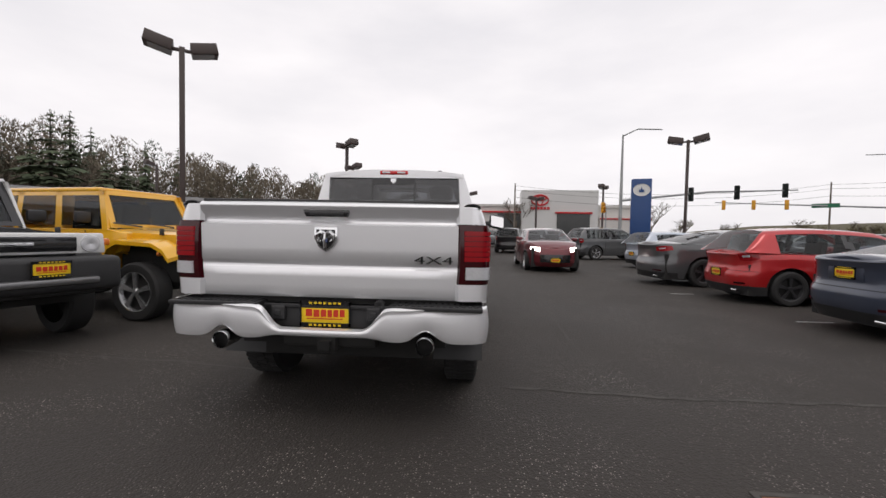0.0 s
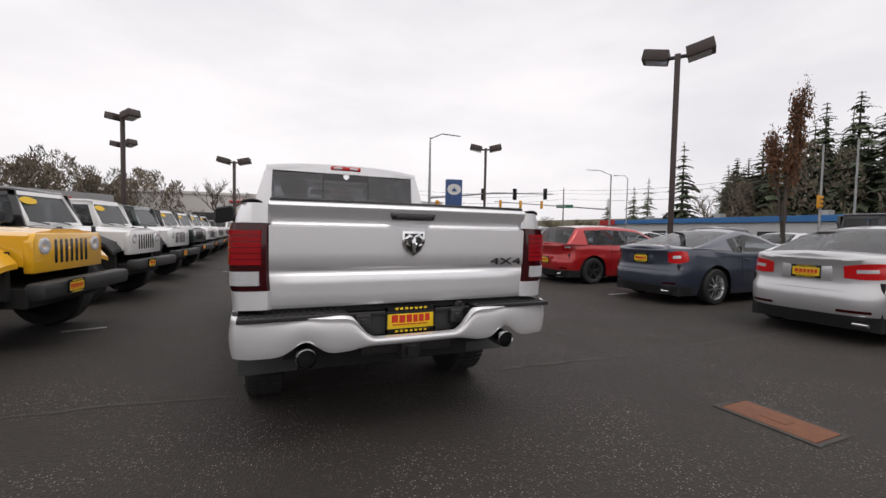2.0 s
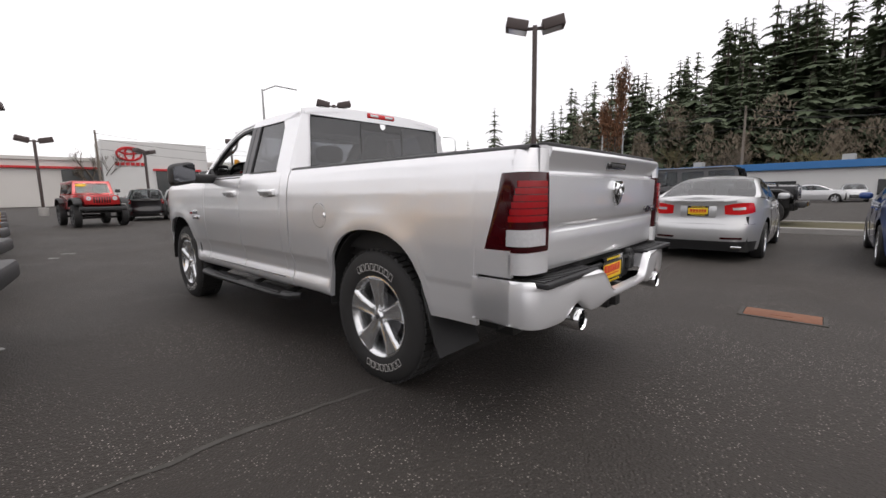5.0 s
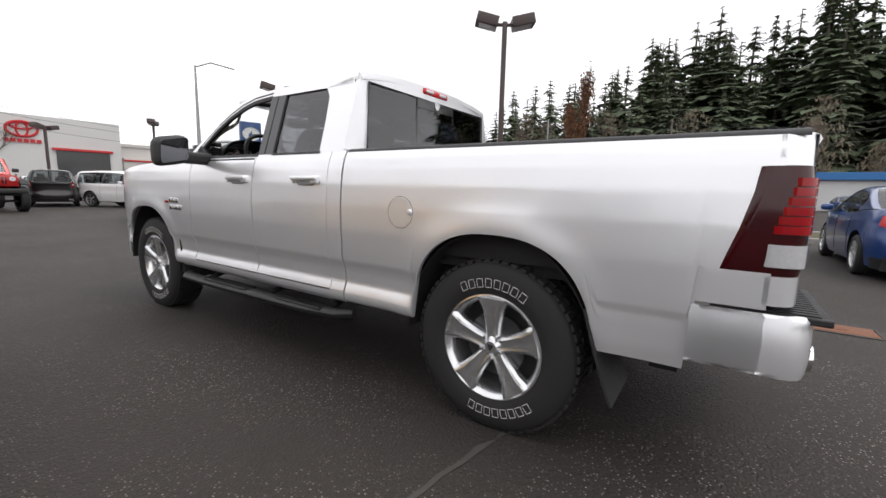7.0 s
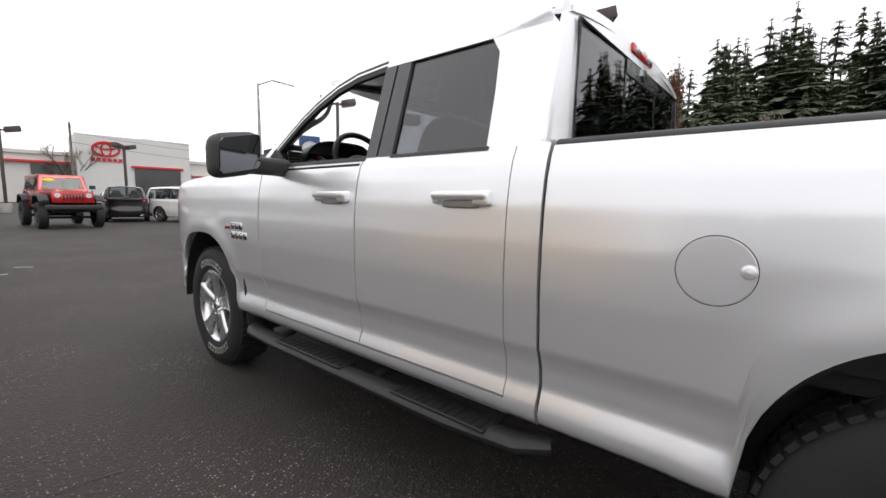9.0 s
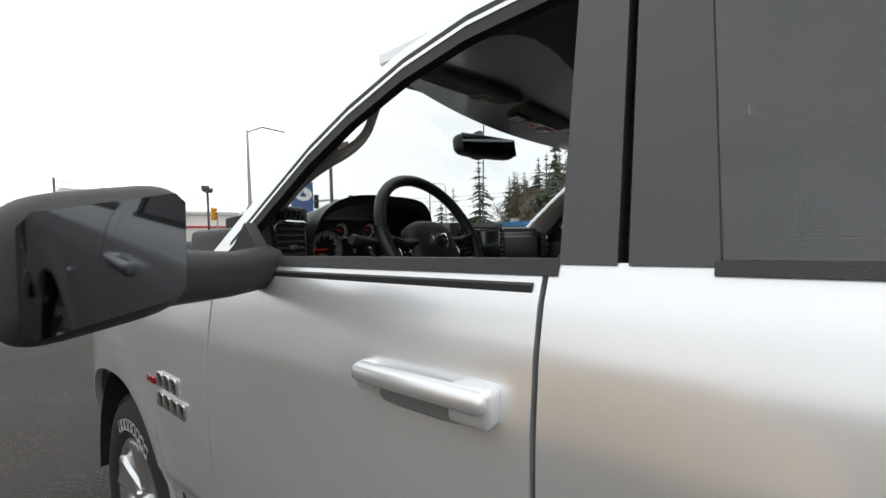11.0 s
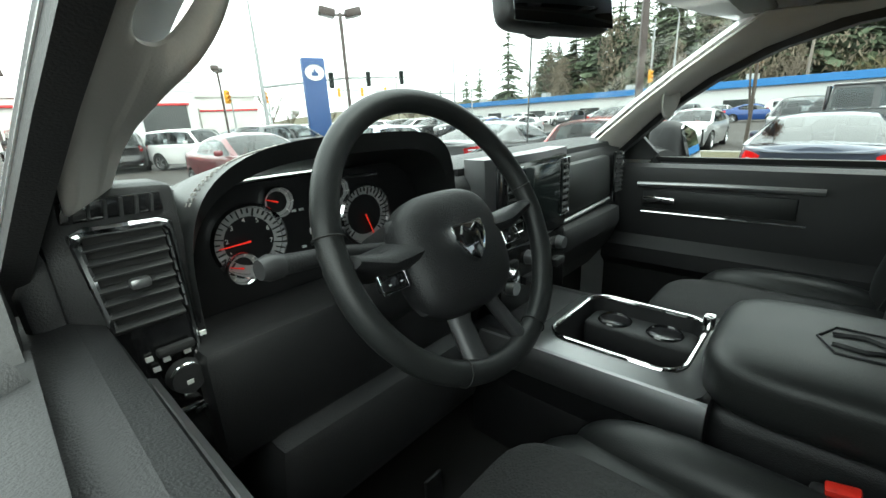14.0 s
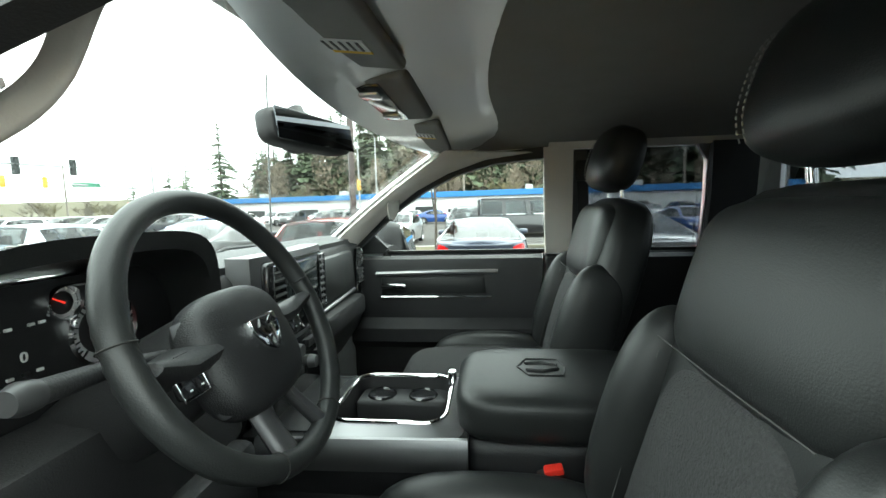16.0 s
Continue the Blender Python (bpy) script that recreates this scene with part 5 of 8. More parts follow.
for s in (-1, 1):
    bm = B()
    pts = [Vector((s * 0.05, 0.0, 0.02)), Vector((s * 0.10, -0.005, 0.016)), Vector((s * 0.145, -0.012, 0.014)), Vector((s * 0.193, -0.042, 0.026))]
    tube(bm, [HM @ p for p in pts], [0.054, 0.052, 0.046, 0.024], 16, flat=0.42)
    part("wheel_spoke", bm, SOFT_BLACK, rim_w)
    bm = B()
    tube(bm, [HM @ Vector((s * 0.030, -0.02, -0.06)), HM @ Vector((s * 0.040, -0.025, -0.105)), HM @ Vector((s * 0.052, -0.042, -0.168))], [0.024, 0.019, 0.021], 12, flat=0.6)
    part("lower_spoke", bm, HUB_GREY, rim_w)
    bm = B()
    def curve_pad(u, v, s=s):
        w = 0.5 * math.pi * (u - 0.5)
        x = s * (0.070 + 0.022 * v + 0.012 * math.cos(2 * w))
        return HM @ Vector((x, -0.046 + 0.030 * v * v, 0.062 - 0.135 * u))
    sheet(bm, 12, 5, curve_pad, (0, 0.006, 0))
    part("hub_trim", bm, HUB_GREY, rim_w)
    bm = B()
    boxm(bm, 0.042, 0.014, 0.052, HM @ pose(s * 0.131, -0.033, 0.0, 0, s * -6, 0), 0.008)
    part("switch_pod", bm, GLOSS_BLACK, rim_w)
    bm = B()
    tube(bm, [HM @ Vector((s * 0.131 + a * 0.021, -0.037, b * 0.026)) for a, b in ((-1, -1), (1, -1), (1, 1), (-1, 1))], 0.001, 5, closed=True)
    part("switch_pod_trim", bm, CHROME, rim_w)
    for i in (-1, 1):
        for j in (-1, 0, 1):
            bm = B()
            boxm(bm, 0.017, 0.006, 0.014, HM @ pose(s * 0.131 + i * 0.0095, -0.036, j * 0.0160), 0.003)
            part("wheel_key", bm, BLACK_PLASTIC, rim_w)
            bm = B()
            boxm(bm, 0.004, 0.002, 0.002, HM @ pose(s * 0.131 + i * 0.0095, -0.0395, j * 0.0160))
            part("key_mark", bm, WHITE_MARK, rim_w)
bm = B()
prism(bm, [(-0.033, 0.028), (0.033, 0.028), (0.032, 0.004), (0.020, -0.018), (0, -0.031), (-0.020, -0.018), (-0.032, 0.004)], -0.072, -0.05, "y", 0.004)
for v in bm.verts:
    v.co = HM @ v.co
part("wheel_badge", bm, CHROME, rim_w, "chrome shield badge")
for s in (-1, 1):
    bm = B()
    tube(bm, [HM @ Vector(p) for p in ((s * 0.004, -0.0725, 0.014), (s * 0.014, -0.0725, 0.021), (s * 0.024, -0.0725, 0.012), (s * 0.018, -0.0725, -0.004))], [0.004, 0.0035, 0.0035, 0.002], 6)
    part("badge_relief", bm, GLOSS_BLACK, rim_w)
bm = B()
tube(bm, [WM @ Vector((0, 0.01, 0)), WM @ Vector((0, 0.16, -0.02)), WM @ Vector((0, 0.34, -0.05))], [0.06, 0.075, 0.08], 14)
part("steering_column", bm, BLACK_PLASTIC, truck)
bm = B()
tube(bm, [WM @ Vector((-0.06, 0.09, 0.01)), WM @ Vector((-0.15, 0.08, 0.026)), WM @ Vector((-0.235, 0.065, 0.030))], [0.011, 0.011, 0.013], 12)
stalk = part("column_stalk", bm, BLACK_PLASTIC, truck, "black stalk with a grey end")
bm = B()
tube(bm, [WM @ Vector((-0.234, 0.065, 0.030)), WM @ Vector((-0.250, 0.062, 0.031)), WM @ Vector((-0.262, 0.060, 0.031))], [0.0145, 0.0165, 0.012], 14)
part("stalk_end", bm, HUB_GREY, stalk)
bm = B()
lathe(bm, [(-0.03, 0.0), (-0.028, 0.014), (-0.01, 0.019), (0.03, 0.015)], 20, (-0.114, 3.62, 1.251), "y")
tube(bm, [(-0.114, 3.64, 1.251), (-0.20, 3.67, 1.29), (-0.33, 3.72, 1.33)], 0.007, 8)
part("shift_knob", bm, CHROME, dash)

# centre console
bm = B()
box(bm, -0.165, 0.195, 3.18, 3.70, 0.60, 0.985, 0.01, 2)
con = part("centre_console", bm, SOFT_BLACK, truck, "black centre console with chrome rim")
for x0, x1, y0, y1 in ((-0.165, -0.124, 3.18, 3.70), (0.158, 0.195, 3.18, 3.70), (-0.15, 0.18, 3.518, 3.70), (-0.15, 0.18, 3.18, 3.229)):
    bm = B()
    box(bm, x0, x1, y0, y1, 0.98, 1.113, 0.008, 2)
    part("bin_wall", bm, SOFT_BLACK, con)
bm = B()
def rim_con(grow):
    x0, x1, y0, y1, r = -0.118 - grow, 0.152 + grow, 3.235 - grow, 3.512 + grow, 0.05
    pts = []
    for cx, cy, a0 in ((x1 - r, y1 - r, 0), (x0 + r, y1 - r, 90), (x0 + r, y0 + r, 180), (x1 - r, y0 + r, 270)):
        for k in range(6):
            a = radians(a0 + 18 * k)
            pts.append((cx + r * math.cos(a), cy + r * math.sin(a), 1.132))
    return pts
tube(bm, rim_con(0), 0.006, 8, closed=True)
part("tray_rim", bm, CHROME, con, "chrome tray rim")
bm = B()
top_, bot_ = rim_con(-0.003), rim_con(-0.022)
ra_ = [bm.verts.new((p[0], p[1], 1.129)) for p in top_]
rb_ = [bm.verts.new((p[0], p[1], 1.005)) for p in bot_]
for k in range(len(ra_)):
    q = (k + 1) % len(ra_)
    bm.faces.new((ra_[k], ra_[q], rb_[q], rb_[k]))
bm.faces.new(rb_)
part("tray_floor", bm, SOFT_BLACK, con, "deep black console bin")
bm = B()
box(bm, 0.052, 0.146, 3.245, 3.500, 1.00, 1.098, 0.012, 3)
part("cup_shelf", bm, BLACK_PLASTIC, con)
bm = B()
ou, iu = rim_con(0.045), rim_con(0.004)
n = len(ou)
vo = [bm.verts.new((max(-0.17, min(0.20, p[0])), p[1], 1.112)) for p in ou]
vi = [bm.verts.new((p[0], p[1], 1.131)) for p in iu]
for k in range(n):
    bm.faces.new((vo[k], vo[(k + 1) % n], vi[(k + 1) % n], vi[k]))
part("tray_surround", bm, SATIN_SILVER, con, "satin silver console surround")
for y in (3.435, 3.318):
    bm = B()
    lathe(bm, [(1.099, 0.0), (1.099, 0.034), (1.103, 0.037), (1.099, 0.041)], 28, (0.099, y, 0), "z")
    part("cup_ring", bm, GLOSS_BLACK, con)
for k in range(11):
    bm = B()
    box(bm, -0.102, -0.096, 3.385 + k * 0.01, 3.389 + k * 0.01, 1.02, 1.115)
    part("tray_rib", bm, BLACK_PLASTIC, con, smooth=False)
bm = B()
def skirt(u, v):
    return (-0.172 - 0.012 * math.sin(math.pi * v), 3.66 - 0.48 * u, 1.115 - 0.075 * v + 0.01 * u)
sheet(bm, 12, 6, skirt, (0.01, 0, 0))
part("console_side_trim", bm, SATIN_SILVER, con, "satin silver console side trim")
bm = B()
box(bm, 0.115, 0.150, 3.226, 3.25, 1.12, 1.16, 0.006)
part("latch", bm, CHROME, con)
bm = B()
pillow(bm, -0.145, 0.235, 2.70, 3.215, 1.085, 1.205, 5.0)
ar = part("armrest", bm, BLACK_LEATHER, truck, "black padded centre armrest")
bm = B()
box(bm, -0.135, 0.225, 2.74, 3.19, 0.72, 1.10, 0.03, 3)
part("armrest_base", bm, SOFT_BLACK, ar)
bm = B()
tube(bm, [(0.045 + 0.055 * a, 3.0 + 0.06 * b, 1.2055) for a, b in ((-1, -.8), (0, -1), (1, -.8), (1, .6), (0, 1), (-1, .6))], 0.003, 6, closed=True)
for s in (-1, 1):
    tube(bm, [(0.045 + s * 0.012, 2.96, 1.205), (0.045 + s * 0.03, 3.0, 1.206), (0.045 + s * 0.02, 3.04, 1.205)], 0.006, 6)
part("armrest_emboss", bm, SOFT_BLACK, ar)


# seats
DIM_STITCH = material("dark_grey_stitching", (0.07, 0.07, 0.068), None, 60, 0.8)
def seat(cx, label):
    bm = B()
    pillow(bm, cx - 0.27, cx + 0.27, 2.82, 3.44, 0.80, 1.060, 4.0)
    st = part("seat_cushion", bm, BLACK_LEATHER, truck, label)
    bm = B()
    pillow(bm, cx - 0.165, cx + 0.165, 2.90, 3.455, 0.84, 1.072, 4.5)
    part("cushion_insert", bm, MESH_FABRIC, st, "woven seat insert")
    for s in (-1, 1):
        bm = B()
        pillow(bm, cx + s * 0.225 - 0.062, cx + s * 0.225 + 0.062, 2.86, 3.38, 0.82, 1.095, 2.8)
        part("cushion_bolster", bm, BLACK_LEATHER, st)
    M = pose(cx, 2.86, 1.0, 16, 0, 0)   # the back leans to the rear
    bm = B()
    pillow(bm, -0.25, 0.25, -0.085, 0.075, -0.08, 0.66, 4.2, m=M)
    bk = part("seat_back", bm, BLACK_LEATHER, truck)
    bm = B()
    pillow(bm, -0.165, 0.165, -0.02, 0.092, 0.0, 0.38, 4.0, m=M)
    part("back_insert", bm, MESH_FABRIC, bk, "woven back insert")
    bm = B()
    pillow(bm, -0.205, 0.205, -0.02, 0.094, 0.36, 0.63, 4.0, m=M)
    part("shoulder_pad", bm, BLACK_LEATHER, bk)
    for s in (-1, 1):
        bm = B()
        pillow(bm, s * 0.215 - 0.055, s * 0.215 + 0.055, -0.05, 0.135, 0.0, 0.44, 2.6, m=M)
        part("side_bolster", bm, BLACK_LEATHER, bk)
        bm = B()
        tube(bm, [M @ Vector((s * 0.165, 0.086, 0.02)), M @ Vector((s * 0.168, 0.092, 0.2)), M @ Vector((s * 0.172, 0.090, 0.36))], 0.0012, 5)
        tube(bm, [M @ Vector((s * 0.17, 0.100, 0.385)), M @ Vector((0, 0.104, 0.385))], 0.0012, 5)
        part("seat_seam", bm, DIM_STITCH, bk)
        bm = B()
        tube(bm, [M @ Vector((s * 0.075, 0, 0.62)), M @ Vector((s * 0.075, 0.04, 0.72))], 0.007, 10)
        part("headrest_post", bm, CHROME, bk)
    bm = B()
    pillow(bm, -0.150, 0.150, -0.015, 0.125, 0.672, 0.888, 3.0, m=M)
    part("headrest", bm, BLACK_LEATHER, bk)
    bm = B()
    for sx in (0.10, 0.115):
        for k in range(16):
            p = M @ Vector((sx, 0.122 - 0.02 * (abs(k - 8) / 8) ** 3, 0.70 + k * 0.010))
            q = M @ Vector((sx, 0.122 - 0.02 * (abs(k - 7.4) / 8) ** 3, 0.70 + k * 0.010 + 0.006))
            tube(bm, [p, q], 0.0013, 4)
    part("headrest_stitch", bm, STITCH, bk)["kind"] = "stuff"


seat(-0.47, "black leather driver seat with a woven insert")
seat(0.49, "black leather passenger seat with a woven insert")
# rear bench
bm = B()
pillow(bm, -0.78, 0.78, 2.33, 2.62, 0.95, 1.50, 6)
bench = part("rear_bench", bm, BLACK_LEATHER, truck, "black rear bench")
for x in (-0.5, 0.0, 0.5):
    bm = B()
    pillow(bm, x - 0.13, x + 0.13, 2.33, 2.43, 1.49, 1.64, 3)
    part("rear_headrest", bm, BLACK_LEATHER, bench)
# belt and buckles
for x in (-0.185,):
    bm = B()
    boxm(bm, 0.032, 0.045, 0.075, pose(x, 3.01, 1.035, -12, 0, 0), 0.008)
    bk_ = part("belt_buckle", bm, BLACK_PLASTIC, truck)
    bm = B()
    boxm(bm, 0.026, 0.040, 0.014, pose(x, 3.003, 1.076, -12, 0, 0), 0.004)
    part("buckle_button", bm, BUCKLE_RED, bk_, "red release button")
for s in (1,):
    bm = B()
    def belt(u, v, s=s):
        return (s * (0.80 - 0.04 * math.sin(math.pi * u)), 3.04 - 0.045 * v, 1.80 - 1.0 * u)
    sheet(bm, 10, 2, belt, (-s * 0.003, 0, 0))
    bl = part("seat_belt", bm, SOFT_BLACK, truck, "black webbing seat belt")
    bm = B()
    boxm(bm, 0.03, 0.06, 0.09, pose(s * 0.79, 3.02, 1.76), 0.012)
    part("belt_anchor", bm, BLACK_PLASTIC, bl)

# visors, overhead console, mirror
for s in (-1, 1):
    bm = B()
    M = pose(s * 0.455, 3.36, 1.872, 7, s * 4, 0)
    boxm(bm, 0.40, 0.185, 0.022, M, 0.010, 3)
    vz = part("sun_visor", bm, HEADLINER, truck, "pale fabric sun visor")
    bm = B()
    boxm(bm, 0.050, 0.12, 0.002, M @ pose(s * -0.06, 0, -0.0122))
    part("visor_label", bm, WHITE_MARK, vz, "printed warning label", smooth=False)
    bm = B()
    boxm(bm, 0.012, 0.12, 0.002, M @ pose(s * -0.06 + 0.031, 0, -0.0124))
    part("label_band", bm, LABEL_YELLOW, vz, smooth=False)
    for k in range(9):
        bm = B()
        boxm(bm, 0.040, 0.004, 0.001, M @ pose(s * -0.06, -0.05 + k * 0.0125, -0.0138))
        part("label_bar", bm, GAUGE_FACE, vz, smooth=False)
    bm = B()
    tube(bm, [(s * 0.285, 3.41, 1.872), (s * 0.27, 3.42, 1.885)], 0.012, 8)
    part("visor_clip", bm, PILLAR_TRIM, vz)
bm = B()
box(bm, -0.20, 0.20, 3.28, 3.475, 1.872, 1.905, 0.02, 3)
ohc = part("overhead_console", bm, HEADLINER, truck, "pale overhead console with dark panel")
bm = B()
box(bm, -0.165, 0.165, 3.345, 3.415, 1.866, 1.876, 0.006)
part("console_panel", bm, GLOSS_BLACK, ohc)
for x in (-0.10, 0.11):
    bm = B()
    box(bm, x - 0.026, x + 0.026, 3.358, 3.402, 1.861, 1.870, 0.004)
    part("reading_lens", bm, CLEAR_LENS, ohc)
M = pose(-0.055, 3.54, 1.800, 0, 0, 0) @ pose(0, 0, 0, -8, 0, -16) @ Matrix.Diagonal((1.08, 1.08, 1.12, 1))
bm = B()
pillow(bm, -0.135, 0.135, -0.022, 0.03, -0.037, 0.037, 4.5, m=M)
rv = part("rear_view_mirror", bm, BLACK_PLASTIC, truck, "black rear view mirror")
bm = B()
boxm(bm, 0.245, 0.003, 0.060, M @ pose(0, -0.0225, 0), 0.001)
# the dark cabin reflection is in the colour of this glass
part("mirror_face", bm, DARKENED_MIRROR, rv)
bm = B()
boxm(bm, 0.075, 0.05, 0.08, pose(-0.075, 3.575, 1.795, -20, 0, 0), 0.018, 3)
tube(bm, [(-0.05, 3.585, 1.85), (-0.055, 3.55, 1.80)], [0.03, 0.02], 10)
part("mirror_mount", bm, BLACK_PLASTIC, rv)
# paper mat on the driver's floor
bm = B()
def mat_f(u, v):
    return (-0.60 + 0.36 * u, 3.86 + 0.46 * v, 0.612 + 0.10 * v * v)
sheet(bm, 4, 6, mat_f, (0, 0, 0.003))
pm = tagged(part("floor_paper", bm, PAPER), "grey printed paper mat on the driver floor", "paper mat")
bm = B()
def mat_g(u, v):
    return (-0.55 + 0.25 * u, 3.94 + 0.30 * v, 0.618 + 0.10 * ((0.08 + 0.30 * v) / 0.46) ** 2)
sheet(bm, 4, 6, mat_g, (0, 0, 0.002))
part("printed_field", bm, GAUGE_FACE, pm)
for x, w_ in ((-0.56, 0.09), (-0.43, 0.14)):
    bm = B()
    box(bm, x, x + 0.05, 3.61, 3.62, 0.75, 0.88, 0.01)
    part("pedal", bm, BLACK_PLASTIC, truck)

# the cabin's furniture is laid out from the dashboard; it stands this far forward
CABIN_FORWARD = 0.28
FURNITURE = ("dashboard", "steering_wheel_rim", "steering_column", "column_stalk", "centre_console", "armrest", "seat_cushion", "seat_back", "belt_buckle", "sun_visor", "overhead_console", "rear_view_mirror", "pedal")
for o in truck.children:
    if o.name.split(".")[0] in FURNITURE:
        o.location.y += CABIN_FORWARD
pm.location.y += CABIN_FORWARD

# ---- the other vehicles ----
def paint(name, col, rough=0.3, metal=0.3):
    return material(name, col, tuple(c * 0.92 for c in col), 3, rough, metal, coat=1.0, rvar=0.04)


PAINTS = {"grey": paint("grey_paint", (0.09, 0.092, 0.096)), "red": paint("red_paint", (0.46, 0.012, 0.014)), "navy": paint("slate_blue_paint", (0.045, 0.055, 0.085)),
          "pale": paint("pale_silver_paint", (0.58, 0.585, 0.59), 0.32, 0.6), "blue": paint("deep_blue_paint", (0.012, 0.05, 0.20)), "maroon": paint("maroon_paint", (0.13, 0.008, 0.014)),
          "white": paint("white_paint", (0.74, 0.74, 0.73), 0.3, 0.0), "black": paint("black_paint", (0.012, 0.012, 0.014)), "yellow": paint("yellow_paint", (0.80, 0.42, 0.012), 0.35, 0.0),
          "ice": paint("light_blue_silver_paint", (0.50, 0.55, 0.62), 0.3, 0.5), "green": paint("dark_green_paint", (0.02, 0.035, 0.03))}
HEAD_ON = material("lit_headlamp", (1.0, 0.97, 0.92), None, 5, 0.2, emit=6.0)


def small_wheel(parent, x, y, r, sgn, alloy, spokes=5, width=0.21):
    place = pose(x, y, r) @ (pose(0, 0, 0) if sgn < 0 else pose(0, 0, 0, 0, 0, 180))
    rim = r * 0.68
    bm = B()
    h = width / 2
    lathe(bm, [(-h + 0.01, rim), (-h, rim + 0.03), (-h + 0.004, r - 0.03), (-h + 0.03, r - 0.004), (0, r), (h - 0.03, r - 0.004), (h, r - 0.03), (h - 0.01, rim)], 36)
    lathe(bm, [(-h + 0.07, 0.0), (-h + 0.07, rim)], 36)
    t = part("tyre", bm, TYRE, parent)
    t.matrix_basis = place
    bm = B()
    lathe(bm, [(-h + 0.06, rim - 0.03), (-h + 0.012, rim - 0.012), (-h + 0.006, rim), (-h + 0.02, rim + 0.004)], 36)
    for k in range(spokes):
        a = math.tau * k / spokes + math.pi / 2
        wv = 0.30 * rim if spokes <= 6 else 0.15 * rim
        for r0, r1, w0, w1 in ((0.03, rim - 0.01, wv * 0.5, wv),):
            c, s_ = math.cos(a), math.sin(a)
            q = []
            for rr, ww in ((r0, w0), (r1, w1)):
                for sd in (-0.5, 0.5):
                    for xx in (-h + 0.015, -h + 0.045):
                        q.append(bm.verts.new((xx, rr * c - sd * ww * s_, rr * s_ + sd * ww * c)))
            for f in ((0, 1, 5, 4), (2, 6, 7, 3), (0, 4, 6, 2), (1, 3, 7, 5)):
                bm.faces.new([q[i] for i in f])
    lathe(bm, [(-h + 0.01, 0.0), (-h + 0.012, 0.04), (-h + 0.04, 0.055)], 16)
    w = part("rim", bm, alloy, parent)
    w.matrix_basis = place


def curve_table(tab, x):
    """A smooth curve through (x, value) pairs."""
    if x <= tab[0][0]:
        return tab[0][1]
    if x >= tab[-1][0]:
        return tab[-1][1]
    n = len(tab)
    i = max(k for k in range(n - 1) if tab[k][0] <= x)

    def slope(k):
        if k == 0 or k == n - 1:
            a, b = (0, 1) if k == 0 else (n - 2, n - 1)
            return (tab[b][1] - tab[a][1]) / (tab[b][0] - tab[a][0])
        l_ = (tab[k][1] - tab[k - 1][1]) / (tab[k][0] - tab[k - 1][0])
        r_ = (tab[k + 1][1] - tab[k][1]) / (tab[k + 1][0] - tab[k][0])
        return 0.0 if l_ * r_ <= 0 else 2 * l_ * r_ / (l_ + r_)
    h = tab[i + 1][0] - tab[i][0]
    t = (x - tab[i][0]) / h
    return (2 * t ** 3 - 3 * t * t + 1) * tab[i][1] + (t ** 3 - 2 * t * t + t) * h * slope(i) + (3 * t * t - 2 * t ** 3) * tab[i + 1][1] + (t ** 3 - t * t) * h * slope(i + 1)


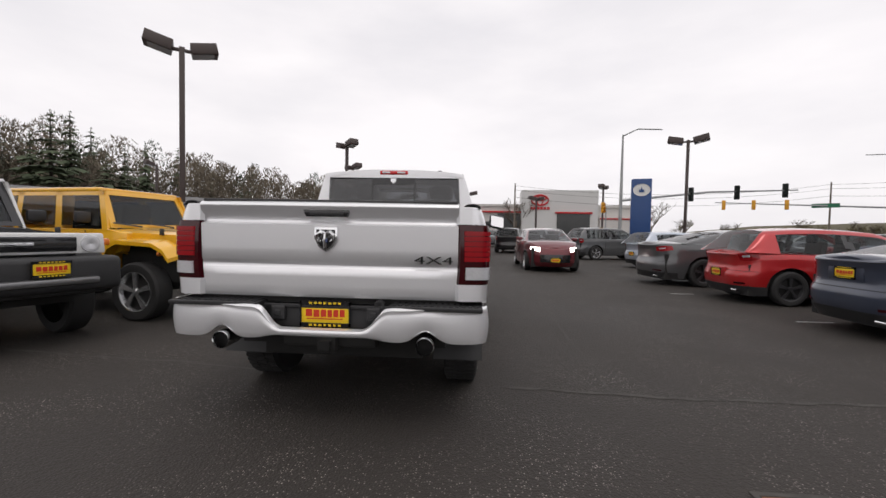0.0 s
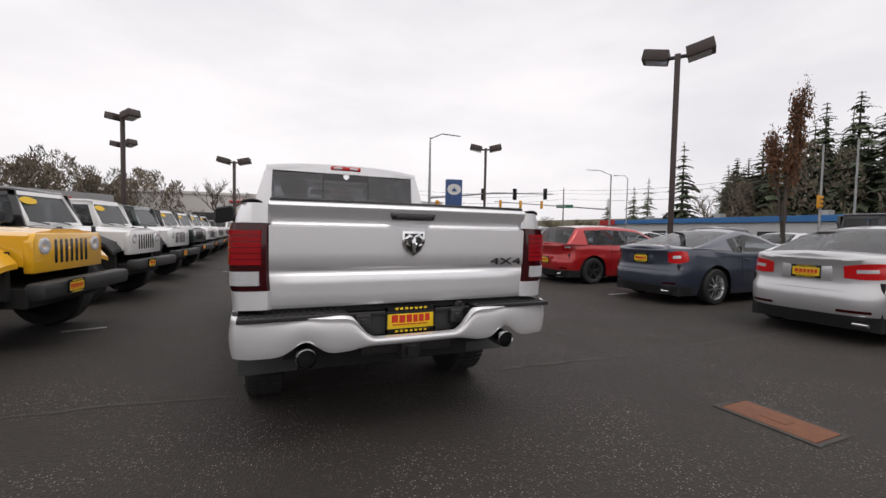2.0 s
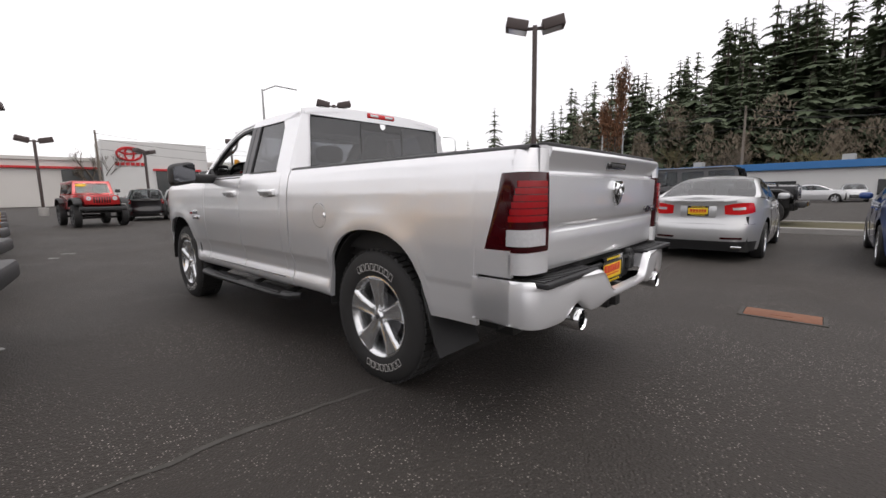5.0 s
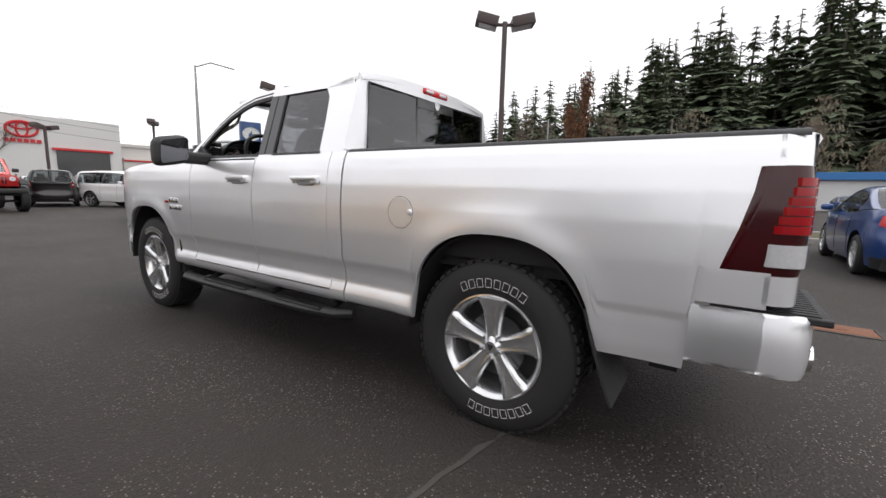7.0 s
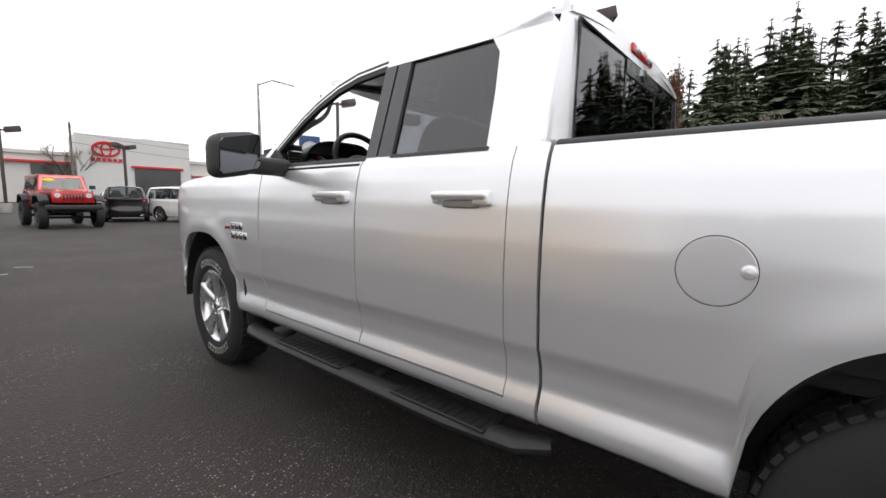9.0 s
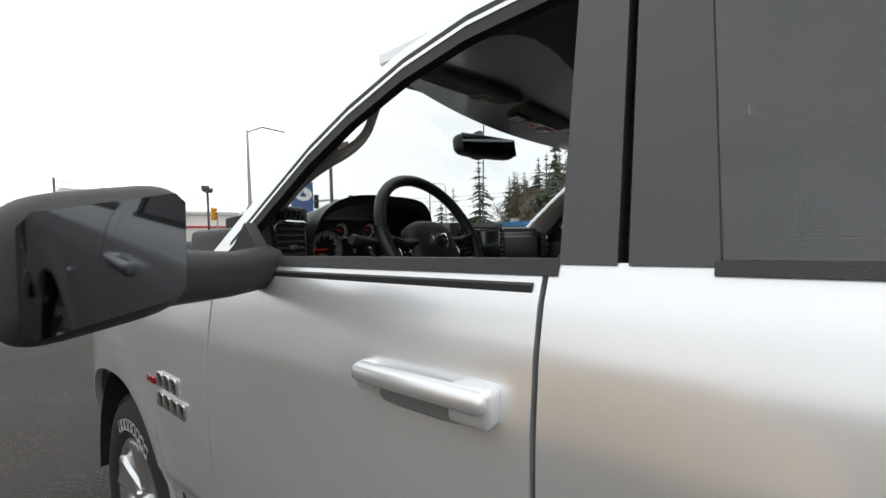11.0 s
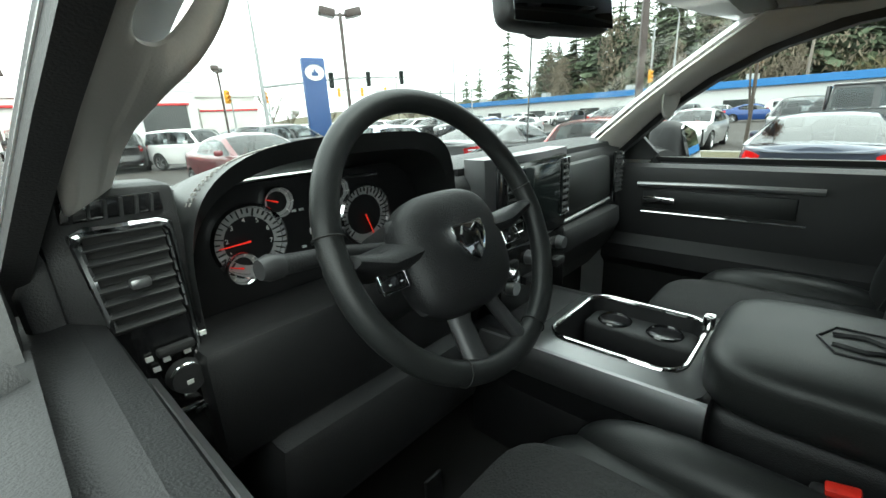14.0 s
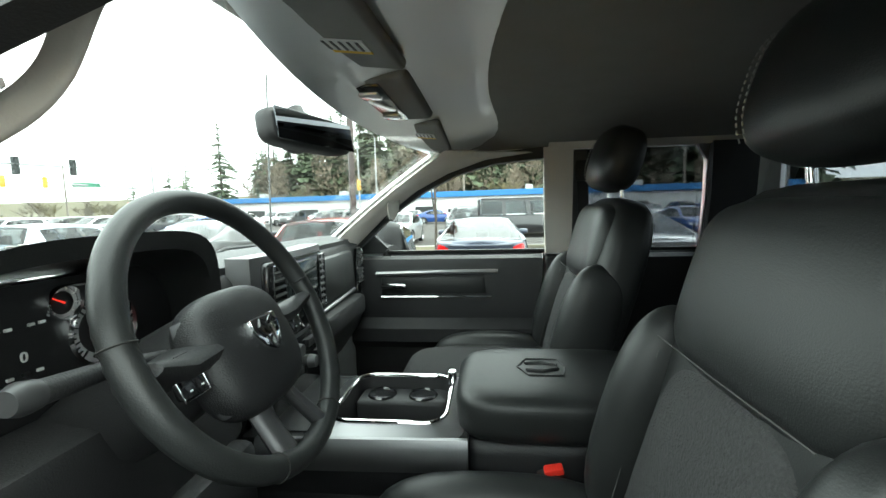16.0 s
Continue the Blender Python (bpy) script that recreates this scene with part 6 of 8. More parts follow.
def car(name, label, body, spec, m, lit=False, plate_rear=True, plate_front=False, alloy=None, group="", spokes=5, glass_mat=None, mirrors=True):
    """A road car that faces +y, its middle over the origin. spec: length, width, height and the heights and breaks of its outline."""
    L, W, H = spec["L"], spec["W"], spec["H"]
    hood, deck, belt, sill, r = spec["hood"], spec["deck"], spec["belt"], spec.get("sill", 0.20), spec.get("r", 0.325)
    g = spec["glass"]  # y of rear base, rear top, front top, front base
    fine = mirrors
    ob = thing(name, label, spec.get("cat", "car"), group)
    half = L / 2
    fa, ra = half - spec.get("fo", 0.92), -half + spec.get("ro", 1.0)
    tops = [(-half, deck - 0.03), (-half + 0.10, deck), (g[0], max(deck, belt) + 0.005), ((g[0] + g[3]) / 2, belt), (g[3], belt + 0.005), (half - 0.50, hood), (half - 0.16, hood - 0.09), (half, hood - 0.20)]
    wide = [(sill, 0.945), (sill + 0.12, 0.975), (0.48, 0.990), (0.66, 1.0), (0.74, 0.985), (belt - 0.10, 0.975), (belt, 0.945), (belt + 0.1, 0.92)]
    back = [(sill, 0.12), (0.34, 0.03), (0.46, 0.0), (0.60, 0.005), (0.66, 0.055), (0.74, 0.065), (deck - 0.14, 0.055), (deck - 0.03, 0.015), (deck + 0.06, 0.03)]
    front = [(sill, 0.10), (0.36, 0.0), (0.58, 0.01), (hood - 0.28, 0.04), (hood - 0.12, 0.12), (hood, 0.22)]
    # the plan of one side, from the middle of the tail to the middle of the nose
    dense = []
    for k in range(601):
        t = math.pi * (k / 600 - 0.5)
        p = 4.6 if t < 0 else 3.6
        dense.append((abs(math.cos(t)) ** (2 / p) * W / 2, math.copysign(abs(math.sin(t)) ** (2 / p), t) * half))
    run = [0.0]
    for a, b in zip(dense, dense[1:]):
        run.append(run[-1] + math.hypot(b[0] - a[0], b[1] - a[1]))
    table_x = [(q / run[-1], d[0]) for q, d in zip(run, dense)]
    table_y = [(q / run[-1], d[1]) for q, d in zip(run, dense)]
    ns = 132 if fine else 64
    step = []
    j = 0
    for k in range(ns + 1):
        want = run[-1] * k / ns
        while j < 599 and run[j + 1] < want:
            j += 1
        f = (want - run[j]) / max(1e-9, run[j + 1] - run[j])
        step.append((dense[j][0] + (dense[j + 1][0] - dense[j][0]) * f, dense[j][1] + (dense[j + 1][1] - dense[j][1]) * f))

    def plan(u):
        k = min(max(u, 0) * ns, ns - 1e-6)
        i = int(k)
        return step[i][0] + (step[i + 1][0] - step[i][0]) * (k - i), step[i][1] + (step[i + 1][1] - step[i][1]) * (k - i)

    def flank(u, z, off=0.0):
        """A point of the outer skin."""
        x, y = plan(u)
        e = min(1, max(0, (abs(y) / half - 0.72) / 0.28))
        e = e * e * (3 - 2 * e)
        xx = x * curve_table(wide, z)
        yy = y + (curve_table(back, z) * e if y < 0 else -curve_table(front, z) * e)
        a, b = plan(u - 0.012), plan(u + 0.012)
        n = Vector((b[1] - a[1], a[0] - b[0], 0))
        n = n.normalized() if n.length > 1e-6 else Vector((0, math.copysign(1, y), 0))
        return Vector((xx, yy, z)) + n * off

    def u_at(test):
        return next(k / ns for k in range(ns + 1) if test(*step[k]))

    def low(y):
        z = sill
        for c in (fa, ra):
            d = abs(y - c) / (r + 0.065)
            if d < 1:
                z = max(z, r + (r + 0.07) * math.sqrt(1 - d * d))
        return z

    bm = B()
    nv, nc = (12, 8) if fine else (7, 4)
    for sg in (-1, 1):
        cols = []
        for i in range(ns + 1):
            u = i / ns
            y = plan(u)[1]
            zt, zl = curve_table(tops, y), low(y)
            col = []
            for k in range(nv + 1):
                z = zl + (zt - 0.035 - zl) * k / nv
                col.append(bm.verts.new((sg * flank(u, z).x, flank(u, z).y, z)))
            edge = flank(u, zt - 0.035, -0.012)
            col.append(bm.verts.new((sg * max(0, edge.x), edge.y, zt - 0.012)))
            edge = flank(u, zt - 0.035, -0.045)
            xe = max(0.0, edge.x)
            for k in range(nc + 1):
                c = 1 - k / nc
                col.append(bm.verts.new((sg * xe * c, edge.y, zt + 0.045 * (1 - c * c))))
            cols.append(col)
        for i in range(ns):
            y = cols[i][nv].co.y
            for k in range(len(cols[0]) - 1):
                if k > nv + 2 and g[0] + 0.10 < y < g[3] - 0.12:
                    continue
                bm.faces.new((cols[i][k], cols[i + 1][k], cols[i + 1][k + 1], cols[i][k + 1]))
    bmesh.ops.remove_doubles(bm, verts=bm.verts, dist=0.0008)
    bmesh.ops.dissolve_degenerate(bm, dist=0.0005, edges=bm.edges)
    part("body", bm, PAINTS[body], ob, angle=40)
    bm = B()
    box(bm, -W / 2 + 0.20, W / 2 - 0.20, -half + 0.20, half - 0.25, sill - 0.03, belt - 0.22)
    part("underbody", bm, MATTE_BLACK, ob, smooth=False)
    # greenhouse: one shell, split into glass, pillars and roof
    ny = 40 if fine else 20
    zr_tab = [(g[0], curve_table(tops, g[0])), (g[0] + (g[1] - g[0]) * 0.5, curve_table(tops, g[0]) * 0.46 + (H - 0.05) * 0.54), (g[1], H - 0.045), ((g[1] + g[2]) / 2, H), (g[2], H - 0.045), (g[2] + (g[3] - g[2]) * 0.5, belt * 0.44 + (H - 0.045) * 0.56), (g[3], belt + 0.01)]
    wb, wt = W / 2 * 0.93, W / 2 - 0.29
    sec = []
    ys = [g[0] + (g[3] - g[0]) * i / ny for i in range(ny + 1)]
    for y in ys:
        zb, zr = curve_table(tops, y) - 0.004, curve_table(zr_tab, y)
        k = min(1.0, max(0.0, (zr - zb) / (H - belt)))
        end = 0.05 * ((y - (g[0] + g[3]) / 2) / ((g[3] - g[0]) / 2)) ** 4
        w0 = wb - end
        w1 = w0 - (w0 - wt) * k
        q = min(1.0, k * 3)
        zs = zr - 0.085 * q
        sec.append([(w0, zb), (w0 - (w0 - w1) * 0.26, zb + (zs - zb) / 3), (w0 - (w0 - w1) * 0.56, zb + (zs - zb) * 2 / 3), (w1 + 0.03 * q, zs), (w1 - 0.01, zr - 0.03 * q), (w1 - 0.07, zr - 0.008), ((w1 - 0.07) * 0.5, zr + 0.022), (0.0, zr + 0.03)])
    groups = {}
    sg0, sg1 = spec.get("side", (g[1] - 0.15, g[3] - 0.30))
    bp = g[0] + (g[3] - g[0]) * spec.get("bpil", 0.5)
    for i in range(ny):
        ym = (ys[i] + ys[i + 1]) / 2
        for j in range(7):
            if j < 3:
                if abs(ym - bp + 0.03 * (j - 1)) < (g[3] - g[0]) / ny * 0.6:
                    key = "door_pillar"
                elif sg0 < ym < sg1 + 0.06:
                    key = "side_glass"
                else:
                    key = "pillar"
            elif j < 5:
                key = "pillar"
            else:
                key = "rear_glass" if ym < g[1] - 0.02 else "windshield" if ym > g[2] + 0.02 else "roof"
            groups.setdefault(key, []).append((i, j))
    mats = {"door_pillar": GLOSS_BLACK, "side_glass": glass_mat or MID_GLASS, "rear_glass": glass_mat or MID_GLASS, "windshield": glass_mat or MID_GLASS, "roof": PAINTS[body], "pillar": PAINTS[body]}
    for key, cells in groups.items():
        for side in ((-1, 1),) if key in ("roof", "rear_glass", "windshield") else ((-1,), (1,)):
            bm = B()
            made = {}
            for sg in side:
                for i, j in cells:
                    q = []
                    for a, b in ((i, j), (i + 1, j), (i + 1, j + 1), (i, j + 1)):
                        x, z = sec[a][b]
                        kk = (0 if b == 7 else sg, a, b)
                        if kk not in made:
                            made[kk] = bm.verts.new((sg * x, ys[a], z))
                        q.append(made[kk])
                    bm.faces.new(q)
            part(key, bm, mats[key], ob, angle=50)
    for s in (-1, 1):
        if mirrors:
            bm = B()
            pillow(bm, -0.10, 0.10, -0.055, 0.06, -0.065, 0.065, 3.0, 5, m=pose(s * (W / 2 + 0.05), g[3] - 0.48, belt + 0.07))
            part("door_mirror", bm, PAINTS[body], ob)
            for yd in spec.get("doors", (0.05,)):
                bm = B()
                ud = u_at(lambda x, y: y >= yd)
                def at(z, off=0.0015):
                    p = flank(ud, z, off)
                    return (s * p.x, p.y, p.z)
                tube(bm, [at(sill + 0.10 + (belt - 0.05 - sill - 0.10) * k / 6) for k in range(7)], 0.004, 4)
                part("door_gap", bm, MATTE_BLACK, ob)
                bm = B()
                uh = u_at(lambda x, y: y >= yd + 0.14)
                p = flank(uh, belt - 0.13, 0.008)
                boxm(bm, 0.03, 0.18, 0.028, pose(s * p.x, p.y, p.z), 0.01)
                part("door_handle", bm, PAINTS[body], ob)
    bm = B()
    box(bm, -W / 2 + 0.22, W / 2 - 0.22, g[0] + 0.25, g[3] - 0.35, belt - 0.24, belt - 0.20)
    for yy in (g[1] + 0.30, g[2] - 0.25):
        for s in (-1, 1):
            boxm(bm, 0.46, 0.14, 0.62, pose(s * 0.36, yy, belt - 0.06, -8), 0.05, 2)
            boxm(bm, 0.24, 0.10, 0.18, pose(s * 0.36, yy - 0.06, belt + 0.30, -8), 0.04, 2)
    part("seats", bm, MATTE_BLACK, ob)
    # lamps, plates, lower trims
    zt = spec.get("tailz", deck - 0.20)
    th, tw = spec.get("tailh", 0.16), spec.get("tailw", 1.0)
    ua, ub = u_at(lambda x, y: x >= W / 2 - 0.46 * tw), u_at(lambda x, y: y >= -half + 0.30)
    uc, ud_ = u_at(lambda x, y: y >= half - 0.46), u_at(lambda x, y: y > 0 and x <= W / 2 - 0.42)
    for s in (-1, 1):
        def skin(u, z, off, s=s):
            p = flank(u, z, off)
            return (s * p.x, p.y, p.z)
        def tl(u, v):
            taper = 0.45 + 0.55 * math.sin(math.pi * min(1, 0.18 + 0.62 * u))
            return skin(ua + (ub - ua) * u, zt + 0.035 * u + (v - 0.5) * th * taper, 0.008)
        bm = B()
        sheet(bm, 14, 5, tl, (0, 0.03, 0))
        lamp = part("tail_lamp", bm, RED_LENS if not spec.get("tailbright") else BRIGHT_RED, ob)
        if fine:
            bm = B()
            def tc(u, v):
                return skin(ua + (ub - ua) * (0.22 + 0.38 * u), zt + 0.014 + 0.01 * u + (v - 0.5) * th * 0.22, 0.011)
            sheet(bm, 6, 2, tc, (0, 0.01, 0))
            part("clear_band", bm, CLEAR_LENS, lamp)
            bm = B()
            def rfl(u, v):
                return skin(ua * 0.9 + (ub - ua) * 0.6 * u, sill + 0.185 + 0.035 * v, 0.012)
            sheet(bm, 6, 2, rfl, (0, 0.01, 0))
            part("reflector", bm, DEEP_RED_LENS, ob)
        def hl(u, v):
            return skin(uc + (ud_ - uc) * u, hood - 0.235 + 0.05 * (1 - u) + (v - 0.5) * 0.15 * (0.55 + 0.45 * u), 0.008)
        bm = B()
        sheet(bm, 10, 4, hl, (0, -0.03, 0))
        part("headlamp", bm, HEAD_ON if lit else CLEAR_LENS, ob)
        for c in (fa, ra):
            small_wheel(ob, s * (W / 2 - 0.125), c, r, s, alloy or POLISHED, spokes)
            bm = B()
            def liner_(u, v, c=c, s=s):
                a = math.pi * u
                return (s * (W / 2 - 0.05 - 0.26 * v), c + (r + 0.06) * math.cos(a), r + (r + 0.065) * math.sin(a))
            sheet(bm, 14, 2, liner_)
            part("wheel_well", bm, MATTE_BLACK, ob)
    def both(u0, u1, z0, z1, off, rear=True):
        def f(u, v):
            t = u * 2 - 1
            p = flank(u0 + (u1 - u0) * abs(t), z0 + (z1 - z0) * v, off)
            return (math.copysign(p.x, t), p.y, p.z)
        return f
    bm = B()
    sheet(bm, 36, 3, both(0, u_at(lambda x, y: y >= -half + 0.42), sill - 0.02, sill + 0.15, 0.006), (0, 0.02, 0))
    part("rear_valance", bm, BLACK_PLASTIC, ob)
    bm = B()
    sheet(bm, 20, 4, both(1, u_at(lambda x, y: y > 0 and x <= 0.52), sill + 0.14, sill + 0.40, 0.008), (0, -0.02, 0))
    part("grille", bm, GLOSS_BLACK, ob)
    if fine:
        bm = B()
        for z in (0.635, deck - 0.055):
            tube(bm, [both(0, ua if z > 0.7 else ub, z, z, 0.002)(k / 24, 0) for k in range(25)], 0.004, 4)
        part("trunk_gap", bm, MATTE_BLACK, ob)
        bm = B()
        tube(bm, [(s_, -half + 0.03, sill + 0.06) for s_ in (W * 0.28, W * 0.36)], 0.032, 10, flat=0.7)
        part("exhaust_tip", bm, CHROME, ob)
    if plate_rear:
        zp = zt - spec.get("plate", 0.0)
        bm = B()
        p = flank(0, zp, 0)
        box(bm, -0.27, 0.27, p.y - 0.006, p.y + 0.03, zp - 0.10, zp + 0.11, 0.01)
        part("plate_panel", bm, PAINTS[body], ob)
        dealer_plate(ob, pose(0, p.y - 0.008, zp))
    if plate_front:
        dealer_plate(ob, pose(0, flank(1, 0.42).y + 0.012, 0.42, 0, 0, 180))
    ob.matrix_world = m
    return ob


SEDAN = dict(L=4.56, W=1.80, H=1.45, hood=0.93, deck=1.07, belt=0.98, glass=(-1.72, -0.62, 0.30, 1.30), side=(-0.95, 0.95), doors=(0.1, -0.85), tailz=0.87, tailh=0.19, tailw=1.2, tailbright=1, plate=0.02, bpil=0.50)
COUPE = dict(L=4.60, W=1.80, H=1.39, hood=0.90, deck=1.04, belt=0.97, glass=(-1.82, -0.55, 0.15, 1.20), side=(-0.85, 0.85), doors=(-0.60,), tailz=0.86, tailh=0.22, tailw=0.8, tailbright=1, plate=0.03, bpil=0.42, r=0.335)
HATCH = dict(L=4.26, W=1.80, H=1.46, hood=0.95, deck=1.00, belt=0.98, glass=(-2.05, -1.62, 0.30, 1.30), side=(-1.45, 0.95), doors=(0.15, -0.75), tailz=0.90, tailh=0.16, tailw=0.75, plate=0.32, bpil=0.55, r=0.33, ro=0.85)
MUSCLE = dict(L=5.0, W=1.92, H=1.45, hood=1.0, deck=1.10, belt=1.04, glass=(-1.95, -0.75, 0.05, 1.00), side=(-0.65, 0.65), doors=(-0.55,), tailz=0.95, tailh=0.13, plate=0.2, bpil=0.45, r=0.36, ro=1.1)
SUV = dict(L=4.6, W=1.86, H=1.68, hood=1.05, deck=1.12, belt=1.10, glass=(-2.22, -1.85, 0.30, 1.30), side=(-1.75, 0.95), doors=(0.2, -0.8), tailz=1.0, tailh=0.26, tailw=0.6, plate=0.15, r=0.36, cat="suv", sill=0.26)
BOXY = dict(L=4.24, W=1.80, H=1.70, hood=1.08, deck=1.10, belt=1.10, glass=(-2.06, -1.88, 0.50, 1.10), side=(-1.80, 0.85), doors=(0.3, -0.6), tailz=1.0, tailh=0.22, tailw=0.5, r=0.35, cat="suv", sill=0.28)
EAST = -90  # faces +x
ROWX = 8.45
car("parked_coupe", "slate blue coupe with clear red tail lamps, parked", "navy", COUPE, pose(ROWX - 0.30, 3.55, 0, 0, 0, EAST), spokes=10)
car("parked_sedan", "pale silver sedan with wide red tail lamps, parked", "pale", SEDAN, pose(ROWX - 0.58, 0.76, 0, 0, 0, EAST), spokes=10)
car("parked_hatchback", "bright red hatchback with a yellow roof tag, parked", "red", HATCH, pose(ROWX - 0.35, 6.60, 0, 0, 0, EAST), alloy=DARK_ALLOY)
car("parked_muscle_car", "matt grey muscle coupe with dark wheels, parked", "grey", MUSCLE, pose(ROWX - 0.35, 9.55, 0, 0, 0, EAST + 4), alloy=DARK_ALLOY, plate_rear=False)
car("parked_sedan", "deep blue sedan with an exhaust finisher, parked", "blue", SEDAN, pose(ROWX - 0.50, -2.35, 0, 0, 0, EAST), spokes=10)
car("parked_sedan", "dark grey sedan parked beside a blue one", "black", SEDAN, pose(ROWX - 0.3, -5.3, 0, 0, 0, EAST))
car("parked_hatchback", "pale blue hatchback parked beside a planted island", "ice", dict(HATCH, L=4.1), pose(9.3, 15.2, 0, 0, 0, EAST + 12))
car("maroon_sedan", "maroon sedan facing the lane with lit headlamps", "maroon", dict(SEDAN, L=5.0, W=1.9, H=1.48, hood=1.0, belt=1.04), pose(3.70, 14.2, 0, 0, 0, 180), lit=True, plate_rear=False, plate_front=True)
car("parked_suv", "grey crossover parked beyond the lane", "grey", SUV, pose(8.4, 21.0, 0, 0, 0, EAST + 15), plate_rear=False)
car("parked_suv", "black compact crossover seen from behind", "black", SUV, pose(3.75, 27.6, 0, 0, 0, -14), plate_rear=False)
car("parked_suv", "white compact crossover with a boxy cabin", "white", BOXY, pose(5.75, 24.6, 0, 0, 0, 206), plate_rear=False, spokes=6)
car("parked_suv", "white crossover parked near the lane", "white", SUV, pose(-3.4, 29.5, 0, 0, 0, 170), plate_rear=False)
car("parked_hatchback", "red hatchback parked behind other cars", "red", HATCH, pose(-5.6, 31.0, 0, 0, 0, 160), plate_rear=False)


# ---- boxy off-road vehicles ----
def jeep(name, label, body, m, flares="black", hardtop=None, lifted=0.0, group="boxy off-roaders in a row", front_plate=True, wheels=None, tag=False):
    ob = thing(name, label, "off-roader", group)
    Wb, z0 = 0.76, 0.58 + lifted
    P_ = PAINTS[body]
    bm = B()
    prism(bm, [(-2.05, z0), (0.62, z0), (0.62, z0 + 0.28), (0.95, z0 + 0.33), (1.00, z0 + 0.60), (0.62, z0 + 0.64), (-2.05, z0 + 0.64)], -Wb, Wb, "x", 0.03)
    part("tub", bm, P_, ob)
    bm = B()
    def hd(u, v):
        t = u * 2 - 1
        y = 0.62 + 1.28 * v
        w = 0.72 - 0.13 * v
        return (w * t, y, z0 + 0.64 + 0.015 - 0.035 * v - 0.05 * abs(t) ** 6 + (0.02 if abs(t) < 0.5 else 0))
    sheet(bm, 16, 8, hd, (0, 0, -0.30))
    part("hood", bm, P_, ob, angle=30)
    bm = B()
    prism(bm, [(-0.60, z0 + 0.20), (0.60, z0 + 0.20), (0.60, z0 + 0.52), (0.55, z0 + 0.60), (-0.55, z0 + 0.60), (-0.60, z0 + 0.52)], 1.86, 1.95, "y", 0.02)
    part("grille_panel", bm, P_, ob)
    for k in range(7):
        bm = B()
        x = (k - 3) * 0.088
        box(bm, x - 0.026, x + 0.026, 1.925, 1.957, z0 + 0.28, z0 + 0.54, 0.015)
        part("grille_slot", bm, GLOSS_BLACK, ob)
    FL = P_ if flares == "body" else BLACK_PLASTIC
    for s in (-1, 1):
        bm = B()
        lathe(bm, [(0.0, 0.001), (0.02, 0.06), (0.012, 0.085), (-0.03, 0.09)], 24, (s * 0.44, 1.945, z0 + 0.47), "y")
        part("headlamp", bm, CLEAR_LENS, ob)
        bm = B()
        lathe(bm, [(0.0, 0.001), (0.012, 0.03), (-0.02, 0.035)], 12, (s * 0.86, 1.66, z0 + 0.33), "y")
        part("turn_lamp", bm, AMBER, ob)
        for yc in (1.30, -1.65):
            bm = B()
            def fl(u, v, s=s, yc=yc):
                pts = [(-0.62, 0.16), (-0.44, 0.42), (-0.30, 0.48), (0.28, 0.46), (0.46, 0.38), (0.56, 0.26)]
                k = u * (len(pts) - 1)
                i = min(int(k + 1e-6), len(pts) - 2)
                a, b = pts[i], pts[i + 1]
                t = k - i
                return (s * (0.66 + 0.27 * v), yc + a[0] + (b[0] - a[0]) * t, z0 + a[1] + (b[1] - a[1]) * t - 0.04 * v * v)
            sheet(bm, 15, 5, fl, (0, 0, 0.05))
            part("fender_flare", bm, FL, ob)
            bm = B()
            box(bm, s * 0.66 - 0.03, s * 0.66 + 0.03, yc - 0.48, yc + 0.48, z0 - 0.05, z0 + 0.42)
            part("inner_fender", bm, MATTE_BLACK, ob, smooth=False)
            small_wheel(ob, s * 0.80, yc, 0.395 + lifted * 0.5, s, wheels or POLISHED, 5, 0.26)
        # cabin side
        bm = B()
        def sd(u, v, s=s):
            return (s * (0.735 - 0.09 * v), -1.98 + (2.60 - 0.24 * v) * u + 0.06 * v, z0 + 0.64 + 0.56 * v)
        zs_ = ((0.02, 0.30), (0.35, 0.62), (0.67, 0.96))
        for a, b in zs_:
            bmg = B()
            def gs(u, v, a=a, b=b):
                p = Vector(sd(a + (b - a) * u, 0.08 + 0.78 * v))
                p.x += s * 0.004
                return p
            sheet(bmg, 3, 3, gs, (-s * 0.006, 0, 0))
            part("side_glass", bmg, MID_GLASS, ob)
        for a, b in ((0.0, 0.02), (0.30, 0.35), (0.62, 0.67), (0.96, 1.0)):
            def pl(u, v, a=a, b=b):
                return sd(a + (b - a) * u, v)
            sheet(bm, 2, 4, pl, (-s * 0.03, 0, 0))
        def tp(u, v):
            return sd(u, 0.86 + 0.14 * v)
        sheet(bm, 8, 2, tp, (-s * 0.03, 0, 0))
        part("cabin_frame", bm, PAINTS[hardtop] if hardtop else P_, ob)
        bm = B()
        boxm(bm, 0.20, 0.07, 0.15, pose(s * 0.92, 0.42, z0 + 0.80), 0.03)
        part("door_mirror", bm, BLACK_PLASTIC, ob)
        bm = B()
        tube(bm, [(s * 0.765, 0.25, z0 + 0.04), (s * 0.765, 0.25, z0 + 0.62)], 0.005, 4)
        part("door_gap", bm, MATTE_BLACK, ob)
        bm = B()
        box(bm, s * 0.66 - 0.02, s * 0.66 + 0.02, 1.45, 1.50, z0 + 0.57, z0 + 0.66, 0.008)
        part("hood_latch", bm, BLACK_PLASTIC, ob)
    bm = B()
    def wf(u, v):
        t = u * 2 - 1
        return ((0.70 - 0.08 * v) * t, 0.64 - 0.26 * v, z0 + 0.66 + 0.54 * v)
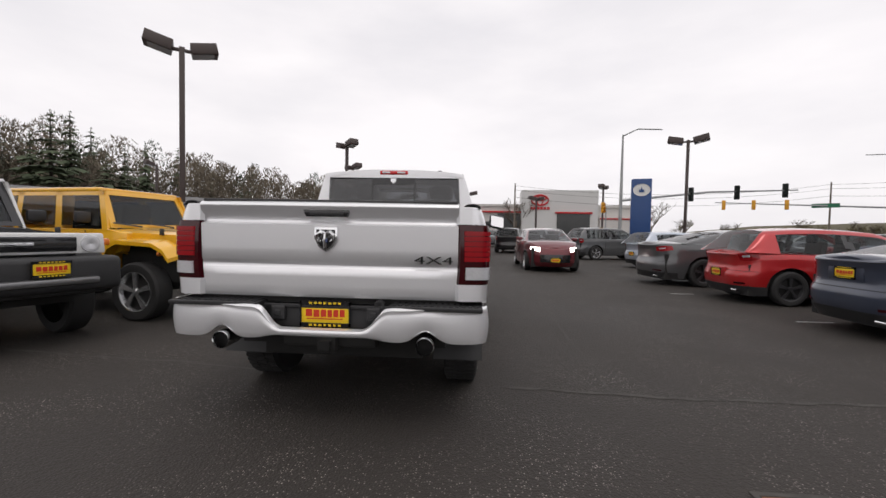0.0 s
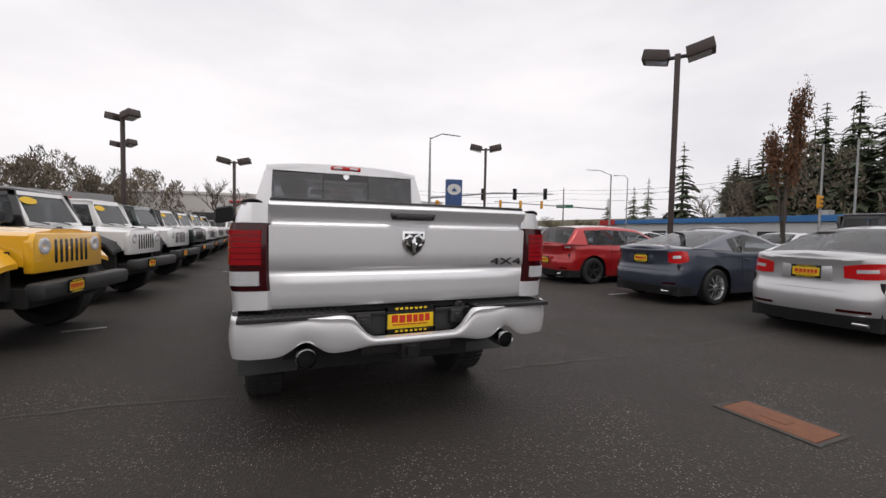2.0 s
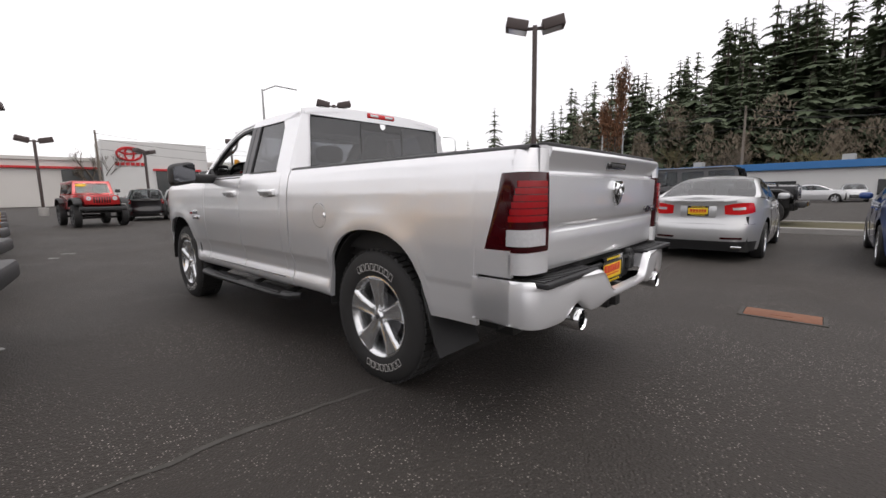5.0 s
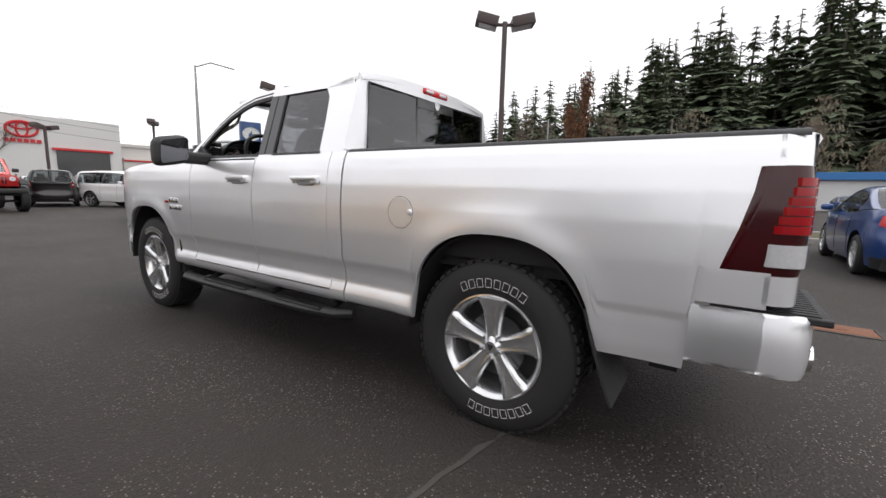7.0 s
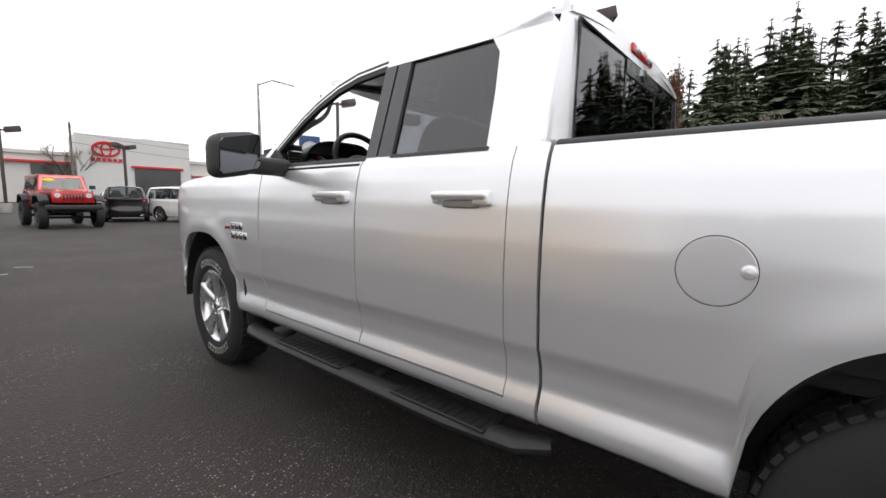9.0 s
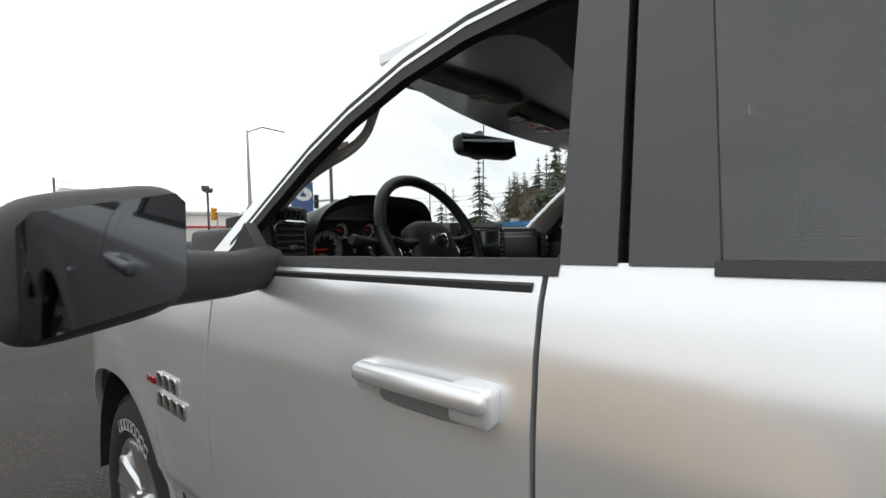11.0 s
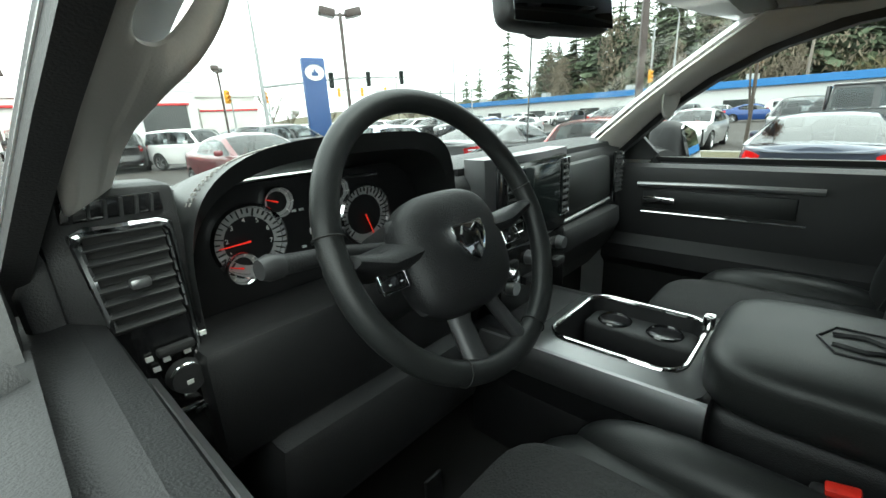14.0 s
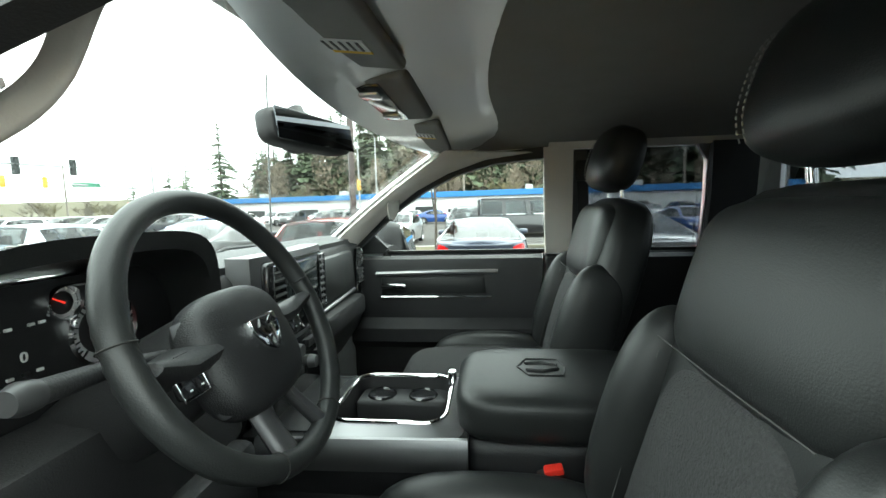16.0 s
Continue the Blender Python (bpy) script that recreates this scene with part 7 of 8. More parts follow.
    for u0, u1, v0, v1 in ((0, 0.06, 0, 1), (0.94, 1, 0, 1), (0.06, 0.94, 0, 0.1), (0.06, 0.94, 0.88, 1)):
        def fr(u, v, u0=u0, u1=u1, v0=v0, v1=v1):
            return wf(u0 + (u1 - u0) * u, v0 + (v1 - v0) * v)
        sheet(bm, 2, 2, fr, (0, -0.04, 0))
    part("windshield_frame", bm, P_, ob)
    bm = B()
    def wg(u, v):
        p = Vector(wf(0.05 + 0.9 * u, 0.09 + 0.8 * v))
        p.y -= 0.012
        return p
    sheet(bm, 2, 2, wg, (0, -0.005, 0))
    part("windshield", bm, MID_GLASS, ob)
    for a in (-0.3, 0.25):
        bm = B()
        tube(bm, [(a, 0.66, z0 + 0.68), (a + 0.42, 0.645, z0 + 0.73)], 0.012, 5)
        part("wiper", bm, BLACK_PLASTIC, ob)
    bm = B()
    box(bm, -0.66, 0.66, -1.93, 0.36, z0 + 1.17, z0 + 1.24, 0.03)
    part("hardtop", bm, PAINTS[hardtop] if hardtop else P_, ob)
    bm = B()
    box(bm, -0.66, 0.66, -2.05, -1.98, z0 + 0.6, z0 + 1.2, 0.02)
    part("tail_panel", bm, PAINTS[hardtop] if hardtop else P_, ob)
    bm = B()
    box(bm, -0.80, 0.80, 1.98, 2.16, z0 - 0.04, z0 + 0.13, 0.04)
    box(bm, -0.45, 0.45, 1.90, 2.02, z0 - 0.02, z0 + 0.10)
    part("front_bumper", bm, BLACK_PLASTIC, ob)
    bm = B()
    box(bm, -0.60, 0.60, -1.9, 1.9, z0 - 0.14, z0 + 0.05)
    tube(bm, [(-0.7, 1.30, 0.40), (0.7, 1.30, 0.40)], 0.05, 8)
    tube(bm, [(-0.7, -1.65, 0.40), (0.7, -1.65, 0.40)], 0.05, 8)
    for s in (-1, 1):
        boxm(bm, 0.45, 0.14, 0.62, pose(s * 0.36, -0.2, z0 + 0.75, -8), 0.05)
    box(bm, -0.68, 0.68, 0.38, 0.66, z0 + 0.40, z0 + 0.63)
    part("frame", bm, MATTE_BLACK, ob, smooth=False)
    if tag:
        bm = B()
        lathe(bm, [(0.0, 0.0), (0.0, 1.0), (-0.02, 1.0)], 24, axis="y")
        tg = part("windshield_tag", bm, LABEL_YELLOW, ob, "yellow oval windshield tag")
        tg.matrix_basis = pose(0.38, 0.46, z0 + 1.055, 26, 0, 0) @ Matrix.Diagonal((0.19, 0.2, 0.065, 1))
    if front_plate:
        dealer_plate(ob, pose(0.35, 2.17, z0 + 0.06, 0, 0, 180), 0.26, 0.13)
    ob.matrix_world = m
    return ob


FACE = -90 - 10  # the row stands at a slant and faces the lane
def row_at(k, dx=0.0):
    """The k-th stand of the slanted row."""
    return pose(-4.68 + 0.07 * k + dx, 3.95 + 3.0 * k, 0, 0, 0, FACE)


jeep("off_roader", "yellow boxy off-roader with body-coloured flares and a hardtop", "yellow", row_at(0), "body")
white_jeep = jeep("off_roader", "white boxy off-roader with black flares and dark top, yellow windshield tag", "white", row_at(1), "black", "black", tag=True)
jeep("off_roader", "white boxy off-roader with black flares, parked in a row", "white", row_at(2), tag=True)
jeep("off_roader", "dark green boxy off-roader parked in a row", "green", row_at(3))
for k in (4, 5, 6, 7):
    copy_thing(white_jeep, row_at(k))
jeep("off_roader", "red lifted off-roader with black bumper facing the lane", "red", pose(0.75, 23.7, 0, 0, 0, 183), lifted=0.16, front_plate=False, tag=True, wheels=DARK_ALLOY, group="off-roader")
jeep("off_roader", "long black off-roader with dark windows behind the parked sedans", "black", pose(14.0, 1.7, 0.10, 0, 0, 178), group="off-roader")

# black retro off-roader with a white roof and white grille surround
fj = jeep("retro_off_roader", "black retro off-roader with a white roof and white grille surround", "black", pose(-5.42, 1.90, 0, 0, 0, -109), "black", "white", group="off-roader", front_plate=False)
for o in [c for c in fj.children if c.name.split(".")[0] in ("grille_slot", "grille_panel", "headlamp", "turn_lamp")]:
    bpy.data.objects.remove(o)
bm = B()
prism(bm, [(-0.84, 0.96), (0.84, 0.96), (0.82, 1.18), (-0.82, 1.18)], 1.90, 2.04, "y", 0.02)
part("grille_surround", bm, PAINTS["white"], fj)
bm = B()
box(bm, -0.56, 0.56, 2.02, 2.06, 0.99, 1.14, 0.01)
part("grille", bm, GLOSS_BLACK, fj)
bm = B()
box(bm, -0.20, 0.20, 2.05, 2.075, 1.045, 1.085, 0.005)
part("grille_badge", bm, CHROME, fj)
for s in (-1, 1):
    bm = B()
    lathe(bm, [(0.0, 0.001), (0.02, 0.06), (0.012, 0.09), (-0.03, 0.095)], 24, (s * 0.69, 2.04, 1.065), "y")
    part("headlamp", bm, CLEAR_LENS, fj)
    bm = B()
    boxm(bm, 0.10, 0.08, 0.08, pose(s * 0.88, 1.92, 1.08), 0.02)
    part("turn_lamp", bm, AMBER, fj)
bm = B()
box(bm, -0.90, 0.90, 1.95, 2.24, 0.58, 0.94, 0.06, 3)
part("bumper_cover", bm, BLACK_PLASTIC, fj)
bm = B()
box(bm, -0.66, 0.66, 2.22, 2.28, 0.66, 0.73, 0.02)
part("bumper_bar", bm, SATIN_SILVER, fj)
dealer_plate(fj, pose(-0.25, 2.265, 0.83, 0, 0, 180))

# ---- lot furniture, street and buildings ----
BRONZE = material("bronze_pole_paint", (0.050, 0.036, 0.034), (0.07, 0.05, 0.045), 3, 0.55, bump=0.2)
GALV = material("galvanised_steel", (0.38, 0.39, 0.39), (0.30, 0.31, 0.31), 5, 0.5, 0.5)
SIGNAL_YELLOW = material("signal_yellow", (0.70, 0.33, 0.02), None, 6, 0.5)
SIGNAL_DARK = material("signal_back_green_black", (0.02, 0.03, 0.028), None, 6, 0.6)
BLUE_SIGN = material("blue_sign_face", (0.012, 0.06, 0.20), (0.012, 0.05, 0.17), 2, 0.35)
WHITE_WALL = material("white_metal_wall", (0.62, 0.62, 0.61), (0.55, 0.55, 0.54), 0.4, 0.6, bump=0.15, bscale=6)
CREAM_WALL = material("pale_panel_wall", (0.60, 0.58, 0.55), (0.54, 0.52, 0.50), 0.3, 0.6)
GREY_WALL = material("grey_showroom_wall", (0.20, 0.20, 0.205), (0.16, 0.16, 0.165), 0.5, 0.5)
RED_BAND = material("red_band", (0.50, 0.02, 0.025), None, 2, 0.45)
BLUE_BAND = material("blue_fascia", (0.03, 0.17, 0.42), (0.025, 0.14, 0.36), 0.8, 0.5)
SHOP_GLASS = material("dark_shop_glass", (0.03, 0.035, 0.035), (0.05, 0.05, 0.05), 0.8, 0.12)
RUST = material("rusty_iron", (0.20, 0.072, 0.030), (0.13, 0.055, 0.03), 14, 0.75, bump=0.6, bscale=60)
CRACK = material("pale_crack_filler", (0.085, 0.080, 0.072), (0.035, 0.032, 0.029), 9, 0.9)
LINE = material("worn_white_line", (0.52, 0.52, 0.50), (0.10, 0.10, 0.10), 12, 0.8)
KERB = material("concrete_kerb", (0.34, 0.33, 0.31), (0.26, 0.25, 0.24), 4, 0.85, bump=0.3)
SOIL = material("brown_bank_grass", (0.055, 0.060, 0.022), (0.10, 0.075, 0.04), 0.5, 0.95, bump=0.8, bscale=20)
BARK = material("bark", (0.085, 0.068, 0.055), (0.05, 0.042, 0.036), 5, 0.9, bump=0.6, bscale=30)
NEEDLES = material("conifer_needles", (0.050, 0.075, 0.042), (0.105, 0.125, 0.068), 0.6, 0.9)
BROWN_LEAF = material("brown_dry_leaf", (0.19, 0.085, 0.038), (0.11, 0.055, 0.03), 3, 0.85)
TWIG = material("bare_twigs", (0.115, 0.09, 0.066), (0.08, 0.068, 0.052), 1, 0.9)
WILLOW = material("olive_twigs", (0.14, 0.125, 0.06), (0.10, 0.085, 0.045), 1, 0.9)
POLE_WOOD = material("weathered_pole_wood", (0.20, 0.17, 0.14), (0.14, 0.12, 0.10), 5, 0.85)


def polar(az, d, z=0.0, eye=(-0.5, -1.0)):
    a = radians(az)
    return (eye[0] + d * math.sin(a), eye[1] + d * math.cos(a), z)


def light_pole(x, y, h, turn, heads=2, head=0.80):
    ob = thing("light_pole", "bronze square light pole with %s box heads" % {1: "one", 2: "two", 4: "four"}[heads], "light pole", "lot light poles")
    bm = B()
    box(bm, -0.085, 0.085, -0.085, 0.085, 0, h, 0.012)
    part("pole", bm, BRONZE, ob)
    bm = B()
    lathe(bm, [(0.0, 0.30), (0.55, 0.30), (0.62, 0.26), (0.62, 0.0)], 24, axis="z")
    part("concrete_base", bm, KERB, ob)
    for k in range(heads):
        a = k * math.tau / heads
        m = pose(0, 0, h - 0.05, 0, 0, math.degrees(a))
        bm = B()
        boxm(bm, 0.30, 0.10, 0.10, m @ pose(0.2, 0, -0.05), 0.01)
        boxm(bm, head, head * 0.80, 0.36, m @ pose(0.26 + head / 2, 0, 0.06, 0, -13, 0), 0.02)
        part("lamp_head", bm, BRONZE, ob)
        bm = B()
        boxm(bm, head * 0.82, head * 0.56, 0.02, m @ pose(0.24 + head / 2, 0, -0.125, 0, -13, 0))
        part("lamp_lens", bm, CLEAR_LENS, ob)
    ob.matrix_world = pose(x, y, 0, 0, 0, turn)
    return ob


light_pole(12.04, 7.70, 7.35, -56)
light_pole(13.5, 23.3, 7.0, -28)
light_pole(-9.0, 11.3, 7.35, 35)
for az, d, h, n in ((-15.0, 27, 7.0, 2), (-14.6, 36, 6.9, 2), (19.0, 48, 6.6, 2), (10.4, 50, 5.6, 2), (-3.6, 30, 5.6, 2), (1.2, 42, 5.4, 2), (-38.0, 46, 7.2, 1)):
    x, y, _ = polar(az, d)
    light_pole(x, y, h, az * 3, n, 0.75)

# pylon sign
sign = thing("pylon_sign", "tall blue pylon sign with a white oval emblem", "sign")
bm = B()
box(bm, -0.50, 0.50, -0.16, 0.16, 0.0, 4.35, 0.05)
part("sign_body", bm, BLUE_SIGN, sign)
for s in (-1, 1):
    bm = B()
    lathe(bm, [(0.0, 0.001), (0.0, 0.40), (-0.02, 0.42)], 32, (0, 0, 0), "y")
    e = part("oval_emblem", bm, WHITE_MARK, sign)
    e.matrix_basis = pose(0, s * 0.175, 3.75) @ Matrix.Diagonal((1, 1, 0.78, 1))
    bm = B()
    prism(bm, [(-0.14, 3.62), (0.14, 3.62), (0.12, 3.78), (0.06, 3.74), (0, 3.92), (-0.06, 3.74), (-0.12, 3.78)], s * 0.19 - 0.012, s * 0.19 + 0.012, "y")
    part("emblem_mark", bm, BLUE_SIGN, sign, smooth=False)
sign.matrix_world = pose(9.9, 20.7, 0, 0, 0, -16)

# traffic signals on mast arms
def signal_head(parent, p, facing, mat):
    bm = B()
    boxm(bm, 0.36, 0.20, 1.05, pose(*p, 0, 0, facing), 0.03)
    for k in (-1, 0, 1):
        m = pose(*p, 0, 0, facing)
        tube(bm, [m @ Vector((0, -0.08, k * 0.33)), m @ Vector((0, -0.28, k * 0.33 - 0.02))], 0.13, 10, caps=False)
    part("signal_head", bm, mat, parent)


mast = thing("traffic_signal", "galvanised traffic signal mast with dark signal heads over the street", "traffic signal")
a, b = Vector(polar(22.0, 34)), Vector(polar(39, 41))
bm = B()
tube(bm, [a, a + Vector((0, 0, 4.2)), a + Vector((0, 0, 9.0))], [0.14, 0.12, 0.06], 10)
part("mast", bm, GALV, mast)
bm = B()
tube(bm, [a + Vector((0, 0, 4.0)), a.lerp(b, 0.5) + Vector((0, 0, 4.75)), b + Vector((0, 0, 5.0))], [0.10, 0.08, 0.05], 8)
part("mast_arm", bm, GALV, mast)
bm = B()
tube(bm, [a + Vector((0, 0, 8.9)), a + Vector((1.2, 0.3, 9.5)), a + Vector((3.2, 0.8, 9.6))], 0.05, 6)
part("lamp_arm", bm, GALV, mast)
for t, mat_ in ((0.40, SIGNAL_DARK), (0.66, SIGNAL_DARK), (0.93, SIGNAL_DARK)):
    p = a.lerp(b, t)
    signal_head(mast, (p.x, p.y, 4.25 + 0.75 * t), -30, mat_)
mast2 = thing("traffic_signal", "far signal mast with yellow heads and a green street sign", "traffic signal")
a2, b2 = Vector(polar(46, 62)), Vector(polar(31, 56))
bm = B()
tube(bm, [a2, a2 + Vector((0, 0, 9.5))], [0.16, 0.08], 10)
tube(bm, [a2 + Vector((0, 0, 9.4)), a2 + Vector((-1.5, 0.5, 10)), a2 + Vector((-3.5, 1, 10))], 0.05, 6)
part("mast", bm, GALV, mast2)
bm = B()
tube(bm, [a2 + Vector((0, 0, 4.6)), b2 + Vector((0, 0, 5.3))], [0.11, 0.06], 8)
part("mast_arm", bm, GALV, mast2)
for t in (0.95, 0.60, 0.78):
    p = a2.lerp(b2, t)
    signal_head(mast2, (p.x, p.y, 5.0), 150, SIGNAL_YELLOW)
bm = B()
p = a2.lerp(b2, 0.40)
boxm(bm, 2.2, 0.05, 0.45, pose(p.x, p.y, 4.9, 0, 0, -38))
part("street_sign", bm, material("street_sign_green", (0.01, 0.16, 0.08), None, 3, 0.5), mast2)
for az, d in ((19.6, 44), (23.4, 46), (67, 44)):
    x, y, _ = polar(az, d)
    po = thing("traffic_signal", "yellow traffic signal on a steel post", "traffic signal")
    bm = B()
    tube(bm, [(x, y, 0), (x, y, 8.6 if az > 60 else 4.2)], [0.10, 0.06], 8)
    part("post", bm, GALV, po)
    signal_head(po, (x - 0.3, y, 4.1), 20, SIGNAL_YELLOW)


# buildings
def hall(name, label, m, w, d, h, wall, parts=()):
    ob = thing(name, label, "building")
    bm = B()
    box(bm, -w / 2, w / 2, 0, d, 0, h, 0.05)
    part("wall", bm, wall, ob, smooth=False)
    bm = B()
    box(bm, -w / 2 - 0.15, w / 2 + 0.15, -0.15, d + 0.15, h, h + 0.35)
    part("parapet", bm, wall, ob, smooth=False)
    for nm, mat_, x0, x1, y0, y1, z0, z1 in parts:
        bm = B()
        box(bm, x0, x1, y0, y1, z0, z1, 0.03)
        part(nm, bm, mat_, ob, smooth=False)
    ob.matrix_world = m
    return ob


# white showroom far down the lane
sr = hall("showroom", "white car showroom with red bands and a red oval emblem", pose(5.65, 90.7, 0, 0, 0, -3) @ Matrix.Diagonal((1.5, 1.5, 1.5, 1)), 44, 20, 4.9, CREAM_WALL, [
    ("entrance_tower", WHITE_WALL, 4.0, 14.5, -1.6, 4, 0, 7.2), ("red_band", RED_BAND, -8.0, 4.0, -0.3, 0, 4.0, 4.25), ("shop_window", SHOP_GLASS, 0.6, 3.9, -0.2, 0.1, 0.4, 3.9),
    ("shop_window", SHOP_GLASS, 8.9, 13.4, -1.75, -1.5, 0.3, 3.9), ("red_band", RED_BAND, 8.6, 13.7, -1.85, -1.6, 3.9, 4.15), ("side_hall", CREAM_WALL, 15, 22, -0.5, 6, 0, 3.6), ("red_band", RED_BAND, 15, 22, -0.6, -0.4, 3.2, 3.4)]
    + [("shop_window", SHOP_GLASS, -21 + 4.4 * k, -17.6 + 4.4 * k, -0.2, 0.1, 1.2, 2.6) for k in range(4)])
bm = B()
tube(bm, [(6.5 + 1.15 * math.cos(t), -1.68, 5.75 + 0.72 * math.sin(t)) for t in [k * math.tau / 28 for k in range(28)]], 0.12, 6, closed=True)
tube(bm, [(6.5 + 0.42 * math.cos(t), -1.68, 5.72 + 0.68 * math.sin(t)) for t in [k * math.tau / 20 for k in range(20)]], 0.09, 6, closed=True)
tube(bm, [(6.5 + 0.85 * math.cos(t), -1.68, 6.05 + 0.30 * math.sin(t)) for t in [k * math.tau / 24 for k in range(24)]], 0.09, 6, closed=True)
part("oval_emblem", bm, RED_BAND, sr)
for k in range(6):
    bm = B()
    box(bm, 5.15 + k * 0.47, 5.5 + k * 0.47, -1.72, -1.6, 4.45, 4.8)
    part("letter_block", bm, RED_BAND, sr, smooth=False)
# grey showroom to the west
gs_ = hall("showroom", "long grey car showroom with a red sign panel", pose(-30.0, 36.0, 0, 0, 0, 52), 46, 16, 4.1, GREY_WALL, [
    ("upper_wall", material("grey_upper_wall", (0.33, 0.33, 0.33), (0.28, 0.28, 0.28), 0.4, 0.6), -10, 23.3, -0.3, 16, 3.0, 4.4), ("red_sign", RED_BAND, 6.0, 11.0, -0.5, -0.2, 3.1, 4.3), ("red_sign", RED_BAND, 15.5, 19.0, -0.5, -0.2, 2.9, 3.9)]
    + [("shop_window", SHOP_GLASS, -20 + 5 * k, -15.6 + 5 * k, -0.1, 0.1, 0.3, 2.7) for k in range(8)])
for k in range(8):
    bm = B()
    box(bm, -8.6 + k * 1.05, -7.95 + k * 1.05, -0.42, -0.28, 3.25, 4.0)
    part("letter_block", bm, material("dark_letter", (0.05, 0.05, 0.05), None, 3, 0.5) if k == 0 else bpy.data.materials["dark_letter"], gs_, smooth=False)
# long low hall across the street
hall("warehouse", "long low white building with a bright blue fascia across the street", pose(57.0, 14.5, 0, 0, 0, -97), 96, 22, 3.1, WHITE_WALL, [
    ("blue_fascia", BLUE_BAND, -48.4, 48.4, -0.5, 0.1, 3.1, 3.85), ("red_fascia", RED_BAND, -48.4, -44, -0.6, -0.4, 2.9, 3.9)]
    + [("shop_window", SHOP_GLASS, -44 + 9 * k, -41 + 9 * k, -0.1, 0.1, 0.4, 1.9) for k in range(9)] + [("roof_vent", GALV, -40 + 14 * k, -39 + 14 * k, 3, 4.2, 3.3, 4.6) for k in range(6)])

# asphalt seams, marks and the iron cover
def seam(pts, w=0.03):
    bm = B()
    rng = random.Random(len(pts) + int(pts[0][0] * 10))
    P2 = []
    for (x0, y0), (x1, y1) in zip(pts, pts[1:]):
        n = max(2, int(math.hypot(x1 - x0, y1 - y0) / 0.12))
        for k in range(n):
            t = k / n
            P2.append(Vector((x0 + (x1 - x0) * t + rng.uniform(-.015, .015), y0 + (y1 - y0) * t + rng.uniform(-.015, .015), 0.004)))
    L_, R_ = [], []
    for i, p in enumerate(P2):
        d = (P2[min(i + 1, len(P2) - 1)] - P2[max(i - 1, 0)]).normalized()
        nrm = Vector((-d.y, d.x, 0))
        ww = w * rng.choice((0.15, 0.6, 0.9, 1.2))
        L_.append(bm.verts.new(p + nrm * ww))
        R_.append(bm.verts.new(p - nrm * ww))
    for i in range(len(P2) - 1):
        bm.faces.new((L_[i], L_[i + 1], R_[i + 1], R_[i]))
    return tagged(part("pavement_seam", bm, CRACK, smooth=False), "pale ragged seam in the asphalt", "pavement seam", kind="structure")


seam([(-9, 1.9), (-5.5, 1.62), (-3.44, 1.43), (-2.4, 1.31), (-1.74, 1.30), (-1.0, 1.16), (1.03, 1.02), (2.5, 0.92), (4.6, 0.96), (7.0, 0.92)], 0.022)
seam([(2.02, 1.0), (2.07, 1.82), (2.11, 3.33), (2.3, 5.83), (2.06, 6.55)], 0.012)
seam([(-1.73, 3.87), (-2.17, 3.91), (-3.2, 4.0)], 0.016)
for x, y, l, r_ in ((-1.71, 10.88, 0.16, 80), (-1.40, 11.57, 0.24, 65), (-2.79, 4.03, 0.42, 106), (6.15, 4.30, 0.55, 92), (5.6, 7.2, 0.5, 92)):
    bm = B()
    boxm(bm, 0.07, l, 0.004, pose(x, y, 0.003, 0, 0, r_))
    tagged(part("lane_mark", bm, LINE, smooth=False), "short worn white paint mark", "lane mark", kind="structure")
cover = thing("iron_cover", "rusty rectangular iron utility cover set in the asphalt", "utility cover")
cm_ = pose(2.46, -0.615, 0, 0, 0, 0)
bm = B()
boxm(bm, 0.30, 0.58, 0.02, cm_ @ pose(0, 0, 0.002), 0.004)
part("lid", bm, RUST, cover)
bm = B()
for x, y, w_, l_ in ((-0.170, 0, 0.03, 0.66), (0.170, 0, 0.03, 0.66), (0, 0.313, 0.31, 0.03), (0, -0.313, 0.31, 0.03)):
    boxm(bm, w_, l_, 0.02, cm_ @ pose(x, y, 0.0))
part("frame", bm, CRACK, cover)
bm = B()
boxm(bm, 0.10, 0.16, 0.008, cm_ @ pose(0, 0, 0.012))
part("lid_plate", bm, RUST, cover)

# planted strip and kerb along the street
bm = B()
box(bm, 12.2, 15.2, -30, 24, -0.2, 0.12)
tagged(part("planting_strip", bm, SOIL, smooth=False), "grassy planting strip beside the street", "planting strip", kind="structure")
bm = B()
box(bm, 12.0, 12.2, -30.2, 24.2, -0.2, 0.15, 0.02)
box(bm, 15.2, 15.4, -30.2, 24.2, -0.2, 0.15, 0.02)
tagged(part("kerb", bm, KERB, smooth=False), "worn concrete kerb", "kerb", kind="structure")
bm = B()
def bank(u, v):
    y = -160 + 420 * u
    x = 80 + 90 * v
    return (x, y, -0.05 + 9.0 * v ** 1.1)
sheet(bm, 20, 8, bank)
tagged(part("wooded_bank", bm, SOIL), "brown wooded bank behind the buildings", "bank", kind="structure")


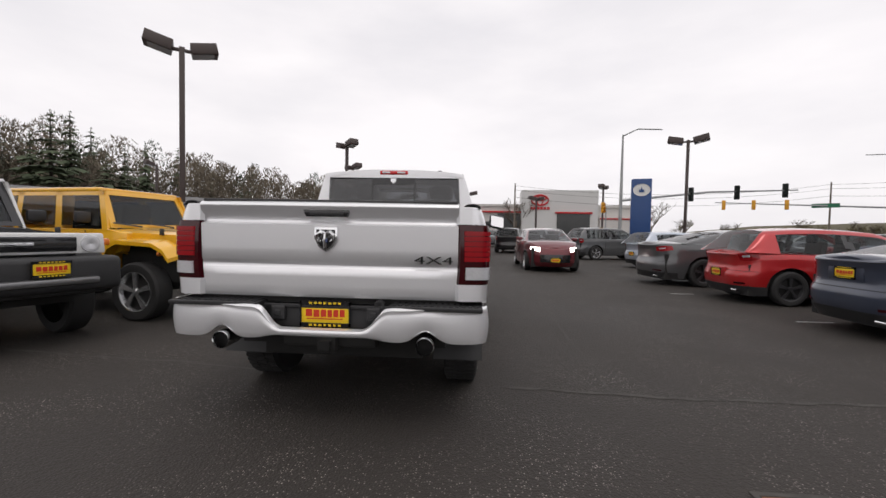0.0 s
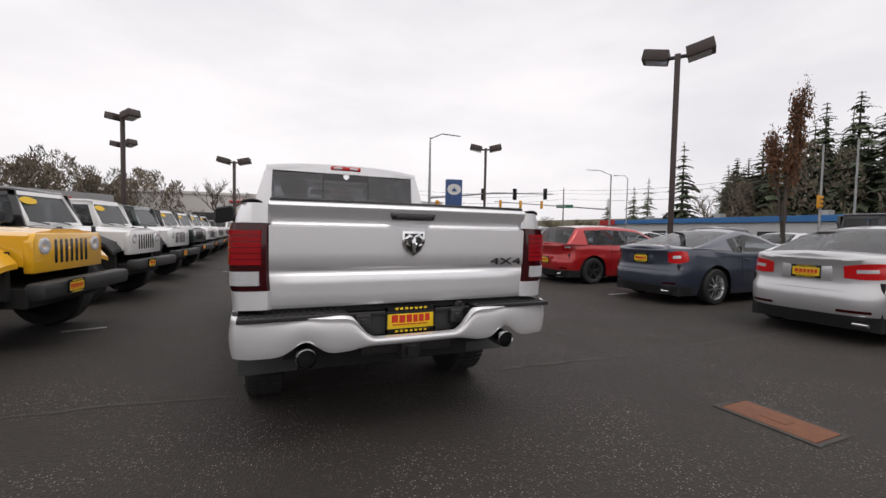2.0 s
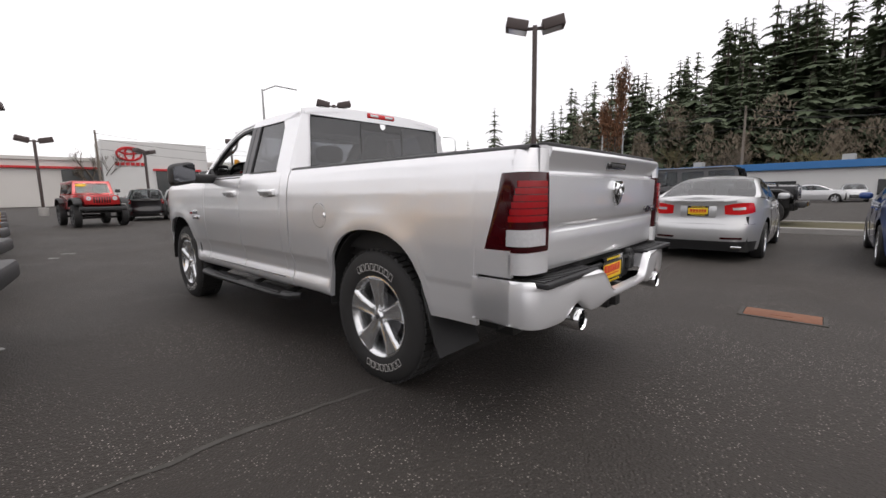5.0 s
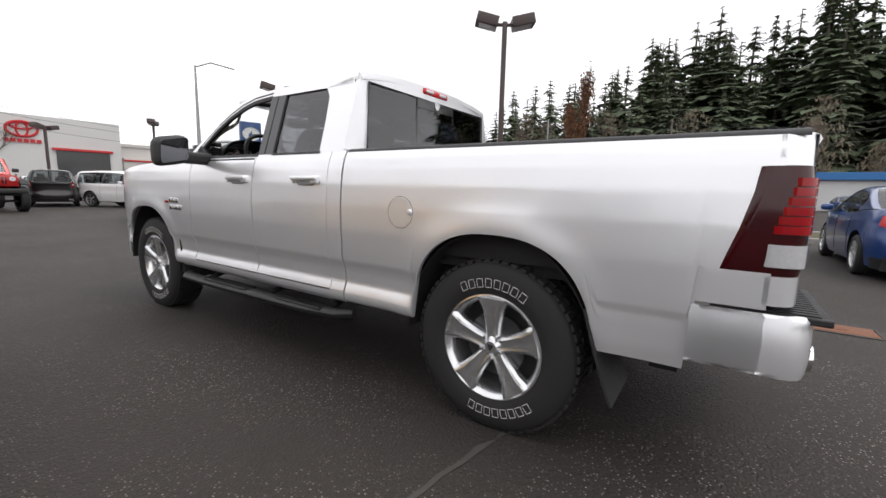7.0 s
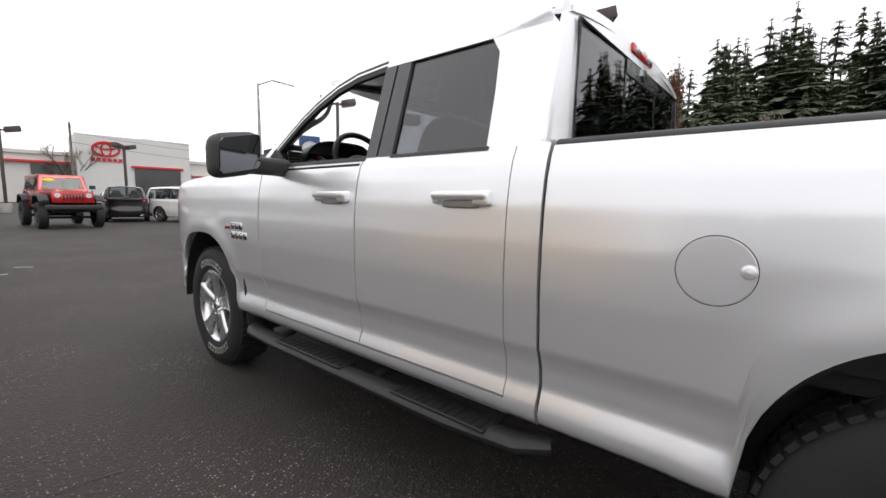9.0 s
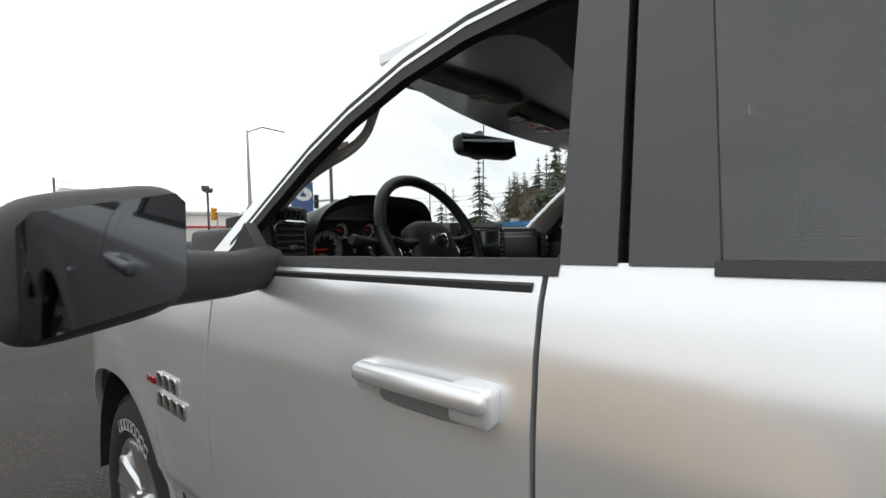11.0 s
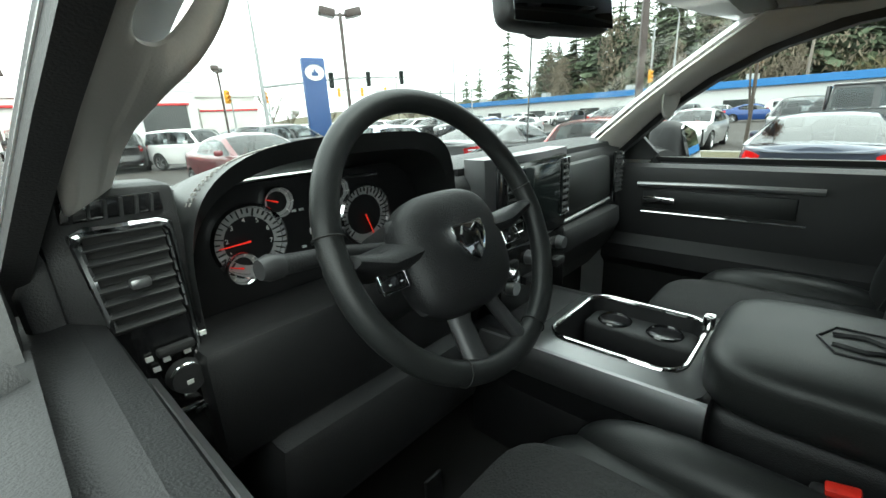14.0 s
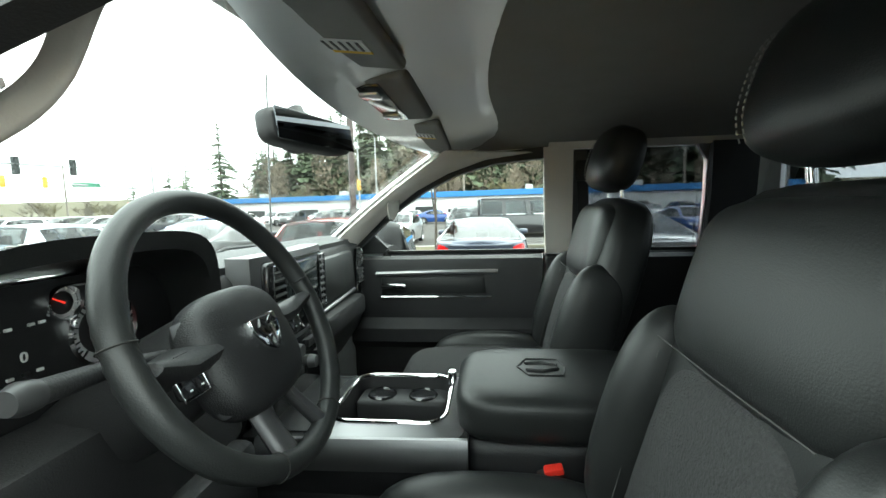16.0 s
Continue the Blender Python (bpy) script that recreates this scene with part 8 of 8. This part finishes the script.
# ---- trees ----
def conifer_meshes(seed, h=1.0):
    rng = random.Random(seed)
    bm = B()
    tube(bm, [(0, 0, 0), (0.004, 0, 0.5), (0, 0.004, 0.97)], [0.016, 0.010, 0.002], 6)
    trunk = bm
    bm = B()
    n = 42
    lean = [rng.uniform(0, math.tau) for _ in range(2)]
    for k in range(n):
        z = 0.12 + 0.87 * k / n + rng.uniform(-.016, .016)
        rad = 0.215 * (1 - z) ** 0.72 * rng.uniform(0.40, 1.20) + 0.006
        m = 9 if z < 0.8 else 6
        for j in range(m):
            if rng.random() < 0.20:
                continue
            a = rng.uniform(0, math.tau)
            d = Vector((math.cos(a), math.sin(a), 0))
            s_ = Vector((-math.sin(a), math.cos(a), 0))
            L_ = rad * rng.uniform(0.5, 1.15) * (1 + 0.22 * math.cos(a - lean[0]) + 0.15 * math.cos(2 * a - lean[1]))
            for i in range(5):
                t0, t1 = i / 5, (i + 1.25) / 5
                p = d * L_ * t0 + Vector((0, 0, z - 0.34 * L_ * t0 * t0))
                q = d * L_ * t1 + Vector((0, 0, z - 0.34 * L_ * t1 * t1 - 0.004))
                w_ = L_ * 0.42 * (1.15 - t0) * rng.uniform(0.6, 1.2)
                for sd in (-1, 1):
                    e = p + s_ * sd * w_ + Vector((0, 0, -0.35 * w_ + rng.uniform(-.006, .004))) + d * L_ * 0.10
                    bm.faces.new([bm.verts.new(x) for x in (p, q, e)])
    return trunk, bm


def tree(name, label, kinds, category="tree"):
    ob = thing(name, label, category, "trees")
    for nm, bm, mat_ in kinds:
        part(nm, bm, mat_, ob, smooth=False)
    return ob


CON = []
for k in range(5):
    t_, c_ = conifer_meshes(k + 3)
    CON.append(tree("conifer", "tall dark green conifer with drooping boughs", (("trunk", t_, BARK), ("crown", c_, NEEDLES))))


def branchy(seed, depth=5, spread=0.5, leaf=None, upright=0.6, thin=0.62):
    rng = random.Random(seed)
    bm = B()
    lf = B()
    def grow(p, d, L_, r, k):
        q = p + d * L_
        tube(bm, [p, p.lerp(q, 0.5) + Vector((rng.uniform(-1, 1), rng.uniform(-1, 1), 0)) * L_ * 0.05, q], [r, r * 0.85, r * 0.7], 5 if k > 2 else 3, caps=False)
        if k == 0:
            return
        for j in range(3 if k > 1 else 4):
            a = rng.uniform(0, math.tau)
            side = Vector((math.cos(a), math.sin(a), rng.uniform(-0.1, 0.5)))
            nd = (d * upright + side * spread + Vector((0, 0, 0.25))).normalized()
            st = p.lerp(q, rng.uniform(0.45, 1.0))
            if leaf and k <= 3:
                for _ in range(leaf):
                    c = st + Vector((rng.gauss(0, .02), rng.gauss(0, .02), rng.gauss(0, .03)))
                    v = [bm_ for bm_ in (c + Vector((rng.uniform(-1, 1), rng.uniform(-1, 1), rng.uniform(-1, 1))) * 0.012 for _ in range(3))]
                    lf.faces.new([lf.verts.new(x) for x in v])
            grow(st, nd, L_ * rng.uniform(0.55, 0.8), r * thin, k - 1)
    grow(Vector((0, 0, 0)), Vector((0, 0, 1)), 0.30, 0.014, depth)
    return bm, lf


def place_tree(base, x, y, h, spread=1.0, turn=None, z=0.0):
    o = copy_thing(base, pose(x, y, z, 0, 0, turn if turn is not None else (x * 37 + y * 91) % 360))
    o.scale = (h * spread, h * spread, h)
    return o


BARE = []
for k in range(3):
    b_, l_ = branchy(11 + k, 5, 0.55)
    l_.free()
    BARE.append(tree("bare_tree", "leafless winter tree with fine grey-brown twigs", (("crown", b_, TWIG),)))
b_, l_ = branchy(31, 5, 0.45)
l_.free()
OLIVE = tree("bare_tree", "leafless tree with olive-brown twigs", (("crown", b_, WILLOW),))

rng = random.Random(5)
for k in range(170):
    az = rng.uniform(58, 122)
    d = rng.uniform(78, 130)
    x, y, _ = polar(az, d)
    grow_ = min(1, max(0.30, (az - 52) / 30))
    h = (12 + 13 * grow_ + 5 * max(0, min(1, (az - 78) / 14))) * rng.uniform(0.66, 1.22) * d / 95
    place_tree(CON[k % 5], x, y, h, rng.uniform(0.85, 1.5), z=max(0, (x - 80) / 10))
for az, d, h in ((53.8, 95, 20), (48.6, 92, 11), (50.2, 90, 12.5), (60, 85, 11), (62.4, 85, 18), (63.6, 88, 22), (66.5, 84, 22), (45.5, 100, 9.5), (68.5, 82, 20), (72, 82, 19), (75, 84, 22)):
    x, y, _ = polar(az, d)
    place_tree(CON[int(az * 7) % 5], x, y, h)
for k in range(46):
    az = rng.uniform(56, 120)
    d = rng.uniform(72, 100)
    x, y, _ = polar(az, d)
    place_tree((OLIVE, BARE[k % 3])[k % 3 > 0], x, y, rng.uniform(9, 15) * d / 80, rng.uniform(0.9, 1.4))
# woods to the west: far crowns of fine twigs and a few needles
def far_woods(name, label, count, az0, az1, d0, d1, tall, mat, seed):
    r = random.Random(seed)
    verts, faces = [], []
    for _ in range(count):
        az, d = r.uniform(az0, az1), r.uniform(d0, d1)
        cx, cy, _z = polar(az, d)
        h = d * math.tan(radians(tall(az))) * r.uniform(0.78, 1.12) + 1.0
        w = h * r.uniform(0.16, 0.27)
        for k in range(420):
            t = r.random() ** 0.7
            rad = w * math.sqrt(max(0.02, math.sin(math.pi * min(1, 0.12 + 0.86 * t)))) * math.sqrt(r.random())
            a = r.uniform(0, math.tau)
            c = Vector((cx + rad * math.cos(a), cy + rad * math.sin(a), h * (0.12 + 0.88 * t) * (1 - 0.10 * (rad / w) ** 2)))
            e = r.uniform(0.16, 0.42)
            up = Vector((r.gauss(0, 0.6), r.gauss(0, 0.6), 1.0)).normalized() * e * 2.2
            sd = Vector((r.gauss(0, 1), r.gauss(0, 1), r.gauss(0, 0.5))).normalized() * e * 0.42
            n = len(verts)
            verts.extend((c - sd, c + sd, c + up))
            faces.append((n, n + 1, n + 2))
    me = bpy.data.meshes.new(name)
    me.from_pydata([tuple(v) for v in verts], [], faces)
    me.materials.append(mat)
    return tagged(new(name, me), label, "woods", kind="stuff")


def west_line(az):
    return 5.4 + 4.6 * max(0, min(1, (-az - 14) / 36)) + 0.6 * math.sin(az * 0.9)


FAR_BROWN = material("far_twig_brown", (0.17, 0.135, 0.098), (0.11, 0.095, 0.068), 0.4, 0.9)
FAR_GREEN = material("far_needle_green", (0.075, 0.095, 0.062), (0.05, 0.066, 0.046), 0.4, 0.9)
far_woods("bare_woods", "far brown leafless woods behind the western buildings", 170, -66, -9, 84, 130, west_line, FAR_BROWN, 3)
far_woods("evergreen_woods", "far dark evergreen trees among bare woods", 26, -66, -12, 90, 130, lambda a: west_line(a) * 1.08, FAR_GREEN, 4)
far_woods("bare_woods", "far brown leafless woods among eastern conifers", 60, 57, 120, 74, 92, lambda a: 6.0 + 3.5 * math.sin(a * 0.31) ** 2, FAR_BROWN, 6)
# single trees in front of them
for k in range(70):
    az = rng.uniform(-62, -13)
    d = rng.uniform(85, 140)
    x, y, _ = polar(az, d)
    far = max(0.25, min(1, (-az - 14) / 32))
    h = (5.5 + 9 * far) * d / 95 * rng.uniform(0.8, 1.25)
    if k % 3 == 0:
        place_tree(CON[k % 5], x, y, h * 1.2, rng.uniform(0.9, 1.3))
    else:
        place_tree(BARE[k % 3], x, y, h * 1.15, rng.uniform(1.1, 1.7))
for az, d, h in ((-47, 70, 16), (-45.5, 74, 17), (-48.5, 75, 14), (-42.6, 82, 13), (-40.8, 84, 12), (-53, 70, 15), (-21.5, 90, 8.5), (-24, 92, 8), (-27.5, 90, 8), (-29, 88, 7.5), (-17, 90, 8)):
    x, y, _ = polar(az, d)
    place_tree(CON[int(-az * 3) % 5], x, y, h, 1.25)
for k in range(26):
    az = rng.uniform(18, 50)
    d = rng.uniform(85, 120)
    x, y, _ = polar(az, d)
    place_tree((OLIVE, BARE[k % 3])[k % 2], x, y, rng.uniform(4, 8), rng.uniform(1.1, 1.6))
for az, d, h in ((-4.8, 52, 11.5), (-7.5, 58, 6), (7.0, 90, 14), (24.2, 60, 9)):
    x, y, _ = polar(az, d)
    place_tree(BARE[int(d) % 3], x, y, h, 1.0)
# slender street tree with dry brown leaves
b_, l_ = branchy(77, 5, 0.30, leaf=9, upright=1.0)
bt = tree("street_tree", "slender street tree holding dry brown leaves", (("trunk", b_, BARK), ("crown", l_, BROWN_LEAF)))
bt.matrix_world = pose(13.9, 5.3, 0.1) @ Matrix.Diagonal((4.0, 4.0, 7.6, 1))
for o in CON + BARE + [OLIVE]:
    x, y, _ = polar(95 + 3 * len(o.name) % 17, 100)
    o.matrix_world = pose(x, y, 2) @ Matrix.Diagonal((16, 16, 16, 1))

# street lamp, utility pole and wires
for az, d, h in ((69.5, 46, 9.5), (48.0, 60, 9.0)):
    x, y, _ = polar(az, d)
    sl = thing("street_lamp", "slim grey street lamp with a short arm", "street lamp")
    bm = B()
    tube(bm, [(x, y, 0), (x, y, h - 0.4)], [0.10, 0.06], 8)
    part("pole", bm, GALV, sl)
    bm = B()
    tube(bm, [(x, y, h - 0.4), (x - 0.3, y + 0.2, h), (x - 1.2, y + 0.8, h + 0.05)], 0.04, 6)
    boxm(bm, 0.5, 0.22, 0.10, pose(x - 1.3, y + 0.85, h + 0.02, 0, 0, 145), 0.03)
    part("lamp_arm", bm, GALV, sl)
poles = []
for az, d, h in ((82.4, 58, 10.5), (110, 60, 11), (40, 95, 11), (7.0, 70, 9.8)):
    x, y, _ = polar(az, d)
    up = thing("utility_pole", "weathered wooden utility pole with a crossarm", "utility pole", "utility poles")
    bm = B()
    tube(bm, [(x, y, 0), (x, y, h)], [0.17, 0.11], 8)
    part("pole", bm, POLE_WOOD, up)
    bm = B()
    boxm(bm, 2.4, 0.12, 0.14, pose(x, y, h - 0.5, 0, 0, -az + 90))
    part("crossarm", bm, POLE_WOOD, up)
    poles.append(Vector((x, y, h)))
WIRE = material("black_wire", (0.03, 0.03, 0.03), None, 3, 0.6)
for pa, pb in ((poles[1], poles[0]), (poles[0], poles[2]), (poles[2], poles[3])):
    for dz in (-0.4, -1.1, -2.3):
        bm = B()
        tube(bm, [pa.lerp(pb, t / 12) + Vector((0, 0, dz - 1.6 * (1 - (t / 6 - 1) ** 2))) for t in range(13)], 0.022, 4)
        tagged(part("overhead_wire", bm, WIRE), "thin black overhead wire between poles", "overhead wire", "overhead wires")

# cars far across the street and down the lot
DISTANT = dict(SEDAN, doors=())
far_a = car("distant_car", "small distant parked car, pale", "pale", DISTANT, pose(44, 0, 0, 0, 0, 180), plate_rear=False, group="distant parked cars", mirrors=False)
far_b = car("distant_car", "small distant parked car, dark", "black", dict(SUV, doors=()), pose(44, 3, 0, 0, 0, 180), plate_rear=False, group="distant parked cars", mirrors=False)
far_c = car("distant_car", "small distant parked car, white", "white", dict(SUV, doors=()), pose(44, 6, 0, 0, 0, 180), plate_rear=False, group="distant parked cars", mirrors=False)
far_d = car("distant_car", "small distant parked car, blue", "blue", DISTANT, pose(44, 9, 0, 0, 0, 180), plate_rear=False, group="distant parked cars", mirrors=False)
FARS = (far_a, far_b, far_c, far_d)
rng = random.Random(9)
for k in range(34):
    copy_thing(FARS[rng.randrange(4)], pose(47 + rng.uniform(-1, 1), -46 + 2.9 * k if abs(-46 + 2.9 * k - 4.5) > 6 else -50 - k, 0, 0, 0, 90 + 180 * rng.randrange(2)))
for k in range(16):
    copy_thing(FARS[rng.randrange(4)], pose(25 + rng.uniform(-.3, .3) + 0.3 * k, 20 + 2.9 * k, 0, 0, 0, 80 + rng.uniform(-6, 6)))
for k in range(14):
    copy_thing(FARS[rng.randrange(4)], pose(17.5 + rng.uniform(-.3, .3) + 0.5 * k, 28 + 3.0 * k, 0, 0, 0, 100 + rng.uniform(-6, 6)))
for k in range(8):
    copy_thing(FARS[(1, 0, 2, 1)[k % 4]], pose(-12 + 3.0 * k + (3 if k > 3 else 0), 40 + (k % 2), 0, 0, 0, 175))
for k in range(5):
    copy_thing(FARS[(1, 3, 1, 0)[k % 4]], pose(18.6, -8.5 + 3.1 * k if k < 2 else -2 + 3.2 * k, 0, 0, 0, 90))
